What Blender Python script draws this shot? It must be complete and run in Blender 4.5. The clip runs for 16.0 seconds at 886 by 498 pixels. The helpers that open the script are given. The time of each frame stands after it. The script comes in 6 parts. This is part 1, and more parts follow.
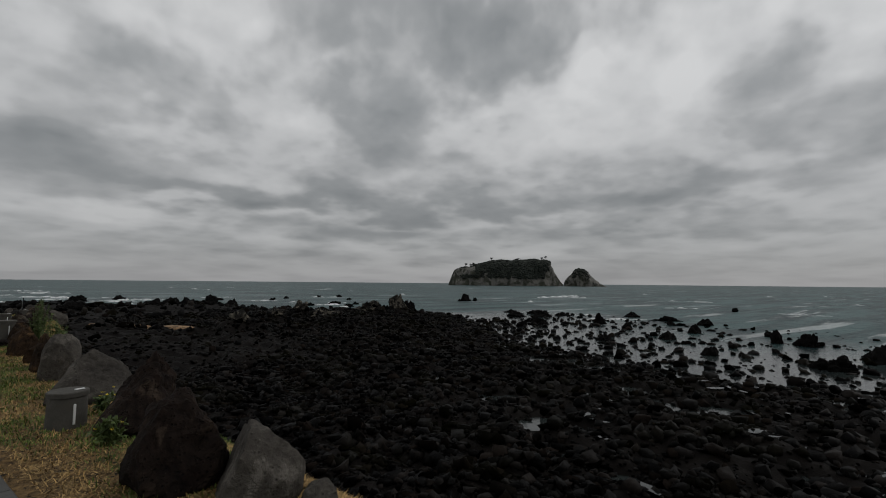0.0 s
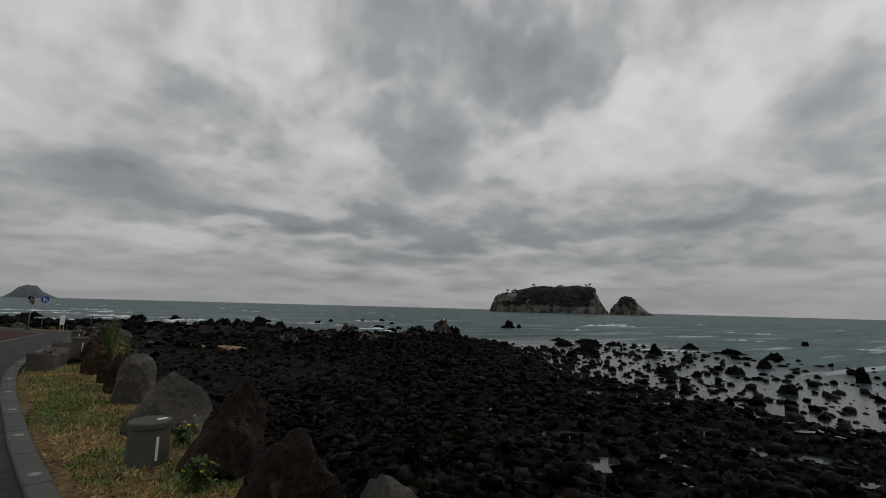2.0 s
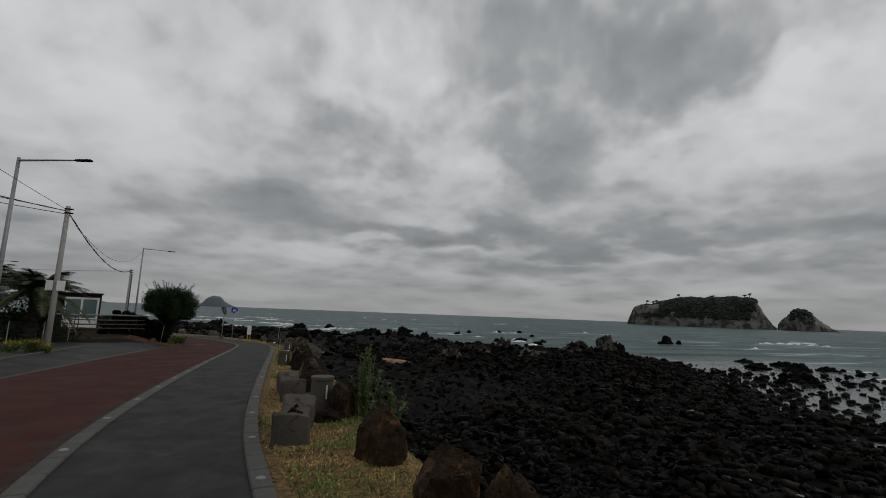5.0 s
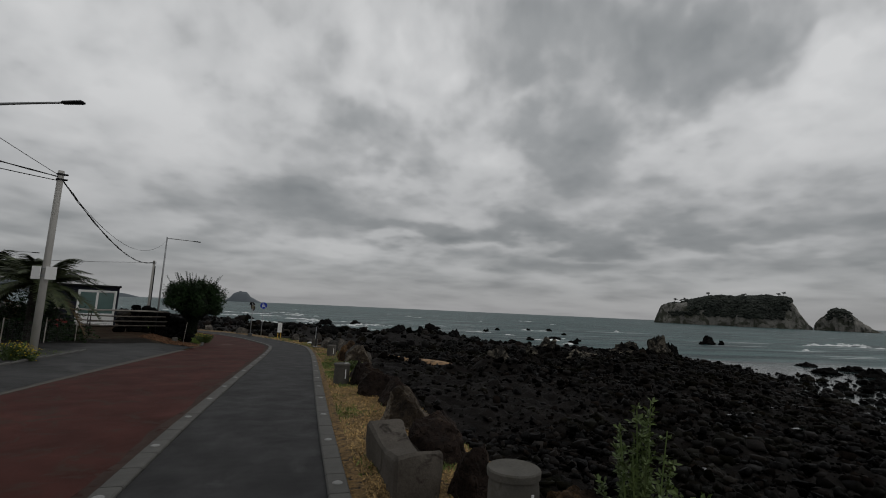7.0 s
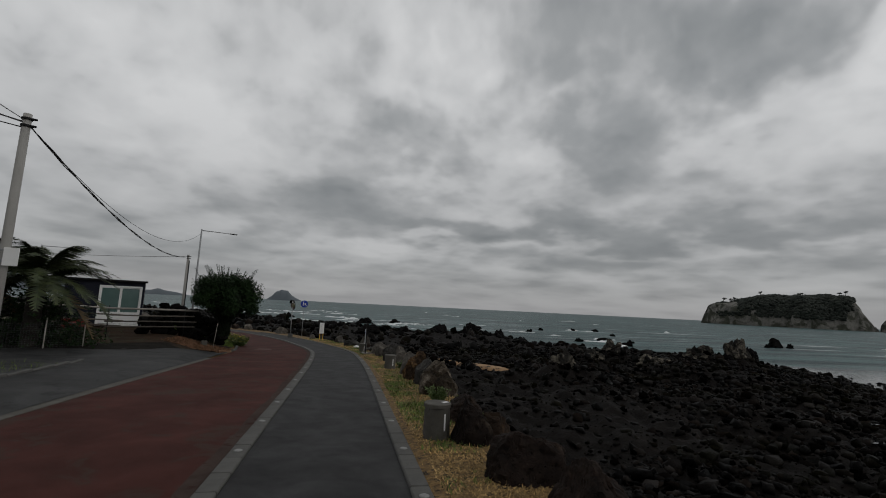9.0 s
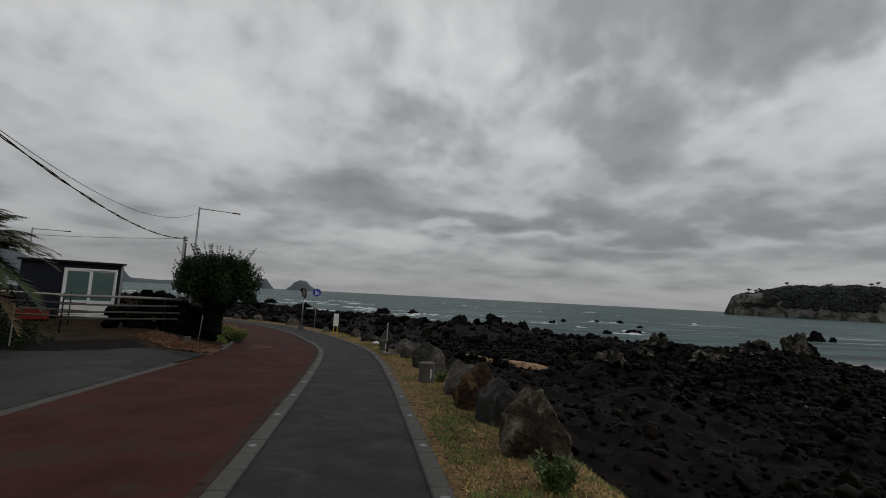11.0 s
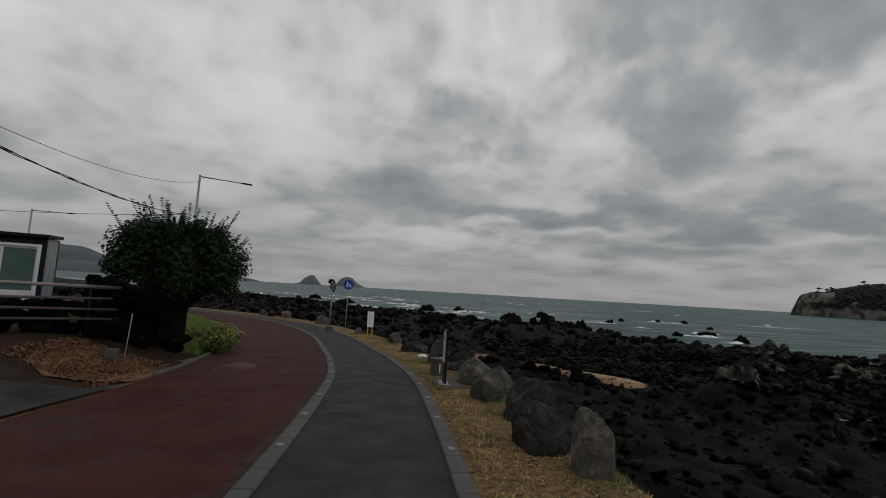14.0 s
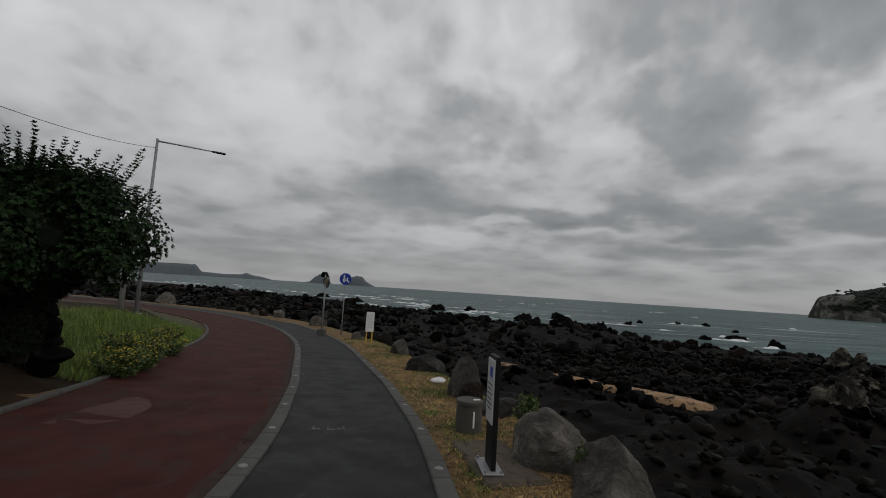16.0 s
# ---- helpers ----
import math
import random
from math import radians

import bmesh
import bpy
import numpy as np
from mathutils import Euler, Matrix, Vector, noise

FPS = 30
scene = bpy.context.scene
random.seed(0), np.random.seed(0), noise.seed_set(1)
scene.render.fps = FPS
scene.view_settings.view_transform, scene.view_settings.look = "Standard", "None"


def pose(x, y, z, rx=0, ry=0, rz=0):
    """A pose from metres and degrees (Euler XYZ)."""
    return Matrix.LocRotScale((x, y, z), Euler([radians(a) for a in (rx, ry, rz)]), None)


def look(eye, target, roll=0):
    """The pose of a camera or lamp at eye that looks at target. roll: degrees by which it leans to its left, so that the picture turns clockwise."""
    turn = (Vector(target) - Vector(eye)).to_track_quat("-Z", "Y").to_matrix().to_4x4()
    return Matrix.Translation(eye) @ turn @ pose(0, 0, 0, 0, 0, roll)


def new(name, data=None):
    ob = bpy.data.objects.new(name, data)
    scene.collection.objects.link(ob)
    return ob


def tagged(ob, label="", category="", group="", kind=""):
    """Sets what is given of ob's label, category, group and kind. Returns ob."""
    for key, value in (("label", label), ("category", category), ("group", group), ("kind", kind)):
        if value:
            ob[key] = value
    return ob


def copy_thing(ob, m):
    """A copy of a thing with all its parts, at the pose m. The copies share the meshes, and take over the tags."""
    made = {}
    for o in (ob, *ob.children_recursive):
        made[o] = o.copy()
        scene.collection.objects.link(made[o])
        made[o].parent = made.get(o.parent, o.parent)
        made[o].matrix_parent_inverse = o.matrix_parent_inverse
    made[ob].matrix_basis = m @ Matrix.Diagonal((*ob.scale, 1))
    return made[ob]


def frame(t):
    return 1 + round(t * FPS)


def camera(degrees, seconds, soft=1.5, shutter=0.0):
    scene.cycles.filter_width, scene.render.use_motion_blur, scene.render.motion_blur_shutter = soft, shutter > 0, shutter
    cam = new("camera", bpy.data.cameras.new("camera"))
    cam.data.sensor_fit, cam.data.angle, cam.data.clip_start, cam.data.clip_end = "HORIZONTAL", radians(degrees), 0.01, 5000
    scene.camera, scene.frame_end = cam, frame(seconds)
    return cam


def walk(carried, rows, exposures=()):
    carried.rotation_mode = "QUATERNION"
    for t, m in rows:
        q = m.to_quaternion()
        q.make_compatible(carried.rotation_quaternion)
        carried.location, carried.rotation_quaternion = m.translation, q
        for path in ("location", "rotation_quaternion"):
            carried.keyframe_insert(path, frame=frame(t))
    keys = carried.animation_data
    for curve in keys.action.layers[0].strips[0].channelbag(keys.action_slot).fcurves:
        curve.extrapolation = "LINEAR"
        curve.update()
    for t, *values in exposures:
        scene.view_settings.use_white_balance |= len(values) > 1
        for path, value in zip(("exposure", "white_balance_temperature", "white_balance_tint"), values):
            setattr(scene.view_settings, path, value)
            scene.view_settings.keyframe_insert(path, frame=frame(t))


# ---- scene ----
cam = camera(88.0, 16.0, soft=1.0)

PATH = [
    (0, (1.963, 3.715, 1.481), (3.231, 5.254, 1.627), 0.52),
    (0.5, (1.926, 3.729, 1.491), (3.171, 5.285, 1.665), 0.67),
    (1, (1.866, 3.878, 1.489), (3.078, 5.455, 1.701), 1.02),
    (1.5, (1.886, 4.239, 1.439), (3.054, 5.843, 1.685), 1.26),
    (2, (1.775, 4.844, 1.419), (2.893, 6.483, 1.672), 1.54),
    (2.5, (1.610, 5.620, 1.407), (2.625, 7.324, 1.663), 1.72),
    (3, (1.318, 6.569, 1.420), (2.186, 8.354, 1.660), 1.91),
    (3.5, (1.013, 7.635, 1.452), (1.774, 9.468, 1.704), 2.28),
    (4, (0.788, 8.732, 1.429), (1.461, 10.595, 1.703), 2.04),
    (4.2, (0.712, 9.126, 1.467), (1.347, 11.001, 1.749), 2.08),
    (6.3, (-0.185, 14.011, 1.562), (0.438, 15.891, 1.836), 2.30),
    (6.5, (-0.245, 14.462, 1.514), (0.358, 16.349, 1.786), 2.29),
    (7, (-0.375, 15.515, 1.518), (0.166, 17.422, 1.781), 2.61),
    (7.5, (-0.465, 16.649, 1.465), (0.004, 18.577, 1.718), 2.62),
    (8, (-0.668, 17.820, 1.506), (-0.242, 19.757, 1.763), 2.74),
    (8.5, (-0.763, 18.954, 1.497), (-0.353, 20.895, 1.756), 2.75),
    (9, (-0.805, 20.087, 1.478), (-0.414, 22.032, 1.729), 2.83),
    (9.2, (-0.825, 20.546, 1.474), (-0.456, 22.497, 1.716), 2.77),
    (11.3, (-0.773, 25.430, 1.341), (-0.472, 27.397, 1.546), 3.01),
    (11.5, (-0.746, 25.926, 1.347), (-0.476, 27.897, 1.552), 3.01),
    (12, (-0.739, 27.093, 1.289), (-0.557, 29.073, 1.503), 3.04),
    (12.5, (-0.763, 28.348, 1.250), (-0.589, 30.328, 1.476), 3.35),
    (13, (-0.681, 29.630, 1.192), (-0.495, 31.609, 1.405), 3.26),
    (13.5, (-0.640, 30.766, 1.188), (-0.480, 32.750, 1.388), 3.31),
    (14, (-0.687, 32.033, 1.106), (-0.550, 34.019, 1.290), 3.35),
    (14.5, (-0.667, 33.148, 1.059), (-0.542, 35.136, 1.236), 3.54),
    (15, (-0.632, 34.386, 1.003), (-0.496, 36.373, 1.185), 3.49),
    (15.5, (-0.642, 35.608, 1.001), (-0.511, 37.595, 1.188), 3.64),
    (16, (-0.665, 36.888, 0.932), (-0.571, 38.878, 1.112), 3.75),
]
walk(cam, [(t, look(eye, target, roll)) for t, eye, target, roll in PATH])


# ---------------------------------------------------------------- world, sun, exposure
world = bpy.data.worlds.new("overcast_sky")
scene.world = world
world.use_nodes = True


class Nodes:
    """Small helper that adds and joins shader nodes."""

    def __init__(self, tree):
        self.tree = tree
        tree.nodes.clear()

    def add(self, kind, **values):
        n = self.tree.nodes.new(kind)
        for key, value in values.items():
            if key in n.inputs:
                self.set(n.inputs[key], value)
        return n

    def set(self, socket, value):
        if isinstance(value, bpy.types.NodeSocket):
            self.tree.links.new(value, socket)
        else:
            socket.default_value = value

    def math(self, op, a, b=0.0, c=0.0, clamp=False):
        n = self.tree.nodes.new("ShaderNodeMath")
        n.operation, n.use_clamp = op, clamp
        for socket, value in zip(n.inputs, (a, b, c)):
            self.set(socket, value)
        return n.outputs[0]

    def mix(self, fac, a, b, blend="MIX"):
        n = self.tree.nodes.new("ShaderNodeMix")
        n.data_type, n.blend_type = "RGBA", blend
        self.set(n.inputs[0], fac)
        for socket, value in ((n.inputs[6], a), (n.inputs[7], b)):
            self.set(socket, (*value, 1.0) if isinstance(value, tuple) and len(value) == 3 else value)
        return n.outputs[2]

    def ramp(self, fac, *stops):
        n = self.tree.nodes.new("ShaderNodeValToRGB")
        ramp = n.color_ramp
        for k, (at, value) in enumerate(stops):
            e = ramp.elements[k] if k < 2 else ramp.elements.new(at)
            e.position = at
            e.color = (value, value, value, 1.0) if isinstance(value, (int, float)) else (*value, 1.0)
        self.set(n.inputs[0], fac)
        return n.outputs[0]

    def noise(self, vector, scale, detail=4.0, rough=0.55, distortion=0.0):
        n = self.add("ShaderNodeTexNoise", Vector=vector, Scale=scale, Detail=detail, Roughness=rough, Distortion=distortion)
        return n.outputs[0]


def make_sky():
    k = Nodes(world.node_tree)
    way = k.add("ShaderNodeTexCoord").outputs["Generated"]
    x, y, z = k.add("ShaderNodeSeparateXYZ", Vector=way).outputs
    up = k.math("MAXIMUM", z, 0.0)
    # billows: about as wide at every height, and flatter the lower they stand
    across = k.math("SQRT", k.math("ADD", k.math("MULTIPLY", x, x), k.math("MULTIPLY", y, y)))
    rise = k.math("MULTIPLY", k.math("LOGARITHM", k.math("ADD", up, 0.10), math.e), 0.70)
    puffs = k.add("ShaderNodeCombineXYZ", X=k.math("DIVIDE", x, across), Y=k.math("DIVIDE", y, across), Z=rise).outputs[0]
    shifted = k.add("ShaderNodeMapping", Vector=puffs, Location=(7.3, 2.1, 4.4)).outputs[0]
    warp, warp2 = k.noise(puffs, 6.0, 3.5, 0.52), k.noise(shifted, 6.0, 3.5, 0.52)
    side = k.math("MULTIPLY", k.math("ARCTAN2", x, y), 180 / math.pi)
    lift = k.math("MULTIPLY", k.math("ARCSINE", up), 180 / math.pi)
    wu = k.math("MULTIPLY_ADD", k.math("SUBTRACT", warp, 0.5), 20.0, side)
    wv = k.math("MULTIPLY_ADD", k.math("MULTIPLY", k.math("SUBTRACT", warp2, 0.5), 1.05), lift, lift)
    # bearing, height, half-width and half-height in degrees, and how much thicker or thinner the cloud is
    heavy = ((41, 29, 11, 6.5, 0.42), (30, 20.5, 5, 3.2, 0.32), (20, 22.5, 4, 3.2, 0.22), (52, 29, 6, 3.0, 0.22), (32, 33, 12, 5, 0.18), (3, 20.5, 5, 3.4, 0.30),
             (13, 19, 4.5, 3.2, 0.26), (-3, 13.5, 5.5, 3.2, 0.32), (-13, 12.5, 8, 2.2, 0.20), (-7, 8.8, 7, 1.6, 0.22), (34, 9.6, 24, 1.5, 0.34), (40, 15, 4, 2.0, 0.20),
             (70, 10.6, 14, 1.8, 0.32), (83, 17.5, 6, 3.4, 0.26), (16, 10.2, 6, 1.5, 0.22), (10, 5.6, 30, 0.7, 0.14), (60, 6.4, 24, 0.8, 0.16), (-1, 27, 5, 2.5, 0.12))
    thin = ((60, 21, 15, 6, -0.30), (78, 25, 10, 5, -0.22), (48, 18, 7, 3.0, -0.26), (9, 27.5, 5, 2.6, -0.28), (18, 19.5, 3.0, 3.0, -0.26), (-25, 25, 18, 10, -0.26),
            (28, 26, 3.0, 2.4, -0.16), (7, 15, 4, 1.5, -0.18), (22, 14, 8, 1.8, -0.20), (40, 7.4, 26, 0.6, -0.16), (8, 7.6, 14, 0.7, -0.20), (-28, 10, 14, 4, -0.10), (10, 36, 18, 5, -0.12))
    bent = k.mix(0.10, puffs, k.add("ShaderNodeTexNoise", Vector=puffs, Scale=5.0, Detail=4.0, Roughness=0.55).outputs["Color"])
    billow = k.add("ShaderNodeTexVoronoi", Vector=bent, Scale=5.5, Detail=3.0, Roughness=0.55, Smoothness=0.45)
    billow.feature, billow.normalize = "SMOOTH_F1", False
    thick = k.math("MULTIPLY_ADD", k.noise(puffs, 2.6, 6.0, 0.5), 0.55, 0.585 - 0.55 * 0.5)
    thick = k.math("MULTIPLY_ADD", k.math("SUBTRACT", billow.outputs["Distance"], 0.55), -0.42, thick)
    tufts = k.add("ShaderNodeTexVoronoi", Vector=k.mix(0.05, bent, k.add("ShaderNodeTexNoise", Vector=shifted, Scale=14.0, Detail=4.0).outputs["Color"]), Scale=10.0, Detail=1.0, Roughness=0.45, Smoothness=0.5)
    tufts.feature, tufts.normalize = "SMOOTH_F1", False
    thick = k.math("MULTIPLY_ADD", k.math("SUBTRACT", tufts.outputs["Distance"], 0.5), -0.36, thick)
    thick = k.math("MULTIPLY_ADD", k.math("SUBTRACT", k.noise(shifted, 14.0, 5.0, 0.5), 0.5), 0.20, thick)
    for cu, cv, ru, rv, amount in heavy + thin:
        du = k.math("DIVIDE", k.math("SUBTRACT", wu, cu), ru)
        dv = k.math("DIVIDE", k.math("SUBTRACT", wv, cv), rv)
        r2 = k.math("ADD", k.math("MULTIPLY", du, du), k.math("MULTIPLY", dv, dv))
        thick = k.math("MULTIPLY_ADD", k.math("EXPONENT", k.math("MULTIPLY", r2, -0.8)), amount * 0.85, thick)
    cloud = k.ramp(thick, (0.08, (0.625, 0.63, 0.634)), (0.33, (0.515, 0.522, 0.528)), (0.47, (0.415, 0.423, 0.429)), (0.63, (0.322, 0.333, 0.340)), (0.95, (0.238, 0.251, 0.259)))
    # low sky: thicker cloud, then an even veil
    low = k.math("MULTIPLY_ADD", k.math("MULTIPLY", k.math("SUBTRACT", up, 0.05), 3.0, clamp=True), 0.32, 0.70)
    cloud = k.mix(1.0, cloud, k.add("ShaderNodeCombineColor", Red=low, Green=low, Blue=low).outputs[0], "MULTIPLY")
    veil = k.math("MULTIPLY", k.math("SUBTRACT", 0.085, up), 11.0, clamp=True)
    cloud = k.mix(k.math("MULTIPLY", veil, 0.7), cloud, (0.30, 0.298, 0.303))
    sky = k.add("ShaderNodeTexSky")
    sky.sky_type, sky.sun_disc, sky.sun_elevation, sky.sun_rotation = "NISHITA", False, radians(48), radians(120)
    clear = k.mix(1.0, sky.outputs[0], (0.06, 0.06, 0.06), "MULTIPLY")
    colour = k.mix(0.96, clear, cloud)
    below = k.math("MULTIPLY", k.math("MULTIPLY", z, -1.0), 30.0, clamp=True)
    colour = k.mix(below, colour, (0.06, 0.07, 0.075))
    back = k.add("ShaderNodeBackground", Color=colour, Strength=1.0)
    out = k.add("ShaderNodeOutputWorld")
    k.tree.links.new(back.outputs[0], out.inputs[0])


make_sky()
sun = new("sun", bpy.data.lights.new("sun", "SUN"))
sun.data.energy, sun.data.angle, sun.data.color = 0.5, radians(40), (1.0, 0.97, 0.93)
sun.matrix_world = look((0, 0, 30), (-42, 24, 0))

# ---------------------------------------------------------------- materials


def surface(name, dark, light, size=0.4, fine=0.03, rough=0.85, bump=0.3, spots=None, spot_size=0.2, spot_cover=0.35, vary=0.0, island=False, metal=0.0, wet=0.0, spec=0.35):
    """A rough natural surface: two colours mixed by noise at two sizes, with spots of a third, relief, and a little change from piece to piece."""
    m = bpy.data.materials.new(name)
    m.use_nodes = True
    k = Nodes(m.node_tree)
    where = k.add("ShaderNodeTexCoord").outputs["Object"]
    large = k.noise(where, 1.0 / size, 5.0, 0.6, 0.4)
    small = k.noise(where, 1.0 / fine, 4.0, 0.65)
    fac = k.math("MULTIPLY_ADD", small, 0.5, k.math("MULTIPLY_ADD", large, 0.9, -0.2), clamp=True)
    fac = k.ramp(fac, (0.25, 0.0), (0.75, 1.0))
    colour = k.mix(fac, dark, light)
    if spots:
        patch = k.noise(where, 1.0 / spot_size, 6.0, 0.65, 0.8)
        patch = k.ramp(patch, (0.70 - spot_cover * 0.5, 0.0), (0.78 - spot_cover * 0.5, 1.0))
        colour = k.mix(patch, colour, spots)
    if vary:
        chance = k.add("ShaderNodeNewGeometry").outputs["Random Per Island"] if island else k.add("ShaderNodeObjectInfo").outputs["Random"]
        shade = k.math("MULTIPLY_ADD", chance, 2 * vary, 1.0 - vary)
        tint = k.add("ShaderNodeCombineColor", Red=shade, Green=shade, Blue=shade).outputs[0]
        colour = k.mix(1.0, colour, tint, "MULTIPLY")
    gloss = k.math("MULTIPLY_ADD", large, -wet, rough + wet * 0.5, clamp=True)
    shader = k.add("ShaderNodeBsdfPrincipled", **{"Base Color": colour, "Roughness": gloss, "Metallic": metal, "Specular IOR Level": spec})
    if bump:
        relief = k.math("MULTIPLY_ADD", small, 0.4, large)
        b = k.add("ShaderNodeBump", Height=relief, Strength=bump, Distance=fine * 1.5)
        k.tree.links.new(b.outputs[0], shader.inputs["Normal"])
    out = k.add("ShaderNodeOutputMaterial")
    k.tree.links.new(shader.outputs[0], out.inputs[0])
    return m


def rock(name, dark, light, crust, cover=0.3, grain=1.0, pits=0.6, vary=0.2):
    """Weathered basalt: mottled, with a crust of lichen or rust, pores, cracks and pale specks."""
    m = bpy.data.materials.new(name)
    m.use_nodes = True
    k = Nodes(m.node_tree)
    where = k.add("ShaderNodeTexCoord").outputs["Object"]
    shift = k.add("ShaderNodeVectorMath")
    shift.operation = "ADD"
    chance = k.add("ShaderNodeObjectInfo").outputs["Random"]
    k.set(shift.inputs[0], where)
    k.set(shift.inputs[1], k.add("ShaderNodeCombineXYZ", X=k.math("MULTIPLY", chance, 37.0), Y=k.math("MULTIPLY", chance, 17.0), Z=chance).outputs[0])
    where = shift.outputs[0]
    large = k.noise(where, 3.2 / grain, 6.0, 0.62, 0.6)
    mid = k.noise(where, 14.0 / grain, 5.0, 0.65, 0.3)
    fine = k.noise(where, 70.0 / grain, 3.0, 0.7)
    pore = k.add("ShaderNodeTexVoronoi", Vector=where, Scale=26.0 / grain, Randomness=1.0).outputs["Distance"]
    hole = k.math("MULTIPLY", k.ramp(pore, (0.10, 1.0), (0.34, 0.0)), k.ramp(mid, (0.42, 0.0), (0.56, 1.0)))
    crack = k.math("ABSOLUTE", k.math("SUBTRACT", k.noise(where, 4.5 / grain, 4.0, 0.55, 0.9), 0.5))
    crack = k.math("MULTIPLY", k.ramp(crack, (0.0, 1.0), (0.03, 0.0)), k.ramp(large, (0.46, 0.0), (0.58, 0.7)))
    fac = k.ramp(k.math("MULTIPLY_ADD", mid, 0.55, k.math("MULTIPLY_ADD", large, 0.7, -0.12)), (0.33, 0.0), (0.68, 1.0))
    colour = k.mix(fac, dark, light)
    patch = k.math("MULTIPLY", k.ramp(large, (0.70 - cover * 0.5, 0.0), (0.80 - cover * 0.5, 1.0)), k.ramp(fine, (0.36, 0.35), (0.60, 1.0)))
    colour = k.mix(patch, colour, crust)
    speck = k.math("MULTIPLY", k.ramp(fine, (0.66, 0.0), (0.71, 1.0)), 0.7)
    colour = k.mix(speck, colour, tuple(min(0.3, 2.2 * c + 0.02) for c in light))
    colour = k.mix(k.math("MULTIPLY", k.math("MAXIMUM", hole, crack), pits), colour, tuple(c * 0.3 for c in dark))
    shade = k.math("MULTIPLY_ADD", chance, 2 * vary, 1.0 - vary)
    colour = k.mix(1.0, colour, k.add("ShaderNodeCombineColor", Red=shade, Green=shade, Blue=shade).outputs[0], "MULTIPLY")
    relief = k.math("MULTIPLY_ADD", large, 1.0, k.math("MULTIPLY_ADD", mid, 0.35, k.math("MULTIPLY", fine, 0.10)))
    relief = k.math("MULTIPLY_ADD", k.math("MAXIMUM", hole, crack), -0.28 * pits, relief)
    b = k.add("ShaderNodeBump", Height=relief, Strength=0.9, Distance=0.06 * grain)
    shader = k.add("ShaderNodeBsdfPrincipled", **{"Base Color": colour, "Roughness": 0.86, "Specular IOR Level": 0.12})
    k.tree.links.new(b.outputs[0], shader.inputs["Normal"])
    out = k.add("ShaderNodeOutputMaterial")
    k.tree.links.new(shader.outputs[0], out.inputs[0])
    return m


def wet_stone(name, dark, light, shine):
    """Black beach stones: each of its own tone, some dry and dull, some wet and shining."""
    m = bpy.data.materials.new(name)
    m.use_nodes = True
    k = Nodes(m.node_tree)
    where = k.add("ShaderNodeTexCoord").outputs["Object"]
    chance = k.add("ShaderNodeNewGeometry").outputs["Random Per Island"]
    tone = k.math("POWER", chance, 4.5)
    other = k.math("FRACT", k.math("MULTIPLY", chance, 7.31))
    broad = k.noise(where, 0.22, 3.0, 0.6)
    mid = k.noise(where, 5.0, 4.0, 0.65)
    fine = k.noise(where, 30.0, 3.0, 0.7)
    fac = k.math("MULTIPLY", tone, k.math("MULTIPLY_ADD", mid, 1.6, 0.2), clamp=True)
    colour = k.mix(fac, dark, light)
    colour = k.mix(k.math("MULTIPLY", k.ramp(broad, (0.50, 0.0), (0.68, 1.0)), 0.45), colour, (0.011, 0.0105, 0.0045))
    gloss = k.math("MULTIPLY_ADD", other, 0.42, k.math("MULTIPLY_ADD", mid, 0.25, 0.24), clamp=True)
    b = k.add("ShaderNodeBump", Height=k.math("MULTIPLY_ADD", fine, 0.3, mid), Strength=0.8, Distance=0.06)
    shader = k.add("ShaderNodeBsdfPrincipled", **{"Base Color": colour, "Roughness": gloss, "Specular IOR Level": k.math("MULTIPLY", k.math("POWER", other, 2.0), shine)})
    k.tree.links.new(b.outputs[0], shader.inputs["Normal"])
    out = k.add("ShaderNodeOutputMaterial")
    k.tree.links.new(shader.outputs[0], out.inputs[0])
    return m


ROCK_BLACK = wet_stone("black_lava_stone", (0.0005, 0.0005, 0.0005), (0.0168, 0.0132, 0.011), 0.18)
ROCK_REEF = surface("dark_reef_rock", (0.002, 0.002, 0.002), (0.010, 0.0095, 0.009), 0.6, 0.08, 0.8, 0.9, vary=0.4, spec=0.02)
ROCK_LICHEN = rock("lichen_covered_rock", (0.004, 0.0037, 0.0033), (0.034, 0.031, 0.026), (0.17, 0.15, 0.118), 0.42, 3.0, 0.8, 0.3)
ROCK_GREY = rock("grey_basalt", (0.034, 0.030, 0.026), (0.105, 0.095, 0.082), (0.16, 0.146, 0.127), 0.32, 1.0, 0.55, 0.25)
ROCK_STAINED = rock("stained_brown_basalt", (0.008, 0.006, 0.0045), (0.05, 0.037, 0.024), (0.17, 0.145, 0.115), 0.42, 1.1, 0.7, 0.1)
DIRT = surface("dark_dirt", (0.006, 0.0055, 0.005), (0.020, 0.017, 0.0145), 0.5, 0.03, 0.95, 0.6, spots=(0.04, 0.032, 0.025), spot_size=0.2, spot_cover=0.16, spec=0.05)
ROCK_SOOT = rock("charcoal_basalt", (0.007, 0.0068, 0.0062), (0.045, 0.042, 0.038), (0.085, 0.08, 0.072), 0.30, 1.0, 0.7, 0.25)
ROCK_DARK = rock("dark_basalt", (0.003, 0.0021, 0.0017), (0.022, 0.0145, 0.011), (0.052, 0.038, 0.027), 0.24, 1.0, 0.9, 0.3)
ROCK_RED = rock("rusty_brown_basalt", (0.0055, 0.0036, 0.0023), (0.040, 0.024, 0.0135), (0.105, 0.060, 0.026), 0.30, 1.0, 0.8, 0.3)
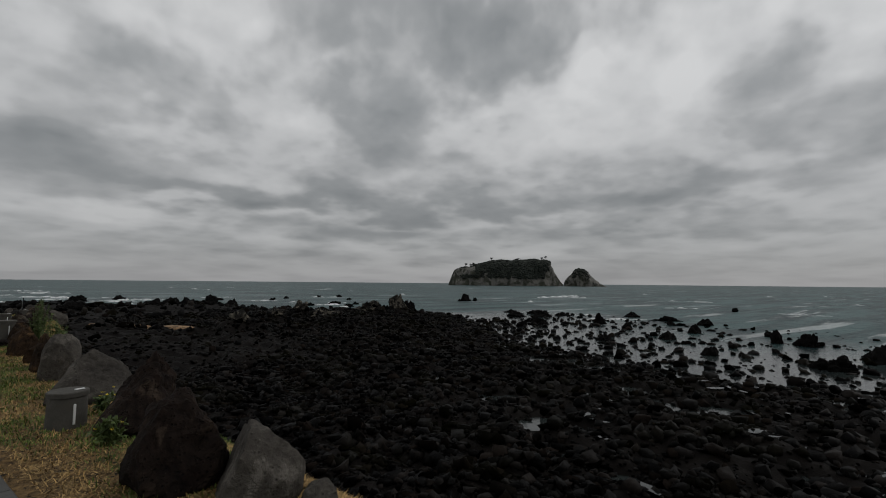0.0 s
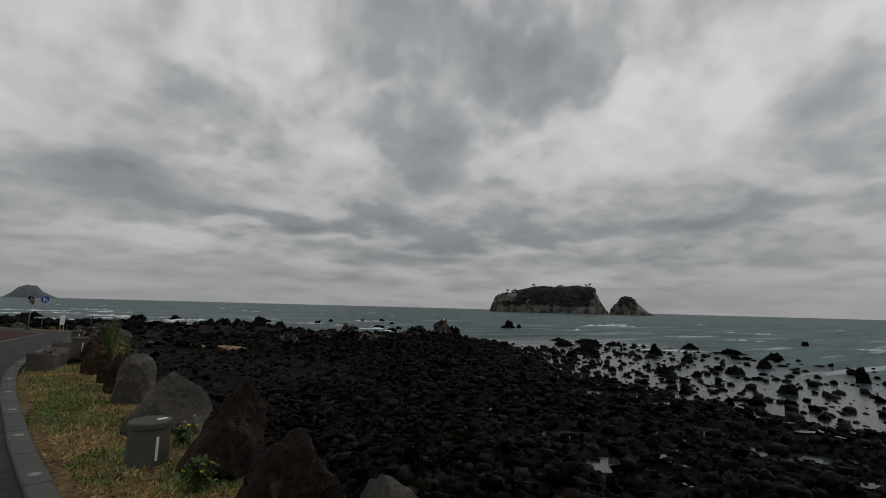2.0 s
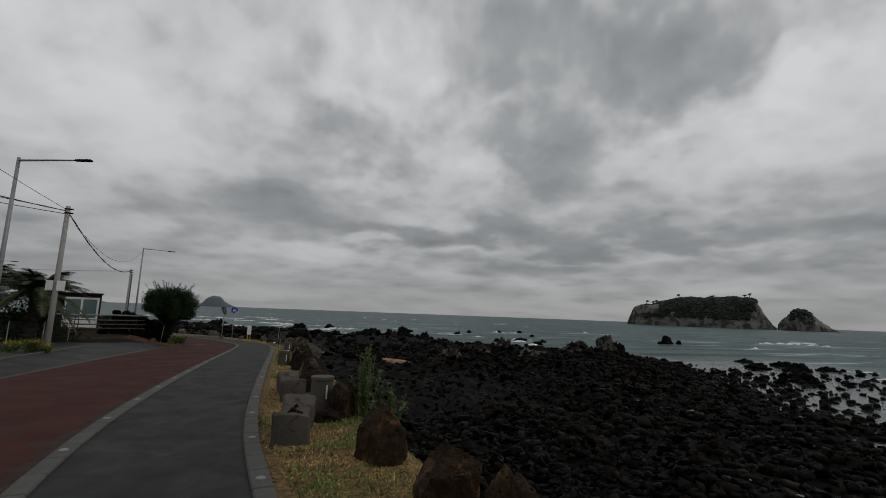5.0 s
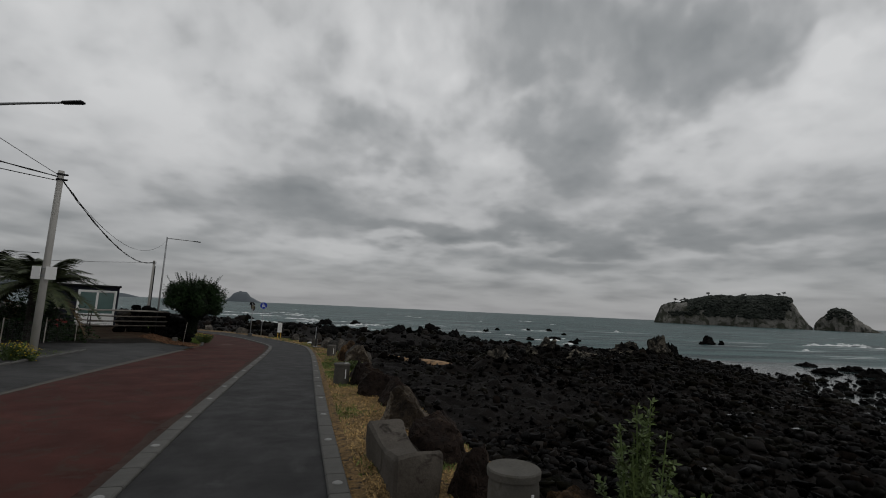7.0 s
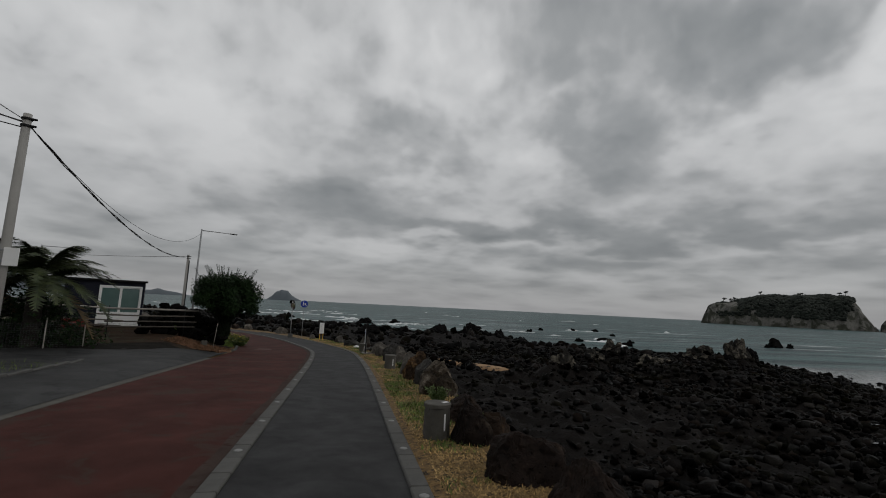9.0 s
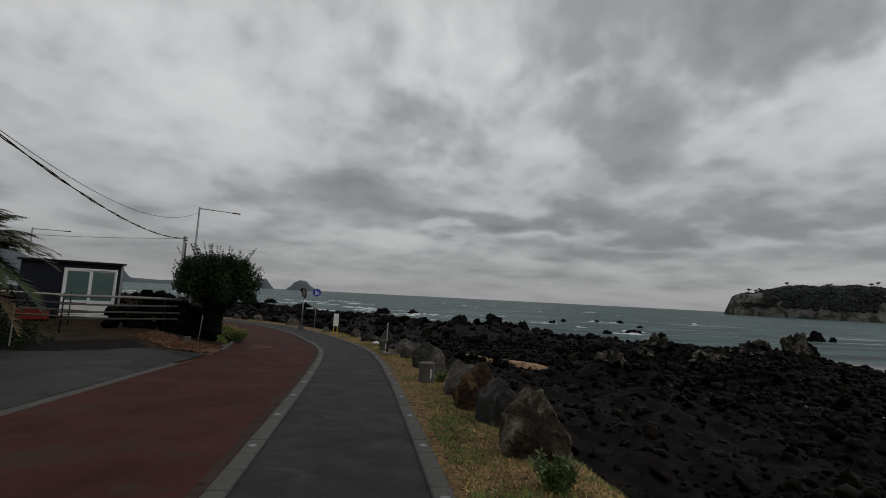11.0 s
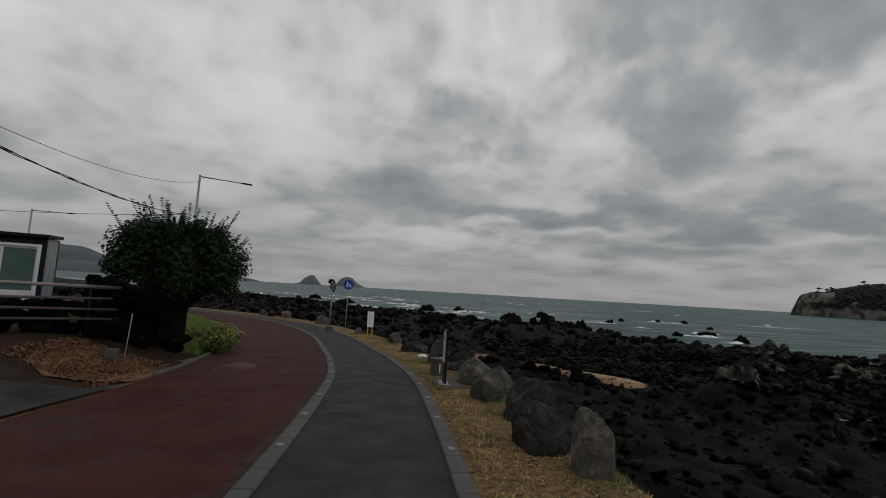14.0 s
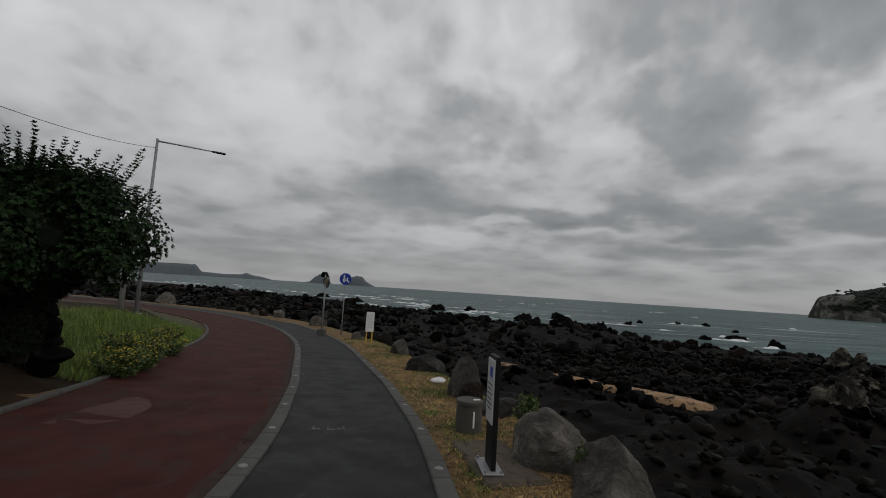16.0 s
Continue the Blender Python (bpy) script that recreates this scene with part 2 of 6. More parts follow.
ASPHALT = surface("worn_asphalt", (0.016, 0.016, 0.0165), (0.039, 0.039, 0.0395), 0.45, 0.010, 0.72, 0.4, spots=(0.046, 0.046, 0.0465), spot_size=0.9, spot_cover=0.2, wet=0.25, spec=0.10)
NET = surface("grey_net_cord", (0.06, 0.062, 0.064), (0.11, 0.112, 0.115), 0.3, 0.02, 0.8, 0.0)
ASPHALT_OLD = surface("old_grey_asphalt", (0.017, 0.017, 0.0175), (0.037, 0.037, 0.0365), 1.2, 0.01, 0.7, 0.25, spots=(0.010, 0.010, 0.0105), spot_size=0.9, spot_cover=0.3, wet=0.35, spec=0.12)
ASPHALT_RED = surface("red_asphalt", (0.031, 0.0102, 0.008), (0.068, 0.0205, 0.0158), 0.8, 0.010, 0.8, 0.4, spots=(0.043, 0.024, 0.0185), spot_size=0.5, spot_cover=0.34, wet=0.2, spec=0.08)
CONCRETE = surface("weathered_concrete", (0.052, 0.0505, 0.047), (0.092, 0.0895, 0.083), 0.3, 0.012, 0.88, 0.25, spots=(0.075, 0.073, 0.069), spot_size=0.3, spot_cover=0.2, vary=0.1)
CONCRETE_DARK = surface("mossy_concrete", (0.044, 0.041, 0.035), (0.098, 0.092, 0.08), 0.25, 0.012, 0.9, 0.3, spots=(0.06, 0.055, 0.045), spot_size=0.15, spot_cover=0.35, vary=0.12)
SOIL = surface("brown_soil", (0.014, 0.009, 0.006), (0.042, 0.025, 0.015), 1.0, 0.03, 0.95, 0.5, spots=(0.035, 0.03, 0.018), spot_size=0.6, spot_cover=0.35, spec=0.08)
TURF = surface("dry_turf_soil", (0.022, 0.013, 0.006), (0.27, 0.165, 0.062), 0.07, 0.02, 0.95, 1.0, spots=(0.012, 0.009, 0.005), spot_size=0.09, spot_cover=0.30)
FIELD = surface("rough_field", (0.03, 0.035, 0.014), (0.075, 0.06, 0.03), 3.0, 0.1, 0.95, 0.5)
SHINGLE = surface("black_shingle", (0.0016, 0.0014, 0.0013), (0.0125, 0.0104, 0.0090), 1.0, 0.06, 0.75, 1.0, spots=(0.017, 0.0145, 0.0125), spot_size=0.07, spot_cover=0.10, wet=0.3, spec=0.05)
SAND = surface("yellow_sand", (0.25, 0.15, 0.08), (0.37, 0.24, 0.135), 0.8, 0.03, 0.95, 0.3, spots=(0.02, 0.018, 0.016), spot_size=0.45, spot_cover=0.36)
LITTER = surface("fallen_leaves", (0.07, 0.036, 0.022), (0.22, 0.125, 0.075), 0.25, 0.03, 0.95, 0.8, spots=(0.05, 0.04, 0.02), spot_size=0.3, spot_cover=0.3, spec=0.08)
STEEL = surface("galvanised_steel", (0.20, 0.205, 0.21), (0.30, 0.305, 0.31), 0.3, 0.02, 0.5, 0.05, metal=0.3)
POLE_CONCRETE = surface("pole_concrete", (0.24, 0.235, 0.22), (0.34, 0.33, 0.31), 0.6, 0.02, 0.85, 0.1)
DARK_STEEL = surface("dark_steel", (0.006, 0.006, 0.0065), (0.013, 0.013, 0.0135), 0.2, 0.01, 0.55, 0.05, spec=0.15)
CABLE = surface("black_cable", (0.012, 0.012, 0.012), (0.02, 0.02, 0.02), 0.3, 0.02, 0.6, 0.0)
WHITE = surface("white_paint", (0.62, 0.62, 0.61), (0.74, 0.74, 0.73), 0.5, 0.02, 0.5, 0.05)
PANEL_GREY = surface("pale_grey_print", (0.40, 0.41, 0.42), (0.5, 0.51, 0.52), 0.2, 0.02, 0.45, 0.0)
WOOD_GREY = surface("weathered_grey_wood", (0.17, 0.158, 0.14), (0.36, 0.335, 0.30), 0.3, 0.015, 0.9, 0.3, vary=0.25)
WOOD_DARK = surface("dark_weathered_wood", (0.05, 0.043, 0.036), (0.12, 0.105, 0.09), 0.3, 0.015, 0.9, 0.3, vary=0.25)
NAVY = surface("navy_painted_metal", (0.006, 0.007, 0.013), (0.011, 0.013, 0.022), 0.6, 0.02, 0.7, 0.05, spec=0.2)
SILVER = surface("silver_cladding", (0.22, 0.225, 0.23), (0.34, 0.345, 0.35), 0.6, 0.02, 0.45, 0.05, metal=0.2)
CRATE_RED = surface("red_plastic", (0.14, 0.018, 0.016), (0.22, 0.03, 0.024), 0.3, 0.02, 0.5, 0.0)
SIGN_BLUE = surface("blue_sign_sheet", (0.008, 0.03, 0.26), (0.012, 0.045, 0.34), 0.3, 0.02, 0.4, 0.0)
YELLOW = surface("yellow_paint", (0.42, 0.26, 0.03), (0.55, 0.34, 0.04), 0.2, 0.02, 0.6, 0.05)
ROAD_PAINT = surface("worn_road_paint", (0.05, 0.05, 0.05), (0.17, 0.17, 0.165), 0.1, 0.02, 0.8, 0.1)
STUD_WHITE = surface("pale_stud", (0.13, 0.13, 0.126), (0.22, 0.22, 0.213), 0.05, 0.01, 0.5, 0.05)
BARK = surface("grey_bark", (0.01, 0.0085, 0.007), (0.03, 0.025, 0.02), 0.1, 0.02, 0.95, 0.5)
LEAF = surface("dark_green_leaf", (0.0033, 0.0118, 0.0026), (0.018, 0.043, 0.009), 0.5, 0.04, 0.6, 0.0, vary=0.5, island=True, spec=0.2)
# Near black: shade inside and under the bush's crown is put into this colour.
LEAF_SHADE = surface("leaf_in_painted_shade", (0.002, 0.004, 0.0015), (0.008, 0.012, 0.005), 0.5, 0.04, 0.7, 0.0, vary=0.5, island=True, spec=0.1)
LEAF_WEED = surface("fresh_green_leaf", (0.04, 0.068, 0.017), (0.10, 0.135, 0.042), 0.3, 0.04, 0.6, 0.0, vary=0.4, island=True)
FROND = surface("palm_frond_green", (0.010, 0.019, 0.006), (0.05, 0.06, 0.02), 0.4, 0.04, 0.6, 0.0, vary=0.4, island=True)
FROND_DRY = surface("dry_palm_frond", (0.06, 0.042, 0.02), (0.13, 0.09, 0.045), 0.4, 0.04, 0.8, 0.0, vary=0.3, island=True)
PETAL = surface("yellow_petal", (0.50, 0.38, 0.02), (0.62, 0.5, 0.04), 0.1, 0.02, 0.6, 0.0)
STRAW = surface("dry_grass_blade", (0.14, 0.088, 0.031), (0.50, 0.33, 0.13), 0.35, 0.03, 0.8, 0.0, vary=0.7, island=True)
BLADE = surface("green_grass_blade", (0.035, 0.068, 0.010), (0.15, 0.20, 0.038), 0.35, 0.03, 0.7, 0.0, vary=0.6, island=True)
LUSH = surface("lush_green_blade", (0.055, 0.10, 0.016), (0.19, 0.26, 0.05), 0.5, 0.05, 0.7, 0.0, vary=0.5, island=True)
CLIFF = surface("island_cliff_rock", (0.06, 0.058, 0.053), (0.22, 0.21, 0.188), 26.0, 3.0, 0.95, 0.6, spots=(0.04, 0.042, 0.03), spot_size=22.0, spot_cover=0.45)
# Greens greyed: a little of the distance haze is mixed into this colour.
WOODS = surface("island_woods", (0.014, 0.018, 0.015), (0.034, 0.039, 0.031), 14.0, 2.5, 0.95, 0.5, vary=0.35, island=True)
# Pale blue-grey: the haze of distance is put into the base colour.
HAZED_LAND = surface("far_land", (0.078, 0.092, 0.104), (0.10, 0.114, 0.126), 120.0, 20.0, 0.95, 0.0)
CLOTH_WHITE = surface("white_plastic_bag", (0.55, 0.55, 0.55), (0.7, 0.7, 0.7), 0.05, 0.01, 0.6, 0.1)


def glass(name, tint, rough=0.08):
    m = bpy.data.materials.new(name)
    m.use_nodes = True
    k = Nodes(m.node_tree)
    where = k.add("ShaderNodeTexCoord").outputs["Object"]
    grime = k.noise(where, 2.5, 4.0)
    colour = k.mix(grime, tint, tuple(c * 0.7 for c in tint))
    shader = k.add("ShaderNodeBsdfPrincipled", **{"Base Color": colour, "Roughness": rough, "Specular IOR Level": 0.6})
    out = k.add("ShaderNodeOutputMaterial")
    k.tree.links.new(shader.outputs[0], out.inputs[0])
    return m


PANE = glass("green_tinted_window_glass", (0.10, 0.16, 0.15))
MIRROR = bpy.data.materials.new("convex_mirror")
MIRROR.use_nodes = True
MIRROR.node_tree.nodes["Principled BSDF"].inputs["Metallic"].default_value = 1.0
MIRROR.node_tree.nodes["Principled BSDF"].inputs["Roughness"].default_value = 0.05
MIRROR.node_tree.nodes["Principled BSDF"].inputs["Base Color"].default_value = (0.8, 0.8, 0.8, 1)


def make_water():
    m = bpy.data.materials.new("grey_green_sea")
    m.use_nodes = True
    k = Nodes(m.node_tree)
    where = k.add("ShaderNodeTexCoord").outputs["Object"]
    flat = k.add("ShaderNodeMapping", Vector=where, Rotation=(0, 0, radians(-35)), Scale=(0.35, 1.0, 1.0)).outputs[0]
    swell = k.noise(flat, 0.16, 3.0, 0.5)
    chop = k.noise(flat, 0.9, 5.0, 0.6)
    ripple = k.noise(where, 6.0, 3.0, 0.6)
    calm = k.add("ShaderNodeAttribute")
    calm.attribute_name = "open_water"
    rough_water = calm.outputs["Fac"]
    # light and dark of far waves, painted into the colour as stretched rows
    rows = k.add("ShaderNodeMapping", Vector=where, Rotation=(0, 0, radians(-25)), Scale=(0.16, 1.0, 1.0)).outputs[0]
    tone = k.ramp(k.noise(rows, 0.16, 7.0, 0.72, 0.3), (0.43, 0.0), (0.57, 1.0))
    shallow = k.mix(rough_water, (0.020, 0.024, 0.024), (0.009, 0.029, 0.032))
    body = k.mix(tone, shallow, k.mix(rough_water, (0.028, 0.034, 0.033), (0.055, 0.108, 0.107)))
    # whitecaps and surf
    crest = k.noise(k.add("ShaderNodeMapping", Vector=where, Rotation=(0, 0, radians(-35)), Scale=(0.10, 0.75, 1.0)).outputs[0], 0.20, 6.0, 0.62, 0.6)
    surf = k.add("ShaderNodeAttribute")
    surf.attribute_name = "surf"
    edge = k.math("MULTIPLY_ADD", surf.outputs["Fac"], -0.035, 0.615)
    foam = k.math("MULTIPLY", k.math("SUBTRACT", crest, edge), 22.0, clamp=True)
    foam = k.math("MULTIPLY", foam, k.math("MULTIPLY_ADD", k.noise(where, 1.5, 5.0, 0.7), 1.1, -0.05, clamp=True))
    foam = k.math("MULTIPLY", foam, rough_water)
    colour = k.mix(foam, body, (0.72, 0.74, 0.74))
    gloss = k.math("MULTIPLY_ADD", foam, 0.5, k.math("MULTIPLY_ADD", rough_water, 0.30, 0.05), clamp=True)
    height = k.math("ADD", k.math("MULTIPLY", swell, 1.0), k.math("MULTIPLY", chop, 0.35))
    height = k.math("MULTIPLY", height, k.math("MULTIPLY_ADD", rough_water, 0.97, 0.03))
    height = k.math("MULTIPLY_ADD", ripple, 0.012, height)
    b = k.add("ShaderNodeBump", Height=height, Strength=0.85, Distance=0.9)
    shader = k.add("ShaderNodeBsdfPrincipled", **{"Base Color": colour, "Roughness": gloss, "IOR": 1.333, "Specular IOR Level": k.math("MULTIPLY_ADD", rough_water, -0.33, 0.38)})
    k.tree.links.new(b.outputs[0], shader.inputs["Normal"])
    out = k.add("ShaderNodeOutputMaterial")
    k.tree.links.new(shader.outputs[0], out.inputs[0])
    return m


WATER = make_water()

PAD_BROWN = surface("brownish_concrete", (0.055, 0.042, 0.03), (0.105, 0.082, 0.06), 0.3, 0.012, 0.9, 0.3, spots=(0.04, 0.03, 0.022), spot_size=0.2, spot_cover=0.3)
HEWN = surface("hewn_brown_stone", (0.042, 0.037, 0.032), (0.105, 0.094, 0.081), 0.5, 0.02, 0.9, 0.4, spots=(0.03, 0.026, 0.022), spot_size=0.25, spot_cover=0.25, spec=0.08)
GRIT = surface("brown_grit", (0.030, 0.019, 0.016), (0.062, 0.044, 0.037), 0.3, 0.01, 0.9, 0.3, spots=(0.03, 0.012, 0.010), spot_size=0.2, spot_cover=0.3, spec=0.08)

# ---------------------------------------------------------------- mesh helpers


def mesh_object(name, verts, faces, material, parent=None, smooth=False):
    me = bpy.data.meshes.new(name)
    me.from_pydata(verts, [], faces)
    for mt in material if isinstance(material, (list, tuple)) else [material]:
        me.materials.append(mt)
    if smooth:
        me.shade_smooth()
    ob = new(name, me)
    ob.parent = parent
    return ob


def part(name, bm, material, parent=None, label="", smooth=False):
    """Links a bmesh as one mesh object under a thing or a part."""
    me = bpy.data.meshes.new(name)
    bm.to_mesh(me)
    bm.free()
    me.materials.append(material)
    if smooth:
        me.shade_smooth()
    ob = new(name, me)
    ob.parent = parent
    if label:
        tagged(ob, label)
    return ob


def thing(name, m, label, category, group="", kind=""):
    ob = new(name)
    ob.matrix_world = m
    ob.empty_display_size = 0.2
    return tagged(ob, label, category, group, kind)


def box(sx, sy, sz, at=(0, 0, 0), bevel=0.0, bm=None, turn=None):
    """A box of that size whose centre is at the given place, with bevelled edges."""
    own = bmesh.new()
    bmesh.ops.create_cube(own, size=1.0)
    bmesh.ops.scale(own, vec=(sx, sy, sz), verts=own.verts)
    if bevel:
        bmesh.ops.bevel(own, geom=own.edges[:], offset=bevel, segments=1, affect="EDGES", profile=0.5)
    if turn:
        bmesh.ops.transform(own, matrix=turn, verts=own.verts)
    bmesh.ops.translate(own, vec=at, verts=own.verts)
    return merged(own, bm)


def merged(own, bm):
    if bm is None:
        return own
    me = bpy.data.meshes.new("temp")
    own.to_mesh(me)
    own.free()
    bm.from_mesh(me)
    bpy.data.meshes.remove(me)
    return bm


def tube(points, radii, sides=10, bm=None, cap=True):
    """A round tube along points, with a radius at each."""
    bm = bm or bmesh.new()
    points = [Vector(p) for p in points]
    rings = []
    for n, p in enumerate(points):
        ahead = (points[min(n + 1, len(points) - 1)] - points[max(n - 1, 0)]).normalized()
        side = ahead.cross((0, 0, 1) if abs(ahead.z) < 0.95 else (1, 0, 0)).normalized()
        above = side.cross(ahead)
        r = radii[n] if isinstance(radii, (list, tuple)) else radii
        rings.append([bm.verts.new(p + r * (math.cos(a) * side + math.sin(a) * above)) for a in (2 * math.pi * i / sides for i in range(sides))])
    for a, b in zip(rings, rings[1:]):
        for i in range(sides):
            bm.faces.new((a[i], a[(i + 1) % sides], b[(i + 1) % sides], b[i]))
    if cap:
        bm.faces.new(rings[0][::-1])
        bm.faces.new(rings[-1])
    bmesh.ops.recalc_face_normals(bm, faces=bm.faces[:])
    return bm


def lathe(profile, sides=24, bm=None):
    """A turned shape from (radius, height) pairs."""
    bm = bm or bmesh.new()
    rings = [[bm.verts.new((r * math.cos(2 * math.pi * i / sides), r * math.sin(2 * math.pi * i / sides), h)) for i in range(sides)] for r, h in profile]
    for a, b in zip(rings, rings[1:]):
        for i in range(sides):
            bm.faces.new((a[i], a[(i + 1) % sides], b[(i + 1) % sides], b[i]))
    bm.faces.new(rings[0][::-1])
    bm.faces.new(rings[-1])
    return bm


def fractal(p, scale, octaves=4, seed=0.0):
    return noise.fractal(Vector(p) * scale + Vector((seed, seed * 1.7, -seed)), 1.0, 2.0, octaves)


def rock_shape(seed, level=3, cuts=9, rough=0.10):
    """Points and faces of an angular stone about two units across."""
    rnd = random.Random(seed)
    bm = bmesh.new()
    bmesh.ops.create_icosphere(bm, subdivisions=level, radius=1.0)
    planes = []
    if rough > 0.13:
        planes.append((Vector((rnd.gauss(0, 0.22), rnd.gauss(0, 0.22), 1.0)).normalized(), rnd.uniform(0.45, 0.7)))
    for _ in range(cuts):
        n = Vector((rnd.gauss(0, 1), rnd.gauss(0, 1), rnd.gauss(0, 0.8))).normalized()
        planes.append((n, rnd.uniform(0.42, 0.80)))
    for v in bm.verts:
        p = v.co.copy()
        p *= 1.0 + 0.18 * fractal(p, 0.9, 2, seed * 3.1)
        for n, d in planes:
            over = p.dot(n) - d
            if over > 0:
                p -= over * 0.96 * n
        v.co = p + v.co.normalized() * rough * (fractal(p, 2.2, 3, seed * 1.3) + 0.2 * fractal(p, 8.0, 3, seed * 0.7))
    bm.verts.index_update()
    verts = np.array([v.co[:] for v in bm.verts])
    faces = np.array([[v.index for v in f.verts] for f in bm.faces])
    bm.free()
    verts -= (verts.max(0) + verts.min(0)) / 2
    verts /= (verts.max(0) - verts.min(0)) / 2
    return verts, faces


def jagged_shape(seed, level=2, spread=0.32):
    """Points and faces of a rough, broken lava stone about two units across."""
    rnd = random.Random(seed)
    bm = bmesh.new()
    bmesh.ops.create_icosphere(bm, subdivisions=level, radius=1.0)
    for v in bm.verts:
        v.co *= (1.0 + 0.45 * fractal(v.co, 1.3, 3, seed * 2.7)) * rnd.uniform(1 - spread, 1 + spread * 0.6)
    bm.verts.index_update()
    verts = np.array([v.co[:] for v in bm.verts])
    faces = np.array([[v.index for v in f.verts] for f in bm.faces])
    bm.free()
    verts -= (verts.max(0) + verts.min(0)) / 2
    verts /= (verts.max(0) - verts.min(0)) / 2
    return verts, faces


def slab_shape(seed):
    """Points and faces of a sharp-edged broken slab about two units across."""
    rnd = random.Random(seed)
    bm = bmesh.new()
    bmesh.ops.create_cube(bm, size=2.0)
    for v in bm.verts:
        v.co = Vector([c * rnd.uniform(0.45, 1.1) for c in v.co]) + Vector((rnd.gauss(0, 0.15), rnd.gauss(0, 0.15), rnd.gauss(0, 0.12)))
    for _ in range(2):
        far = max(bm.verts, key=lambda q: q.co.dot(Vector((rnd.gauss(0, 1), rnd.gauss(0, 1), 1.0))))
        bmesh.ops.bevel(bm, geom=[far], offset=0.5, affect="VERTICES")
    bmesh.ops.triangulate(bm, faces=bm.faces[:])
    bm.verts.index_update()
    verts = np.array([v.co[:] for v in bm.verts])
    faces = np.array([[v.index for v in f.verts] for f in bm.faces])
    bm.free()
    verts -= (verts.max(0) + verts.min(0)) / 2
    verts /= (verts.max(0) - verts.min(0)) / 2
    return verts, faces


def crag_shape(seed, level=4, taper=0.5):
    """Points and faces of a crag: broad at its foot, ridged and peaked above."""
    bm = bmesh.new()
    bmesh.ops.create_icosphere(bm, subdivisions=level, radius=1.0)
    for v in bm.verts:
        p = v.co.copy()
        r = 1.0 + 0.55 * fractal(p, 1.15, 2, seed * 2.3) - 0.42 * abs(fractal(p, 2.3, 3, seed * 1.1)) + 0.10 * fractal(p, 6.5, 3, seed)
        q = p * r
        wide = 1.25 if q.z < -0.15 else 1.25 - taper * (q.z + 0.15)
        v.co = Vector((q.x * wide, q.y * wide, q.z * (1.0 + 0.55 * fractal((q.x, q.y, 3.0), 1.6, 2, seed))))
    bm.verts.index_update()
    verts = np.array([v.co[:] for v in bm.verts])
    faces = np.array([[v.index for v in f.verts] for f in bm.faces])
    bm.free()
    verts -= (verts.max(0) + verts.min(0)) / 2
    verts /= (verts.max(0) - verts.min(0)) / 2
    return verts, faces


def joined_mesh(name, verts, faces, material, smooth=False):
    """One mesh from big arrays of triangles."""
    me = bpy.data.meshes.new(name)
    me.vertices.add(len(verts))
    me.vertices.foreach_set("co", np.ascontiguousarray(verts, dtype=np.float32).ravel())
    n = faces.shape[1]
    me.loops.add(faces.size)
    me.loops.foreach_set("vertex_index", np.ascontiguousarray(faces, dtype=np.int32).ravel())
    me.polygons.add(len(faces))
    me.polygons.foreach_set("loop_start", np.arange(0, faces.size, n, dtype=np.int32))
    me.polygons.foreach_set("loop_total", np.full(len(faces), n, dtype=np.int32))
    for mt in material if isinstance(material, (list, tuple)) else [material]:
        me.materials.append(mt)
    me.update(calc_edges=True)
    me.validate()
    if smooth:
        me.shade_smooth()
    return new(name, me)


def scattered(name, shapes, places, sizes, turns, material, smooth=False):
    """Many turned and scaled copies of some shapes in one mesh. sizes: rows of half-widths; turns: rows of yaw, lean."""
    all_v, all_f, base = [], [], 0
    for n, (at, size, turn) in enumerate(zip(places, sizes, turns)):
        verts, faces = shapes[n % len(shapes)]
        ca, sa, cl, sl = math.cos(turn[0]), math.sin(turn[0]), math.cos(turn[1]), math.sin(turn[1])
        rot = np.array([[ca, -sa, 0], [sa, ca, 0], [0, 0, 1]]) @ np.array([[1, 0, 0], [0, cl, -sl], [0, sl, cl]])
        all_v.append((verts * size) @ rot.T + at)
        all_f.append(faces + base)
        base += len(verts)
    return joined_mesh(name, np.concatenate(all_v), np.concatenate(all_f), material, smooth)


# ---------------------------------------------------------------- the plan

SEA = -4.9
KERB = [(9.4, -22), (6.6, -12), (4.55, -4), (3.3, 1), (2.2, 5.6), (1.19, 9.95), (0.76, 12.1), (0.30, 14.7), (-0.02, 17.5), (-0.12, 21), (-0.14, 26), (-0.14, 31), (-0.17, 35),
        (-0.27, 38.5), (-0.50, 42), (-0.95, 44.8), (-1.6, 47.8), (-3.69, 55.7), (-6.77, 63), (-11.0, 69.3), (-16.5, 75), (-24, 80.5), (-36, 86), (-60, 92), (-110, 99)]
LEVEL_Y = (-60, 0, 5, 15, 20, 25, 30, 37, 44, 52, 60, 80, 120, 200)
LEVEL_Z = (-0.1, -0.08, -0.05, 0.02, -0.02, -0.16, -0.31, -0.57, -0.90, -1.25, -1.55, -2.0, -2.3, -2.5)
SHORE = [(800, -4900), (300, -2000), (80, -300), (57, -60), (47, -15), (40, 5), (36, 15), (36.5, 29), (42, 42), (54, 60), (63, 74), (59, 86), (45, 96), (30, 108), (12, 136),
         (-10, 160), (-62, 218), (-140, 305), (-400, 480), (-1500, 800), (-4900, 1500)]


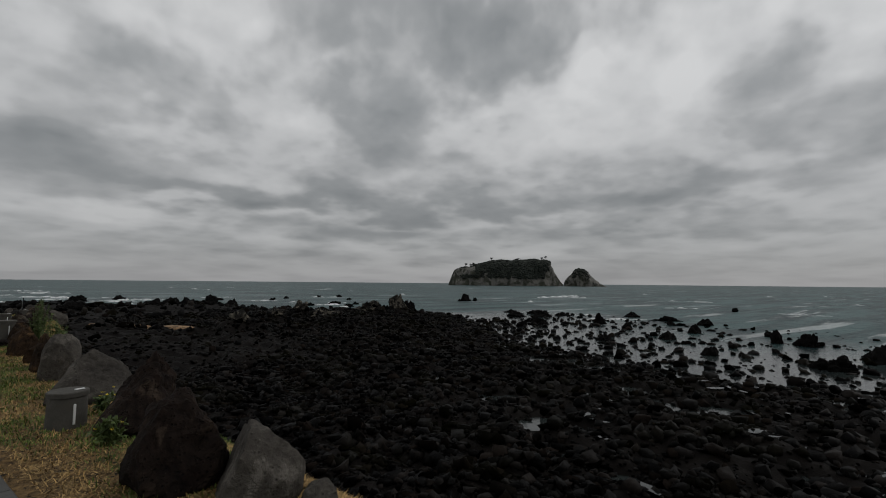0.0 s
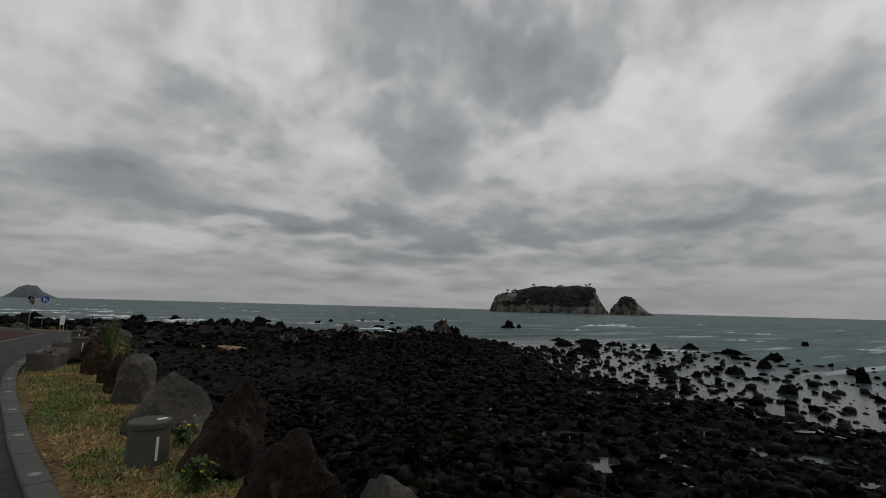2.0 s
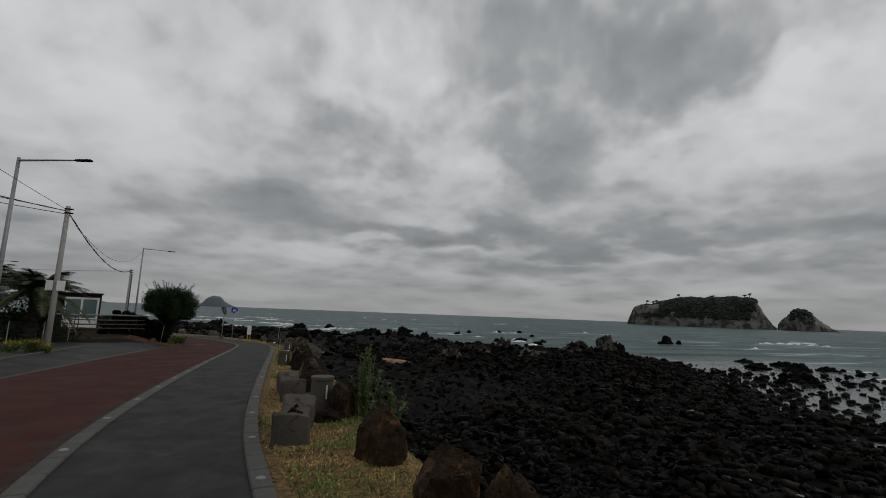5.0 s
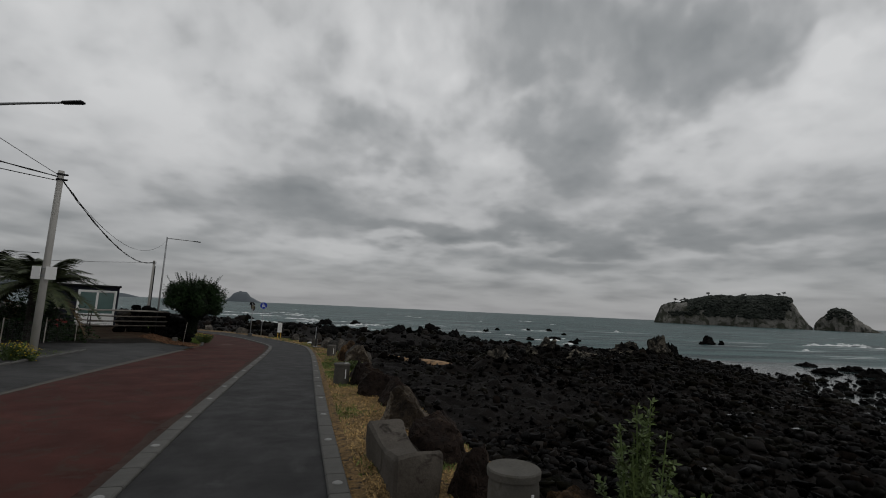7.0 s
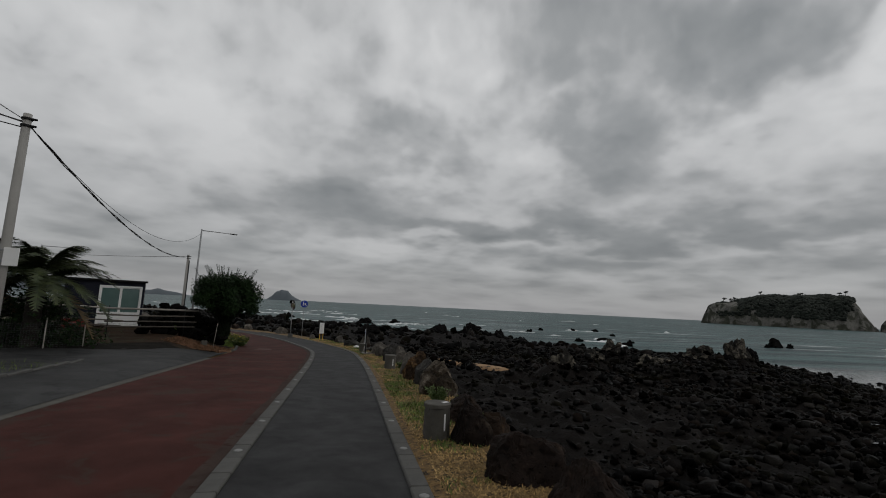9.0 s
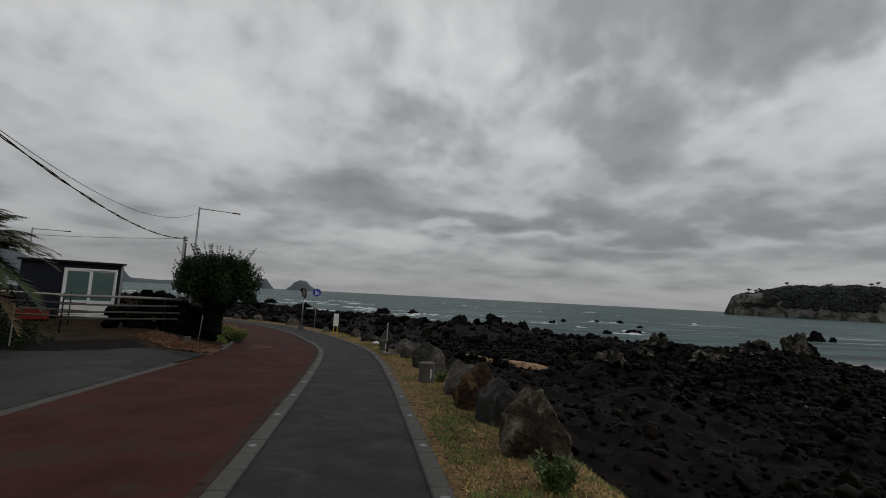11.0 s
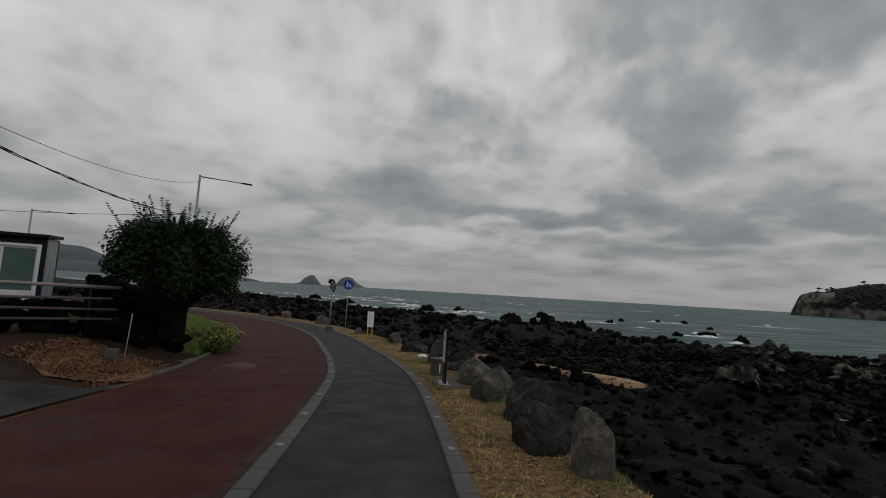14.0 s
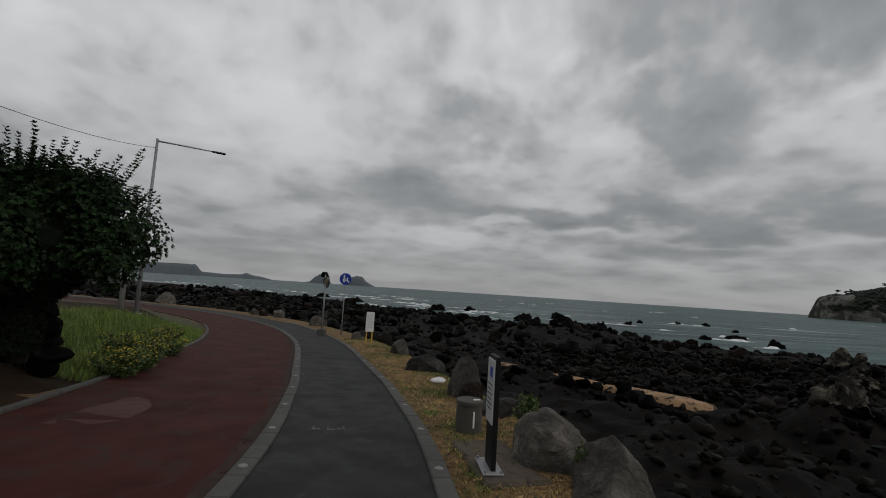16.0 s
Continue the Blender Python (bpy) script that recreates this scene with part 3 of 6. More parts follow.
def spline(points, step):
    """A smooth line through points, resampled at even steps."""
    p = np.array(points, float)
    ext = np.vstack([2 * p[0] - p[1], p, 2 * p[-1] - p[-2]])
    out = []
    for a, b, c, d in zip(ext, ext[1:], ext[2:], ext[3:]):
        for t in np.linspace(0, 1, 24, endpoint=False):
            out.append(0.5 * (2 * b + (c - a) * t + (2 * a - 5 * b + 4 * c - d) * t**2 + (3 * b - a - 3 * c + d) * t**3))
    out = np.array(out + [p[-1]])
    run = np.r_[0, np.cumsum(np.linalg.norm(np.diff(out, axis=0), axis=1))]
    at = np.arange(0, run[-1], step)
    return np.stack([np.interp(at, run, out[:, n]) for n in range(2)], 1)


LINE = spline(KERB, 0.355)
AHEAD = np.gradient(LINE, axis=0)
AHEAD /= np.linalg.norm(AHEAD, axis=1)[:, None]
RIGHT = np.stack([AHEAD[:, 1], -AHEAD[:, 0]], 1)
LEVEL = np.interp(LINE[:, 1], LEVEL_Y, LEVEL_Z)
LEVEL = np.convolve(np.pad(LEVEL, 12, mode="edge"), np.ones(25) / 25, mode="valid")


def smooth(a, b, x):
    t = np.clip((np.asarray(x, float) - a) / (b - a), 0, 1)
    return t * t * (3 - 2 * t)


def beside(points):
    """For each point of the plan: how far it lies to the right of the kerb line, and the road's level there."""
    near = np.empty(len(points), int)
    for k in range(0, len(points), 4000):
        d = (LINE**2).sum(1) - 2 * points[k : k + 4000] @ LINE.T
        near[k : k + 4000] = d.argmin(1)
    off = points - LINE[near]
    return (off * RIGHT[near]).sum(1), LEVEL[near], np.abs((off * AHEAD[near]).sum(1))


SHORE_LINE = np.concatenate([np.linspace(a, b, max(2, int(np.linalg.norm(np.subtract(b, a)) / 3) if np.linalg.norm(np.subtract(b, a)) < 200 else 40), endpoint=False) for a, b in zip(SHORE, SHORE[1:])])
SHORE_AHEAD = np.gradient(SHORE_LINE, axis=0)
SHORE_AHEAD /= np.linalg.norm(SHORE_AHEAD, axis=1)[:, None]


def inland(points):
    """Distance from the waterline, positive on land."""
    out = np.empty(len(points))
    for k in range(0, len(points), 4000):
        p = points[k : k + 4000]
        n = ((SHORE_LINE**2).sum(1) - 2 * p @ SHORE_LINE.T).argmin(1)
        off = p - SHORE_LINE[n]
        side = SHORE_AHEAD[n, 0] * off[:, 1] - SHORE_AHEAD[n, 1] * off[:, 0]
        out[k : k + 4000] = np.sign(side) * np.linalg.norm(off, axis=1)
    return out


def ripple(points, size, seed):
    """Cheap smooth noise over the plan, about -1 to 1."""
    rnd = np.random.RandomState(seed)
    total = np.zeros(len(points))
    for octave in range(4):
        for _ in range(5):
            a, ph = rnd.uniform(0, 2 * math.pi, 2)
            f = 2 ** octave / size * rnd.uniform(0.7, 1.4) * 2 * math.pi
            total += np.sin(points @ [f * math.cos(a), f * math.sin(a)] + ph) * 0.5 ** octave
    return total / 4.2


OUTCROPS = [(16.4, 54.7, 1.0, 2.2), (21.9, 59.7, 1.0, 2.2), (27.8, 66.0, 1.3, 2.8), (29.1, 60.6, 0.8, 3.0), (34.0, 63.0, 1.0, 2.6), (39.4, 67.0, 1.2, 2.4),
            (44.5, 66.8, 1.5, 2.6), (48.5, 68.8, 1.2, 2.0), (30.0, 54.0, 0.9, 4.0), (38.0, 50.0, 0.7, 5.0), (24.0, 44.0, 0.5, 4.0), (14.0, 92.0, 1.2, 6.0), (22.0, 97.0, 1.1, 5.0), (0.0, 110.0, 1.0, 8.0)]

POOLS = [(21.4, 21.5, 0.9), (18.6, 17.1, 1.2), (19.6, 15.7, 0.8), (28.3, 18.2, 1.0), (34.2, 13.9, 0.9), (28.0, 13.5, 0.7), (25.0, 40.1, 0.9), (38.0, 53.2, 1.0), (33.0, 23.1, 1.1), (30.5, 20.0, 0.7)]


def height(points):
    points = np.asarray(points, float)
    s, level, along = beside(points)
    dw = inland(points)
    x, y = points[:, 0], points[:, 1]
    beach = -4.72 + 0.75 * np.exp(-np.clip(s - 3, 0, None) / 7) + 1.05 * smooth(28, 56, y) * smooth(4, 16, dw) * (1 - 0.45 * smooth(70, 140, y))
    rough = smooth(2.0, 6.0, s)
    beach = beach + rough * (0.26 * ripple(points, 9.0, 3) + 0.27 * ripple(points, 2.6, 4))
    for cx, cy, h, r in OUTCROPS:
        beach = beach + h * np.exp(-((x - cx) ** 2 + (y - cy) ** 2) / r**2) * (1 + 0.25 * ripple(points, 2.0, 9))
    for cx, cy, r in POOLS:
        beach = beach - 0.55 * np.exp(-(((x - cx) ** 2 + (y - cy) ** 2) / r**2) ** 2)
    beach = beach - 1.3 * smooth(6, -14, dw) - 4 * smooth(-10, -80, dw)
    yard = np.interp(y, (-60, 20, 25, 30, 34, 38, 42, 45, 56, 66, 80, 120), (0.1, 0.0, -0.1, -0.22, -0.42, -0.48, -0.36, -0.22, -0.5, -1.2, -1.95, -2.3)) + 0.05 * ripple(points, 5.0, 7)
    yard = yard * (1 - smooth(0, 1, smooth(75, 95, y))) + smooth(75, 95, y) * beach
    land = level + (yard - level) * smooth(5.3, 8.3, -s)
    land = np.where((s > -5.4) & (s < 0.3), level - 0.05, land)
    edge = smooth(1.5, 4.3, s)
    z = land * (1 - edge) + beach * edge
    far = smooth(40, 120, np.abs(x - 5)) * (s < 0)
    z = np.where(s < 0, z * (1 - far) + np.minimum(z, 0.3) * far, z)
    return np.where(dw < 6, np.minimum(z, SEA + 0.15 + 0.06 * dw), z)


def steps(lo, hi, fine_lo, fine_hi, fine, grow=1.22):
    mid = list(np.arange(fine_lo, fine_hi, fine))
    up, d = [], fine
    v = mid[-1]
    while v < hi:
        d *= grow
        v += d
        up.append(min(v, hi))
    down, d, v = [], fine, mid[0]
    while v > lo:
        d *= grow
        v -= d
        down.append(max(v, lo))
    return np.array(down[::-1] + mid + up)


def make_ground():
    xs, ys = steps(-4900, 4900, -16, 52, 0.36), steps(-4900, 4900, -4, 78, 0.36)
    gx, gy = np.meshgrid(xs, ys)
    plan = np.stack([gx.ravel(), gy.ravel()], 1)
    z = height(plan)
    nx, ny = len(xs), len(ys)
    idx = np.arange(nx * ny).reshape(ny, nx)
    faces = np.stack([idx[:-1, :-1], idx[:-1, 1:], idx[1:, 1:], idx[1:, :-1]], -1).reshape(-1, 4)
    ob = joined_mesh("ground", np.c_[plan, z], faces, [TURF, SHINGLE, SOIL, FIELD], smooth=True)
    mid = plan[faces].mean(1)
    s, _, _ = beside(mid)
    wob = 0.5 * ripple(mid, 3.0, 21)
    kind = np.where(s > 2.1 + 0.5 * wob, 1, 0)
    kind = np.where(s < -5.2, 2, kind)
    kind = np.where((s < -14) | ((s < -5) & ((mid[:, 1] < 22) | (mid[:, 1] > 58))), 3, kind)
    kind = np.where((s < -5) & (mid[:, 1] > 85), 1, kind)
    ob.data.polygons.foreach_set("material_index", kind.astype(np.int32))
    return tagged(ob, "coastal ground, dry turf above a black lava-rock beach", "ground", kind="structure")


make_ground()


def make_sea():
    xs, ys = steps(-4900, 4900, -60, 160, 3.0, 1.15), steps(-4900, 4900, -40, 260, 3.0, 1.15)
    gx, gy = np.meshgrid(xs, ys)
    plan = np.stack([gx.ravel(), gy.ravel()], 1)
    nx, ny = len(xs), len(ys)
    idx = np.arange(nx * ny).reshape(ny, nx)
    faces = np.stack([idx[:-1, :-1], idx[:-1, 1:], idx[1:, 1:], idx[1:, :-1]], -1).reshape(-1, 4)
    ob = joined_mesh("sea_water", np.c_[plan, np.full(len(plan), SEA)], faces, WATER, smooth=True)
    dw = -inland(plan)
    for key, value in (("open_water", np.maximum(smooth(4, 40, dw), smooth(60, 85, plan[:, 1]) * smooth(-2, 8, dw))), ("surf", smooth(12, 40, dw) * (1 - 0.75 * smooth(60, 260, dw)))):
        layer = ob.data.attributes.new(key, "FLOAT", "POINT")
        layer.data.foreach_set("value", value.astype(np.float32))
    return tagged(ob, "grey-green choppy sea with white surf and calm shallows", "sea", kind="structure")


make_sea()

# ---------------------------------------------------------------- path, road and kerbs


def strip(name, left, right, lift, material, lo, hi, label, category, under=0.12, wander=0.0):
    """A paved band along the kerb line, between two distances to its left, with thickness."""
    pick = np.where((LINE[:, 1] >= lo) & (LINE[:, 1] <= hi))[0]
    verts, faces = [], []
    for n in pick:
        w = wander * fractal((LINE[n, 0], LINE[n, 1], 0.0), 0.7, 3)
        for off, dz in ((left + w, lift), (right, lift), (right, lift - under), (left + w, lift - under)):
            p = LINE[n] - RIGHT[n] * off
            verts.append((p[0], p[1], LEVEL[n] + dz))
    for k in range(len(pick) - 1):
        a, b = 4 * k, 4 * k + 4
        for i in range(4):
            j = (i + 1) % 4
            faces.append((a + i, b + i, b + j, a + j))
    faces += [(3, 2, 1, 0), tuple(4 * (len(pick) - 1) + i for i in range(4))]
    ob = mesh_object(name, verts, faces, material)
    return tagged(ob, label, category, kind="structure")


strip("footpath", 1.602, -0.002, -0.01, ASPHALT, -22, 99, "dark grey asphalt footpath between pale kerbs", "footpath")
strip("road", 4.9, 1.79, -0.012, ASPHALT_RED, -22, 99, "worn dark red asphalt road", "road")
strip("road_edge_grit", 1.93, 1.788, -0.008, GRIT, -22, 60, "brown grit gathered along the kerb of the red road", "road edge", under=0.02, wander=0.10)
strip("gutter", 5.26, 4.905, -0.006, CONCRETE_DARK, -22, 37.5, "thin grey concrete strip along the red road", "road edge", wander=0.1)

# ---------------------------------------------------------------- boulders along the verge


def hewn_shape(seed, level, taper, peak, boxy, cuts, rough):
    """Points and faces of a broken block: flat faces with worn edges, narrower and shifted towards its top."""
    rnd = random.Random(seed * 7 + 1)
    bm = bmesh.new()
    bmesh.ops.create_icosphere(bm, subdivisions=level, radius=1.0)
    planes = []
    for n in range(cuts):
        a, e = rnd.uniform(0, 6.283), rnd.uniform(-0.25, 1.15)
        planes.append((Vector((math.cos(a) * math.cos(e), math.sin(a) * math.cos(e), math.sin(e))), rnd.uniform(0.56, 0.86)))
    for v in bm.verts:
        p = Vector([math.copysign(abs(c) ** boxy, c) for c in v.co])
        p *= 1.0 + 0.14 * fractal(v.co, 1.1, 2, seed * 3.1)
        t = max(0.0, p.z + 0.4) / 1.4
        p.x, p.y = p.x * (1 - taper * t) + peak[0] * t, p.y * (1 - taper * t) + peak[1] * t
        for n, d in planes:
            over = p.dot(n) - d - 0.02 * fractal(p, 2.0, 2, seed)
            if over > 0:
                p -= over * 0.97 * n
        ridge = abs(fractal(p, 1.7, 3, seed * 0.9))
        v.co = p + v.co * (rough * (0.12 * fractal(p, 1.9, 4, seed * 1.3) - 0.25 * max(0.0, 0.16 - ridge) + 0.06 * fractal(p, 6.0, 4, seed * 0.7)))
    bm.verts.index_update()
    verts = np.array([v.co[:] for v in bm.verts])
    faces = np.array([[v.index for v in f.verts] for f in bm.faces])
    bm.free()
    verts -= (verts.max(0) + verts.min(0)) / 2
    verts /= (verts.max(0) - verts.min(0)) / 2
    return verts, faces


def boulder(x, y, w, d, h, material, seed, yaw=0.0, sink=0.14, label="dark angular basalt boulder set in the grass verge", lean=0.0, level=4, z=None, group="boulders along the verge", name="boulder", jag=0.0,
            taper=0.25, peak=(0.0, 0.0), boxy=0.72, cuts=9):
    verts, faces = crag_shape(seed, level, jag) if jag else hewn_shape(seed, level + (y < 44 and level > 3), taper, peak, boxy, cuts, 0.5 if material in (ROCK_GREY, ROCK_SOOT) else 0.9)
    if not jag:
        sink += 0.2 * h
        w, d = w * 1.1, d * 1.2
    verts = verts * (w / 2, d / 2, (h + sink) / 2)
    ob = mesh_object(name, verts.tolist(), faces.tolist(), material, smooth=True)
    ob.data.set_sharp_from_angle(angle=radians(30))
    if z is None:
        z = float(height([(x, y)])[0])
    ob.matrix_world = pose(x, y, z + (h - sink) / 2, lean, 0, yaw)
    return tagged(ob, label, "boulder", group)


PALE = "pale grey angular basalt boulder beside the grass verge"
RUST = "rusty brown basalt boulder at the edge of the verge"
POINTED = "dark pointed porous basalt boulder at the edge of the verge"
PILLAR = "grey basalt pillar standing upright beside the verge"
boulder(1.99, 12.75, 0.47, 0.50, 0.68, ROCK_GREY, 1, label="cracked grey egg-shaped basalt boulder in the verge", taper=0.25, peak=(-0.05, 0), boxy=1.0, cuts=3)
boulder(2.36, 11.2, 0.82, 0.9, 0.60, ROCK_GREY, 17, yaw=-18, label="broad grey basalt slab with a sloping top and dark sides", taper=0.45, peak=(0.42, 0.1), boxy=0.6, cuts=12)
boulder(2.62, 9.40, 0.66, 0.68, 0.76, ROCK_DARK, 3, label=POINTED, taper=0.78, peak=(0.10, 0.0), boxy=0.85, cuts=2)
boulder(2.42, 12.35, 0.34, 0.36, 0.26, ROCK_GREY, 4, label=PALE)
boulder(2.71, 7.80, 0.66, 0.64, 0.70, ROCK_DARK, 5, label=POINTED, taper=0.08, peak=(0.10, 0.0), boxy=0.85, cuts=4)
boulder(3.14, 7.25, 0.58, 0.60, 0.50, ROCK_GREY, 6, label="grey pitted basalt boulder with a dark side", taper=0.05, peak=(-0.15, 0.0), boxy=0.85, cuts=4)
boulder(3.41, 6.76, 0.27, 0.27, 0.15, ROCK_GREY, 7, label=PALE)
boulder(1.44, 15.91, 0.49, 0.49, 0.56, ROCK_RED, 8, label=RUST, taper=0.2)
boulder(1.75, 14.75, 0.48, 0.46, 0.46, ROCK_RED, 9, label=RUST, taper=0.12, boxy=0.6)
boulder(1.85, 13.70, 0.46, 0.48, 0.60, ROCK_RED, 10, label="tall rusty brown basalt boulder at the edge of the verge", taper=0.3, peak=(0.06, 0))
boulder(1.02, 17.84, 0.45, 0.45, 0.16, ROCK_DARK, 11)
boulder(1.28, 18.15, 0.49, 0.55, 0.50, ROCK_RED, 12, label=RUST, taper=0.2)
boulder(1.01, 19.45, 0.26, 0.26, 0.27, ROCK_DARK, 13)
boulder(1.10, 19.38, 0.34, 0.34, 0.43, ROCK_DARK, 14)
boulder(1.07, 20.56, 0.64, 0.62, 0.46, ROCK_DARK, 15, boxy=0.85)
boulder(1.04, 22.11, 0.68, 0.75, 0.52, ROCK_STAINED, 16, label="dark brown basalt boulder with a pale tan broken face", taper=0.3)
boulder(1.22, 23.61, 0.62, 0.62, 0.47, ROCK_DARK, 17, taper=0.3, boxy=0.85)
boulder(1.07, 24.65, 0.80, 0.70, 0.47, ROCK_DARK, 18, taper=0.3, boxy=0.8)
boulder(0.85, 25.96, 0.48, 0.50, 0.55, ROCK_DARK, 19, taper=0.3)
boulder(1.20, 26.05, 0.50, 0.50, 0.36, ROCK_RED, 20, label=RUST)
boulder(1.02, 27.3, 0.62, 0.6, 0.40, ROCK_DARK, 53)
boulder(1.18, 29.75, 0.78, 0.78, 0.66, ROCK_STAINED, 21, label="brown basalt boulder streaked with pale stains", taper=0.5, peak=(0.05, 0))
boulder(1.22, 31.15, 0.64, 0.66, 0.60, ROCK_SOOT, 22, taper=0.3)
boulder(1.10, 32.1, 0.72, 0.64, 0.72, ROCK_RED, 52, label=RUST, taper=0.4)
boulder(1.10, 33.34, 0.58, 0.62, 0.62, ROCK_GREY, 23, label=PALE, taper=0.3, peak=(0.1, 0), cuts=7)
boulder(1.74, 34.93, 0.95, 0.95, 0.60, ROCK_GREY, 24, label=PALE, taper=0.3, cuts=7)
boulder(1.20, 36.5, 0.36, 0.34, 0.62, ROCK_GREY, 25, label=PILLAR, taper=0.05, boxy=0.55, cuts=5)
boulder(0.93, 37.3, 0.62, 0.58, 0.52, ROCK_SOOT, 26, label="charcoal grey basalt slab leaning down the bank", taper=0.3, peak=(-0.15, 0))
boulder(1.18, 38.8, 0.72, 0.66, 0.58, ROCK_SOOT, 27, taper=0.3)
boulder(0.80, 40.11, 0.52, 0.52, 0.52, ROCK_GREY, 28, label=PALE, taper=0.2)
boulder(0.85, 41.84, 0.78, 0.76, 0.53, ROCK_GREY, 29, label=PALE, taper=0.35, peak=(0.1, 0), cuts=7)
boulder(1.17, 41.03, 0.64, 0.6, 0.47, ROCK_GREY, 30, label=PALE, taper=0.35, peak=(-0.12, 0), cuts=7)
boulder(0.30, 45.44, 0.58, 0.52, 0.74, ROCK_GREY, 31, label=PALE, taper=0.45, peak=(-0.1, 0))
boulder(0.36, 44.85, 0.42, 0.36, 0.34, ROCK_DARK, 54)
boulder(0.62, 44.1, 0.70, 0.60, 0.26, ROCK_SOOT, 55, label="flat dark basalt slab lying beside the verge")
boulder(-0.35, 48.69, 0.9, 0.8, 0.36, ROCK_SOOT, 32)
boulder(-1.16, 52.45, 0.60, 0.60, 0.48, ROCK_GREY, 33, label=PALE, taper=0.4)
boulder(-6.5, 65.0, 0.98, 0.8, 0.62, ROCK_GREY, 42, 20, label=PALE)
boulder(-10.6, 71.0, 0.76, 0.7, 0.58, ROCK_GREY, 43, 20, label=PALE)
boulder(-12.0, 71.9, 0.6, 0.6, 0.52, ROCK_DARK, 44, 20)
boulder(-13.0, 72.9, 0.6, 0.6, 0.5, ROCK_GREY, 45, 20, label=PALE)
boulder(-25.0, 83.0, 1.7, 1.4, 1.1, ROCK_GREY, 46, 20, label=PALE)
boulder(-3.2, 57.6, 0.5, 0.5, 0.34, ROCK_GREY, 47, label=PALE)


def slab(x, y, w, d, h, yaw, seed):
    """A hewn stone block with a worn, hollowed top."""
    bm = box(w, d, h, bevel=0.03)
    bmesh.ops.subdivide_edges(bm, edges=bm.edges[:], cuts=7, use_grid_fill=True)
    for v in bm.verts:
        n = fractal(v.co, 3.0, 4, seed)
        v.co += 0.035 * n * v.co.normalized()
        if v.co.z > h * 0.3:
            v.co.z += 0.05 * fractal(v.co, 1.8, 3, seed + 5) - 0.11 * max(0.0, 1 - (2 * v.co.y / d) ** 2)
        v.co.x *= 1 - 0.22 * max(0.0, 1 - (2 * v.co.y / d) ** 2) + 0.12 * fractal((0, v.co.y * 1.5, seed), 1.0, 2)
    ob = part("stone_block", bm, HEWN, smooth=True)
    ob.data.set_sharp_from_angle(angle=radians(35))
    ob.matrix_world = pose(x, y, float(height([(x, y)])[0]) + h / 2 - 0.08, 0, 0, yaw)
    return tagged(ob, "long hewn grey stone block with a hollowed top in the verge", "stone block", "hewn stone blocks")


slab(0.60, 17.2, 0.45, 1.25, 0.46, -6, 1)
slab(0.56, 20.0, 0.42, 1.25, 0.44, 4, 2)

for x, y, w, seed in ((0.54, 16.95, 0.11, 71), (0.63, 16.88, 0.08, 72), (0.60, 17.35, 0.06, 73)):
    boulder(x, y, w, w * 0.8, w * 0.7, ROCK_DARK, seed, sink=0.02, z=float(height([(0.6, 17.2)])[0]) + 0.28, level=2, label="small dark pebble lying on the hewn block", group="pebbles on the block", name="pebble")

# ---------------------------------------------------------------- rock beach


def rock_field(name, count, seed, inside, size, shapes, label, sink=0.35, flat=0.62, material=None, floor=-99.0):
    """Loose lava stones strewn over the beach where inside() says so."""
    rnd = np.random.RandomState(seed)
    plan = np.empty((0, 2))
    while len(plan) < count:
        p = inside(rnd, 4 * count)
        plan = np.concatenate([plan, p])
    plan = plan[:count]
    r = size(rnd, plan)
    sizes = np.stack([r * rnd.uniform(0.8, 1.5, count), r * rnd.uniform(0.7, 1.2, count), r * flat * rnd.uniform(0.7, 1.4, count)], 1)
    z = np.maximum(height(plan), floor) + sizes[:, 2] * (1 - 2 * sink)
    turns = np.stack([rnd.uniform(0, 6.28, count), rnd.uniform(-0.95, 0.95, count)], 1)
    ob = scattered(name, shapes, np.c_[plan, z], sizes, turns, material or ROCK_BLACK)
    return tagged(ob, label, "rocks", kind="stuff")


FINE_ROCKS = [jagged_shape(100 + n, 2) for n in range(14)]
CHIPS = [slab_shape(170 + n) for n in range(22)] + [jagged_shape(170 + n, 1, 0.45) for n in range(9)]
SLAB_ROCKS = [slab_shape(220 + n) for n in range(16)] + [jagged_shape(130 + n, 2, 0.4) for n in range(7)]
COARSE_ROCKS = [rock_shape(200 + n, 1, 5, 0.10) for n in range(12)]


def dry(p):
    out = np.ones(len(p), bool)
    for cx, cy, r in POOLS:
        out &= (p[:, 0] - cx) ** 2 + (p[:, 1] - cy) ** 2 > (r * 0.95) ** 2
    return out


def off_sand(p):
    along = np.array((0.68, -0.73))
    off = p - (8.8, 60.9)
    t, w = off @ along, off @ np.array((0.73, 0.68))
    return (np.abs(t) > 6.4) | (np.abs(w) > 0.65)


def near_beach(rnd, n):
    p = np.c_[rnd.uniform(1, 24, n), rnd.uniform(2, 52, n)]
    s, _, _ = beside(p)
    smoothed = rnd.rand(n) < 1 - 0.88 * smooth(33, 40, p[:, 1])
    return p[(s > 2.3) & (s < 17 - 6 * rnd.rand(n) ** 2) & smoothed & dry(p)]


def mid_beach(rnd, n):
    p = np.c_[rnd.uniform(6, 62, n), rnd.uniform(-2, 80, n)]
    s, _, _ = beside(p)
    dw = inland(p)
    flat_sand = smooth(32, 40, p[:, 1]) * smooth(62, 54, p[:, 1]) * smooth(22, 15, s)
    keep = (s > 10) & (dw > -4) & (rnd.rand(n) > 0.93 * flat_sand) & (rnd.rand(n) < np.clip(0.5 + dw * 0.05, 0, 1))
    sand = off_sand(p)
    return p[keep & sand & dry(p)]


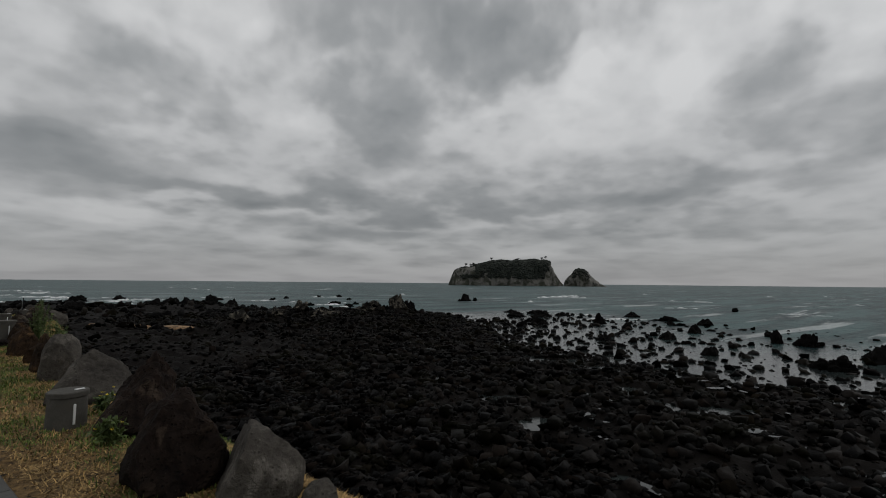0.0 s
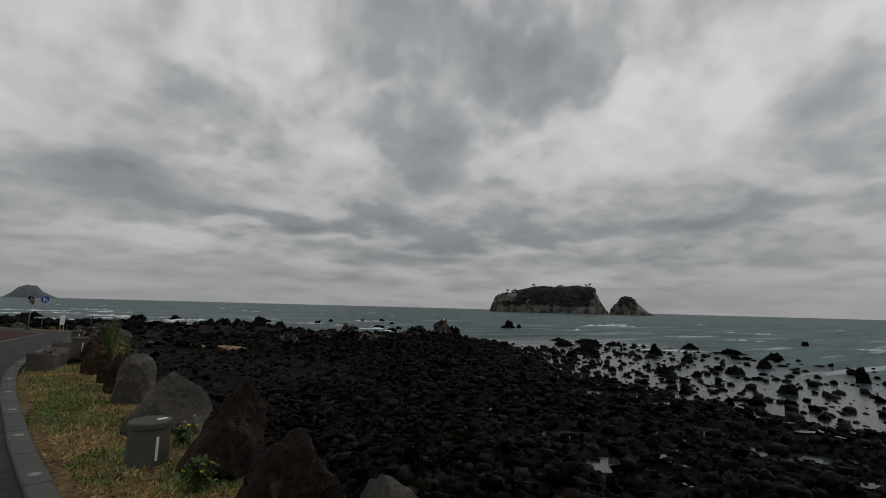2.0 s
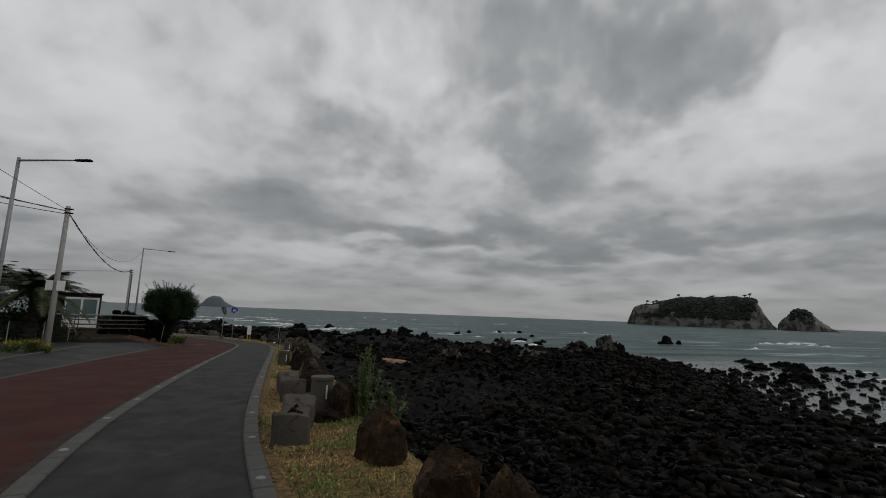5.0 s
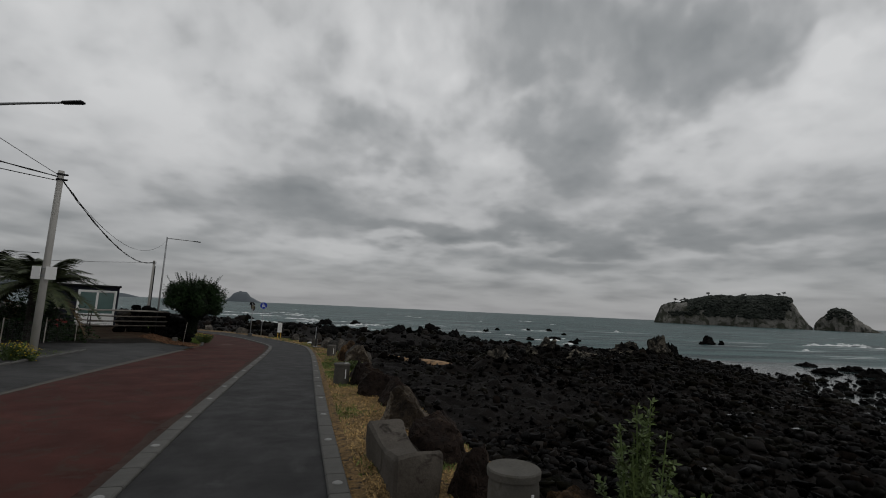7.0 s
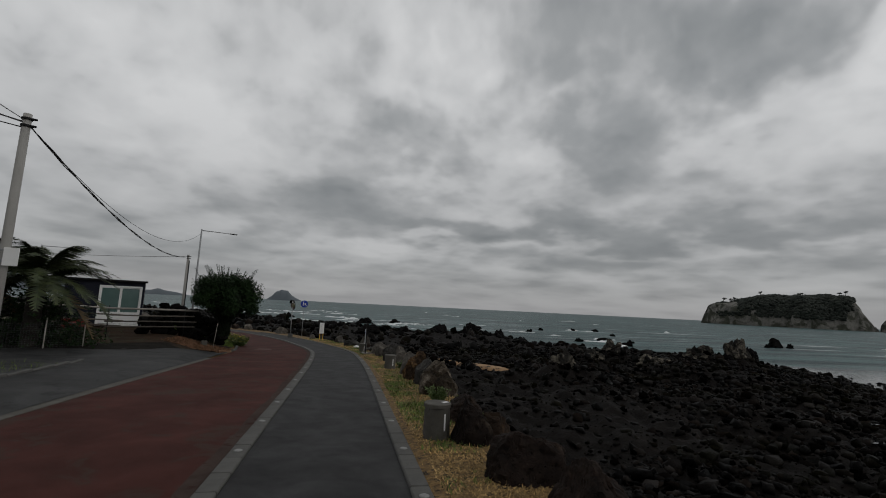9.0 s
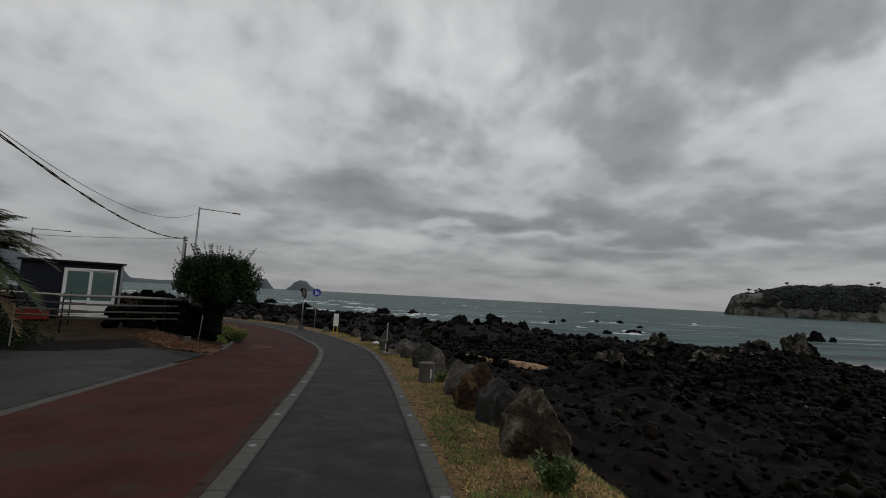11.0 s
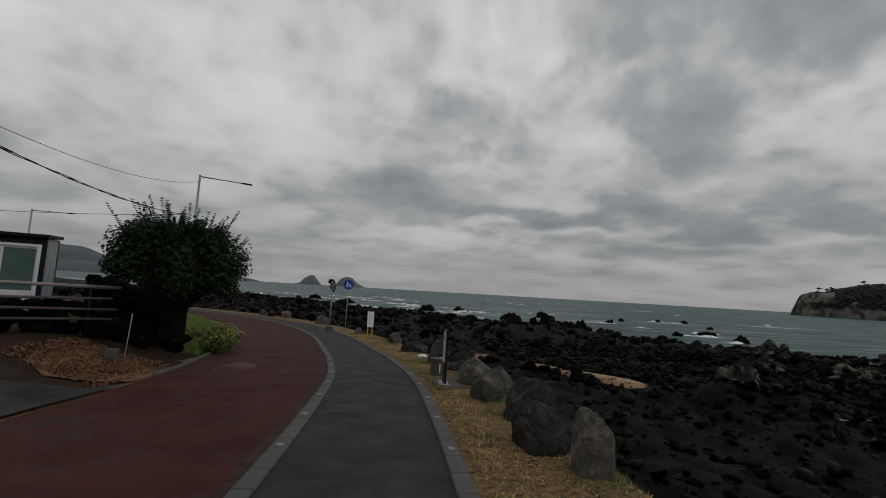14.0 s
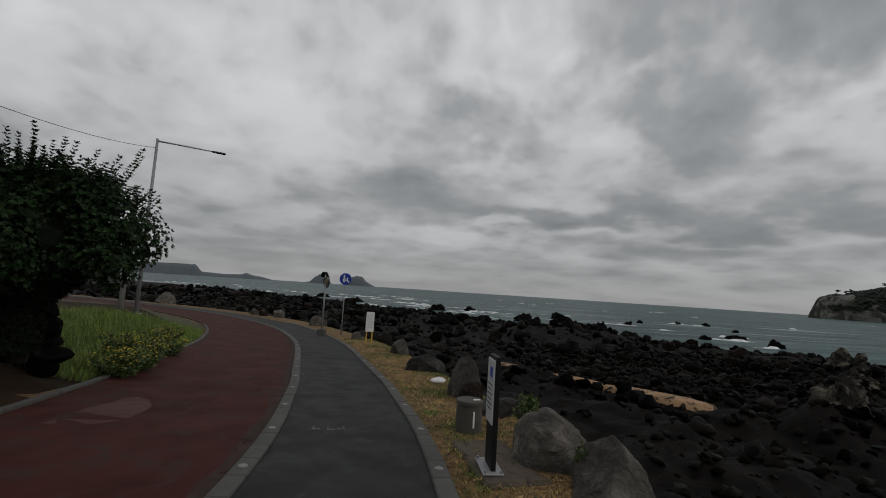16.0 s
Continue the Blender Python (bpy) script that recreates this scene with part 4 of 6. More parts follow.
def far_beach(rnd, n):
    p = np.c_[rnd.uniform(-90, 62, n), rnd.uniform(50, 260, n)]
    s, _, _ = beside(p)
    dw = inland(p)
    sand = off_sand(p)
    return p[(s > 3) & (dw > -8) & sand & (rnd.rand(n) < 1.2 * np.exp(-(p[:, 1] - 50) / 70))]


def shallows(rnd, n):
    p = np.c_[rnd.uniform(28, 85, n), rnd.uniform(-12, 62, n)]
    dw = inland(p)
    return p[(dw < 3) & (rnd.rand(n) < np.exp(-np.clip(-dw, 0, None) / 17))]


BLACK = "loose black lava stones strewn thickly over the beach"
rock_field("beach_stones", 19000, 1, near_beach, lambda r, p: 0.03 + 0.19 * r.rand(len(p)) ** 3.6, SLAB_ROCKS, BLACK, sink=0.26, flat=0.5)
rock_field("beach_stones", 38000, 2, mid_beach, lambda r, p: 0.045 + 0.24 * r.rand(len(p)) ** 4.0, CHIPS, BLACK, sink=0.26, flat=0.66)
rock_field("beach_stones", 5200, 3, far_beach, lambda r, p: (0.12 + 0.5 * r.rand(len(p)) ** 3.5) * np.clip(p[:, 1] / 75, 0.7, 2.2), FINE_ROCKS, "jagged black lava rocks on the far beach", flat=0.85)
rock_field("shallow_water_stones", 3600, 4, shallows, lambda r, p: 0.07 + 0.42 * r.rand(len(p)) ** 4.5, FINE_ROCKS, "black stones standing in the calm shallows", sink=0.28, flat=0.62, floor=SEA - 0.06)


def tide_pools(count, seed):
    """Small puddles left by the tide between the stones."""
    rnd = np.random.RandomState(seed)
    plan = np.c_[rnd.uniform(15, 44, 9 * count), rnd.uniform(4, 58, 9 * count)]
    keep = (ripple(plan, 7.0, 77) > 0.3) & (inland(plan) > 1.5) & (beside(plan)[0] > 9)
    plan = plan[keep][:count]
    z = height(plan) + 0.10
    bm = bmesh.new()
    for (x, y), h in zip(plan, z):
        r, yaw = 0.07 + 0.30 * rnd.rand() ** 2.5, rnd.uniform(0, 6.28)
        ring = []
        for i in range(14):
            a = i * 2 * math.pi / 14
            q = r * (1 + 0.5 * fractal((math.cos(a) + x, math.sin(a) + y, 0), 1.2, 3))
            ring.append(bm.verts.new((x + q * (1.5 * math.cos(a) * math.cos(yaw) - 0.7 * math.sin(a) * math.sin(yaw)), y + q * (1.5 * math.cos(a) * math.sin(yaw) + 0.7 * math.sin(a) * math.cos(yaw)), h)))
        bm.faces.new(ring)
    return tagged(part("tide_pools", bm, WATER), "small bright tide pools between the black stones", "water", kind="stuff")


tide_pools(200, 6)


def outcrop(x, y, w, d, h, seed, material, label):
    z = float(height([(x, y)])[0])
    return boulder(x, y, w, d, h, material, seed, sink=h * 0.9, label=label, z=z - 0.1, group="rock outcrops on the beach", name="rock_outcrop", level=4, yaw=seed * 37, jag=0.3)


PATCHY = "jagged rock outcrop patched with pale lichen on the beach"
for n, (x, y, w, h, pale) in enumerate(((16.4, 54.7, 2.3, 1.1, 1), (18.3, 55.6, 1.8, 0.6, 0), (21.9, 59.7, 2.1, 0.9, 1), (23.6, 61.2, 2.0, 0.8, 0), (27.8, 66.0, 2.9, 1.4, 1), (25.8, 64.2, 2.0, 0.9, 0), (28.2, 60.3, 2.8, 0.7, 1),
                                        (30.6, 61.2, 3.0, 0.7, 1), (33.6, 63.0, 2.6, 0.9, 0), (36.4, 65.2, 3.0, 1.2, 1), (39.4, 67.0, 2.9, 1.1, 1), (42.0, 66.2, 2.4, 1.0, 0), (43.9, 66.6, 3.2, 2.3, 1), (45.4, 67.2, 2.6, 1.8, 1),
                                        (47.4, 68.4, 1.9, 1.5, 0), (48.9, 69.4, 1.7, 1.6, 0), (51.5, 70.6, 2.4, 0.8, 0))):
    outcrop(x, y, w, w * 0.85, h, 300 + n, ROCK_LICHEN if pale else ROCK_REEF, PATCHY if pale else "jagged dark lava outcrop on the beach")

for n, (x, y, w, h) in enumerate(((13.5, 93, 4.5, 1.3), (18.5, 95, 4.0, 1.5), (23, 98, 4.5, 1.2), (29, 101, 5.0, 1.1), (8, 96, 4.0, 1.2), (3, 101, 4.5, 1.4), (-3, 108, 5.0, 1.2), (36, 92, 4.5, 1.0), (43, 86, 4.0, 1.1))):
    outcrop(x, y, w, w, h, 330 + n, ROCK_REEF, "jagged dark lava outcrop on the beach")


def sea_rock(x, y, w, h, seed, d=None):
    return boulder(x, y, w, d or w * 0.8, h, ROCK_REEF, seed, yaw=seed * 23, sink=h * 0.9, label="black lava rock rising out of the sea", z=SEA, group="rocks in the sea", name="sea_rock", level=4, jag=0.35)


for n, (x, y, w, h) in enumerate(((112, 124, 4.6, 2.6), (115, 123, 2.6, 1.4), (107, 122, 2.0, 1.0), (73.5, 60.5, 4.2, 1.3), (70.5, 64, 4.5, 0.9), (69.1, 45.2, 2.5, 1.8), (66.7, 29.8, 2.4, 1.3), (126.8, 44.8, 2.0, 1.0),
                                  (63.2, 19.8, 1.8, 1.6), (63.5, 17.2, 3.4, 1.5), (55.5, 10.6, 3.9, 1.6), (47.8, 12.0, 3.3, 1.2), (84.4, 41.6, 5.5, 1.0), (80.8, 33.7, 3.0, 1.1), (64.8, 38.2, 1.7, 0.9),
                                  (57.1, 29.1, 2.6, 1.0), (34, 145, 5.5, 2.2), (33, 121, 4.6, 2.2), (24, 143, 6.0, 2.0))):
    sea_rock(x, y, w, h, 400 + n)
for n, (x, y, w, h) in enumerate(((60, 50, 3.2, 1.1), (64, 54, 2.6, 1.0), (88, 50, 4.0, 1.2), (76, 37, 2.2, 0.9), (70, 22, 2.0, 0.8), (58, 4, 3.5, 1.3), (66, 9, 2.6, 1.0), (50, 33, 2.2, 0.9), (48, 21, 2.0, 0.8),
                                  (5, 172, 6.0, 2.0), (16, 182, 5.0, 1.6), (-22, 200, 7.0, 2.0), (40, 170, 4.0, 1.2), (56, 158, 3.0, 1.1), (90, 178, 3.0, 1.1), (-40, 232, 7.0, 1.8), (66, 120, 2.6, 0.9), (80, 150, 2.5, 0.9), (39.6, 166.5, 7.0, 2.0), (65.4, 171, 3.0, 1.0), (82.7, 181, 2.6, 0.9), (77.5, 72, 4.0, 0.8), (79, 66, 4.5, 0.9), (80, 60, 4.0, 0.8), (56.1, 58.4, 1.6, 0.5), (54, 55, 1.4, 0.5), (54.1, 51.6, 2.2, 0.7), (57.1, 50.9, 1.8, 0.7),
                                  (52.4, 119.8, 3.0, 0.9), (62.3, 124.8, 4.5, 0.9), (36.2, 114.8, 3.0, 1.0), (58.7, 110.5, 2.6, 0.9))):
    sea_rock(x, y, w, h, 430 + n)


def sand_patch(x, y, w, d, yaw, seed):
    """A low drift of sand among the stones, with an uneven edge."""
    bm = bmesh.new()
    rings, sides = 7, 40
    grid = []
    for r in range(rings + 1):
        row = []
        for i in range(sides):
            a = 2 * math.pi * i / sides
            edge = 1 + 0.35 * fractal((math.cos(a) * 1.5, math.sin(a) * 1.5, seed), 1.0, 4)
            px, py = w / 2 * r / rings * edge * math.cos(a), d / 2 * r / rings * edge * math.sin(a)
            c, s_ = math.cos(radians(yaw)), math.sin(radians(yaw))
            row.append((x + c * px - s_ * py, y + s_ * px + c * py, r / rings))
        grid.append(row)
    flat = np.array([p for row in grid for p in row])
    z = height(flat[:, :2])
    base = np.median(z) + 0.07
    verts = [bm.verts.new((p[0], p[1], base + 0.14 * (1 - p[2] ** 2) - 0.3 * (p[2] > 0.99))) for p in flat]
    for r in range(rings):
        for i in range(sides):
            j = (i + 1) % sides
            bm.faces.new((verts[r * sides + i], verts[(r + 1) * sides + i], verts[(r + 1) * sides + j], verts[r * sides + j]))
    bmesh.ops.remove_doubles(bm, verts=bm.verts[:], dist=0.001)
    bmesh.ops.recalc_face_normals(bm, faces=bm.faces[:])
    ob = part("sand_drift", bm, SAND, smooth=True)
    return tagged(ob, "drift of orange-yellow sand among black stones", "sand", "sand drifts", "structure")


sand_patch(11.0, 58.5, 5.6, 1.5, -47, 1)
sand_patch(8.0, 61.8, 3.2, 0.8, -46, 2)
sand_patch(5.0, 63.9, 2.4, 0.9, -48, 3)

# ---------------------------------------------------------------- surf
FOAM = surface("white_sea_foam", (0.55, 0.57, 0.57), (0.80, 0.81, 0.81), 0.8, 0.15, 0.9, 0.3, spots=(0.30, 0.34, 0.34), spot_size=1.2, spot_cover=0.25)


def breaker(x, y, length, yaw, seed, wide=2.2):
    """A line of broken white water, ragged at both edges and raised along its crest."""
    bm = bmesh.new()
    n = max(12, int(length * 1.6))
    rows = []
    for k in range(n + 1):
        t = k / n
        taper = max(0.02, math.sin(math.pi * t)) ** 0.5
        w = wide * taper * max(0.04, 0.35 + 1.1 * fractal((t * length * 0.35, seed, 0), 1.0, 4))
        mid = 1.2 * fractal((t * length * 0.08, seed + 9, 0), 1.0, 3)
        crest = 0.45 * min(1.0, w) * (0.7 + fractal((t * length * 0.4, seed + 4, 0), 1.0, 3))
        rows.append([bm.verts.new(((t - 0.5) * length, mid + d * w, z)) for d, z in ((-0.55, -0.02), (-0.2, max(0.012, crest)), (0.15, max(0.010, crest * 0.7)), (0.6, -0.02))])
    for a, c in zip(rows, rows[1:]):
        for i in range(3):
            bm.faces.new((a[i], c[i], c[i + 1], a[i + 1]))
    ob = part("breaking_wave", bm, FOAM, smooth=True)
    ob.matrix_world = pose(x, y, SEA, 0, 0, yaw)
    return tagged(ob, "line of white surf breaking on the grey sea", "wave", "breaking waves")


SURF = ((22, 181, 16, -30), (182, 134, 22, -36), (-3, 216, 14, -25), (85, 58, 10, -37), (79, 49, 13, -33), (189, 81, 17, -31), (85, 180, 11, -26), (19, 174, 17, -25), (193, 140, 15, -16), (58, 121, 8, -16), (13, 166, 12, -14),
        (-4, 168, 11, -12), (8, 205, 20, -5), (-27, 279, 14, -5), (-32, 190, 11, -5), (-2, 273, 14, -5), (-38, 293, 14, -3), (-17, 246, 10, -3), (0, 191, 9, -3), (-40, 240, 12, -3), (-150, 340, 24, 10), (-71, 255, 14, 0), (47, 193, 11, -3), (-8, 285, 11, -3), (-65, 285, 22, -31), (-31, 238, 24, -57), (-14, 180, 22, -60), (-15, 326, 23, -33), (19.5, 181.5, 11, 11), (5.6, 176, 13, -28),
        (17.3, 149, 8, -63), (56, 140.5, 5.5, -24), (55.5, 108.2, 4.6, 2), (50, 87.3, 7, -3), (65.4, 130.2, 6.5, 2), (188, 140, 58, 15), (129, 108.8, 4, 30))
for n, (x, y, length, yaw) in enumerate(SURF):
    breaker(x, y, length, yaw, n * 3.7, 0.6 + 0.0075 * math.hypot(x, y))
rnd_w = random.Random(8)
for n in range(34):
    deg, far_ = rnd_w.uniform(-30, 80), rnd_w.uniform(130, 520)
    x, y = far_ * math.sin(radians(deg)), far_ * math.cos(radians(deg))
    if inland(np.array([(x, y)]))[0] < -25:
        breaker(x, y, rnd_w.uniform(4, 11), -deg + rnd_w.uniform(-15, 15), 200 + n * 2.3, 0.5 + 0.004 * far_)

# ---------------------------------------------------------------- kerbs


def kerb_run(name, left, right, lift, lo, hi, length, label, studs=False, material=CONCRETE):
    """A row of kerb stones along the road line; every third carries a pale round stud."""
    run = thing(name, Matrix(), label, "kerb", kind="structure")
    fine = spline(KERB, 0.02)
    ahead = np.gradient(fine, axis=0)
    ahead /= np.linalg.norm(ahead, axis=1)[:, None]
    level = np.interp(fine[:, 1], LINE[:, 1], LEVEL)
    hop = int(round(length / 0.02))
    mid_off, wide = (left + right) / 2, abs(left - right)
    picks = [n for n in range(0, len(fine) - hop, hop) if lo <= fine[n, 1] <= hi]
    stone = box(wide, 1.0, 0.2, bevel=0.012)
    mesh = bpy.data.meshes.new("kerb_stone")
    stone.to_mesh(mesh)
    stone.free()
    mesh.materials.append(material)
    stud_mesh = bpy.data.meshes.new("stud")
    dome = lathe([(0.045, -0.01), (0.045, 0.004), (0.036, 0.010), (0.015, 0.013)], 14)
    dome.to_mesh(stud_mesh)
    dome.free()
    stud_mesh.materials.append(STUD_WHITE)
    rnd = random.Random(len(name) + int(10 * left))
    for k, n in enumerate(picks):
        m = n + hop // 2
        side = np.array([ahead[m, 1], -ahead[m, 0]])
        p = fine[m] - side * mid_off
        gap = (np.linalg.norm((fine[n + hop] - np.array([ahead[n + hop, 1], -ahead[n + hop, 0]]) * mid_off) - (fine[n] - np.array([ahead[n, 1], -ahead[n, 0]]) * mid_off)))
        yaw = math.degrees(math.atan2(-ahead[m, 0], ahead[m, 1]))
        tilt = math.degrees(math.atan2(level[n + hop] - level[n], gap))
        ob = new("kerb_stone", mesh)
        ob.parent = run
        ob.matrix_world = pose(p[0], p[1], level[m] + lift - 0.1 + rnd.uniform(-0.003, 0.003), tilt, rnd.uniform(-0.4, 0.4), yaw + rnd.uniform(-0.3, 0.3)) @ Matrix.Diagonal((1, gap - 0.010, 1, 1))
        if studs and k % 3 == 0:
            st = new("stud", stud_mesh)
            st.parent = run
            st.matrix_world = pose(p[0], p[1], level[m] + lift + 0.0, tilt, 0, yaw)
    return run


# ---------------------------------------------------------------- bollards


def bollard():
    ob = thing("concrete_bollard", Matrix(), "squat round concrete bollard with a capped top in the grass verge", "bollard", "bollards along the verge")
    body = part("body", lathe([(0.172, -0.1), (0.172, 0.0), (0.166, 0.30), (0.160, 0.345), (0.160, 0.352)], 32), CONCRETE_DARK, ob, smooth=True)
    body.data.set_sharp_from_angle(angle=radians(40))
    cap = part("cap", lathe([(0.158, 0.356), (0.176, 0.358), (0.178, 0.398), (0.170, 0.408), (0.0, 0.412)][:-1] + [(0.05, 0.412)], 32), CONCRETE_DARK, ob, smooth=True)
    cap.data.set_sharp_from_angle(angle=radians(40))
    part("light_slot", box(0.022, 0.012, 0.20, (0, -0.169, 0.19), 0.003), WHITE, ob, "narrow white light slot")
    return ob


first = bollard()
spots = [(2.06, 9.85, -0.06, 20), (1.0, 18.42, 0.11, 20), (0.44, 26.13, -0.16, 25), (0.63, 34.66, -0.48, 25), (0.10, 42.98, -0.86, 15)]
row = [first] + [copy_thing(first, pose(x, y, z, 0, 0, yaw)) for x, y, z, yaw in spots[1:]]
first.matrix_world = pose(*spots[0][:3], 0, 0, spots[0][3])
for post in (row[0], row[2], row[4]):
    part("top_plate", box(0.085, 0.045, 0.006, (0.075, -0.06, 0.4145), 0.002), WHITE, post, "bright white reflector plate")

# ---------------------------------------------------------------- lamps, poles, wires


def street_lamp(x, y, z, top, ex, ey, label):
    ob = thing("street_lamp", pose(x, y, z), label, "street lamp", "street lamps")
    h = top - z
    arm = Vector((ex - x, ey - y, 0))
    part("pole", tube([(0, 0, -0.1), (0, 0, h * 0.5), (0, 0, h + 0.06)], [0.075, 0.062, 0.048], 12), STEEL, ob, smooth=True)
    part("base_plate", box(0.3, 0.3, 0.03, (0, 0, 0.015), 0.004), STEEL, ob)
    part("arm", tube([(0, 0, h - 0.03), arm * 0.4 + Vector((0, 0, h - 0.01)), arm * 0.82 + Vector((0, 0, h))], [0.034, 0.028, 0.024], 10), STEEL, ob, smooth=True)
    head = box(0.16, 0.55, 0.07, bevel=0.03)
    for v in head.verts:
        v.co.x *= 1.0 - 0.35 * (v.co.y < 0)
    bmesh.ops.transform(head, matrix=Matrix.Translation(arm * 0.9 + Vector((0, 0, h))) @ Matrix.Rotation(math.atan2(-arm.x, arm.y), 4, "Z"), verts=head.verts)
    part("lamp_head", head, DARK_STEEL, ob, "slim dark lamp head")
    return ob


street_lamp(-7.9, 28.3, -0.3, 5.83, -5.7, 27.4, "tall grey steel street lamp with one slim arm over the road")
street_lamp(-11.25, 54.97, float(height([(-11.25, 54.97)])[0]), 6.05, -9.2, 56.3, "tall grey steel street lamp with one slim arm beside the bend")
street_lamp(-26.5, 64.8, float(height([(-26.5, 64.8)])[0]), 5.0, -24.3, 65.6, "distant grey street lamp behind the shed")


def utility_pole(x, y, z, top, r0, r1, material, label):
    ob = thing("utility_pole", pose(x, y, z), label, "utility pole", "utility poles")
    h = top - z
    part("shaft", tube([(0, 0, -0.15), (0, 0, h / 2), (0, 0, h)], [r0, (r0 + r1) / 2, r1], 16), material, ob, smooth=True)
    for k, dz in enumerate((0.10, 0.24)):
        part("steel_band", lathe([(r1 + 0.006, h - dz - 0.025), (r1 + 0.022, h - dz - 0.02), (r1 + 0.022, h - dz + 0.02), (r1 + 0.006, h - dz + 0.025)], 16), DARK_STEEL, ob)
        part("insulator", tube([(r1, 0, h - dz), (r1 + 0.10, 0, h - dz)], [0.03, 0.022], 8), DARK_STEEL, ob)
    return ob


pole_a = utility_pole(-7.14, 30.1, -0.28, 4.80, 0.092, 0.07, POLE_CONCRETE, "pale concrete utility pole with wires and a white plate")
for side in (-1, 1):
    part("notice_plate", box(0.23, 0.02, 0.34, (side * 0.165, -0.09, 2.29), 0.005, turn=Matrix.Rotation(radians(side * 14), 4, "Z")), WHITE, pole_a, "blank white notice plate")
part("clamp", lathe([(0.080, 2.19), (0.094, 2.195), (0.094, 2.245), (0.080, 2.25)], 16), STEEL, pole_a)
part("clamp", lathe([(0.080, 2.40), (0.092, 2.405), (0.092, 2.43), (0.080, 2.435)], 16), STEEL, pole_a)
pole_b = utility_pole(-11.99, 55.22, float(height([(-11.99, 55.22)])[0]), 4.25, 0.10, 0.075, POLE_CONCRETE, "slim grey utility pole behind the shed")
part("cable_duct", tube([(0.11, 0, 1.2), (0.10, 0, 4.4)], 0.035, 8), DARK_STEEL, pole_b)


def wire(name, a, b, sag, r, label, strands=1):
    a, b = Vector(a), Vector(b)
    bm = bmesh.new()
    for s_ in range(strands):
        points = []
        for n in range(37):
            t = n / 36
            p = a.lerp(b, t) - Vector((0, 0, sag * 4 * t * (1 - t)))
            if strands > 1:
                turn = t * 60 + s_ * 2 * math.pi / strands
                p += Vector((0.5, 0, 0.9)) * (0.015 * math.sin(turn)) + Vector((0, 0, 0.012 * s_))
            points.append(p)
        tube(points, r, 5, bm)
    ob = part(name, bm, CABLE)
    return tagged(ob, label, "cable", "overhead cables")


TOP_A, TOP_B = (-7.14, 30.1, 4.62), (-11.99, 55.22, 4.12)
wire("overhead_cable", TOP_A, TOP_B, 0.80, 0.012, "thick twisted black overhead cable sagging between poles", 3)
wire("overhead_cable", TOP_A, (-21.0, 6.0, 6.2), 0.5, 0.014, "black overhead cable running to the roadside pole", 2)
wire("overhead_cable", (-7.14, 30.1, 4.52), (-25.0, 9.0, 5.6), 0.45, 0.012, "thin black overhead cable running to the roadside pole")
wire("overhead_cable", (-7.22, 30.1, 4.70), (-11.3, 54.97, 5.75), 1.3, 0.008, "thin grey overhead wire strung to the street lamp")
wire("overhead_cable", (-7.22, 30.1, 4.70), (-9.5, 8.0, 9.5), 0.6, 0.008, "thin grey overhead wire rising from the pole")
wire("overhead_cable", TOP_B, (-34.0, 57.0, 4.3), 0.4, 0.012, "thin black overhead cable behind the shed")

# ---------------------------------------------------------------- signs


def blue_sign():
    z = -1.55
    ob = thing("road_sign", pose(-4.24, 59.5, z, 0, 0, 8), "round blue sign with white walking figures on a grey post", "road sign")
    part("post", tube([(0, 0, -0.1), (0, 0, 2.98)], 0.028, 10), STEEL, ob, smooth=True)
    disc = part("disc", lathe([(0.278, -0.008), (0.285, -0.004), (0.285, 0.006), (0.278, 0.01)], 36), SIGN_BLUE, ob)
    disc.matrix_basis = pose(0, -0.04, 2.73, 90, 0, 0)
    marks = bmesh.new()
    for sx, sz, x, dz, lean in ((0.07, 0.07, -0.07, 0.145, 0), (0.06, 0.16, -0.07, 0.03, 12), (0.04, 0.14, -0.10, -0.09, -18), (0.04, 0.14, -0.03, -0.09, 20), (0.05, 0.05, 0.09, 0.05, 0), (0.05, 0.12, 0.09, -0.04, -10),
                                (0.16, 0.03, 0.10, -0.10, 20), (0.10, 0.025, 0.02, 0.01, -35), (0.03, 0.1, 0.16, -0.13, 25)):
        box(sx, 0.006, sz, (x, -0.056, 2.73 + dz), 0.002, marks, Matrix.Rotation(radians(lean), 4, "Y"))
    part("symbol", marks, WHITE, ob, "white walking figures")
    return ob


blue_sign()


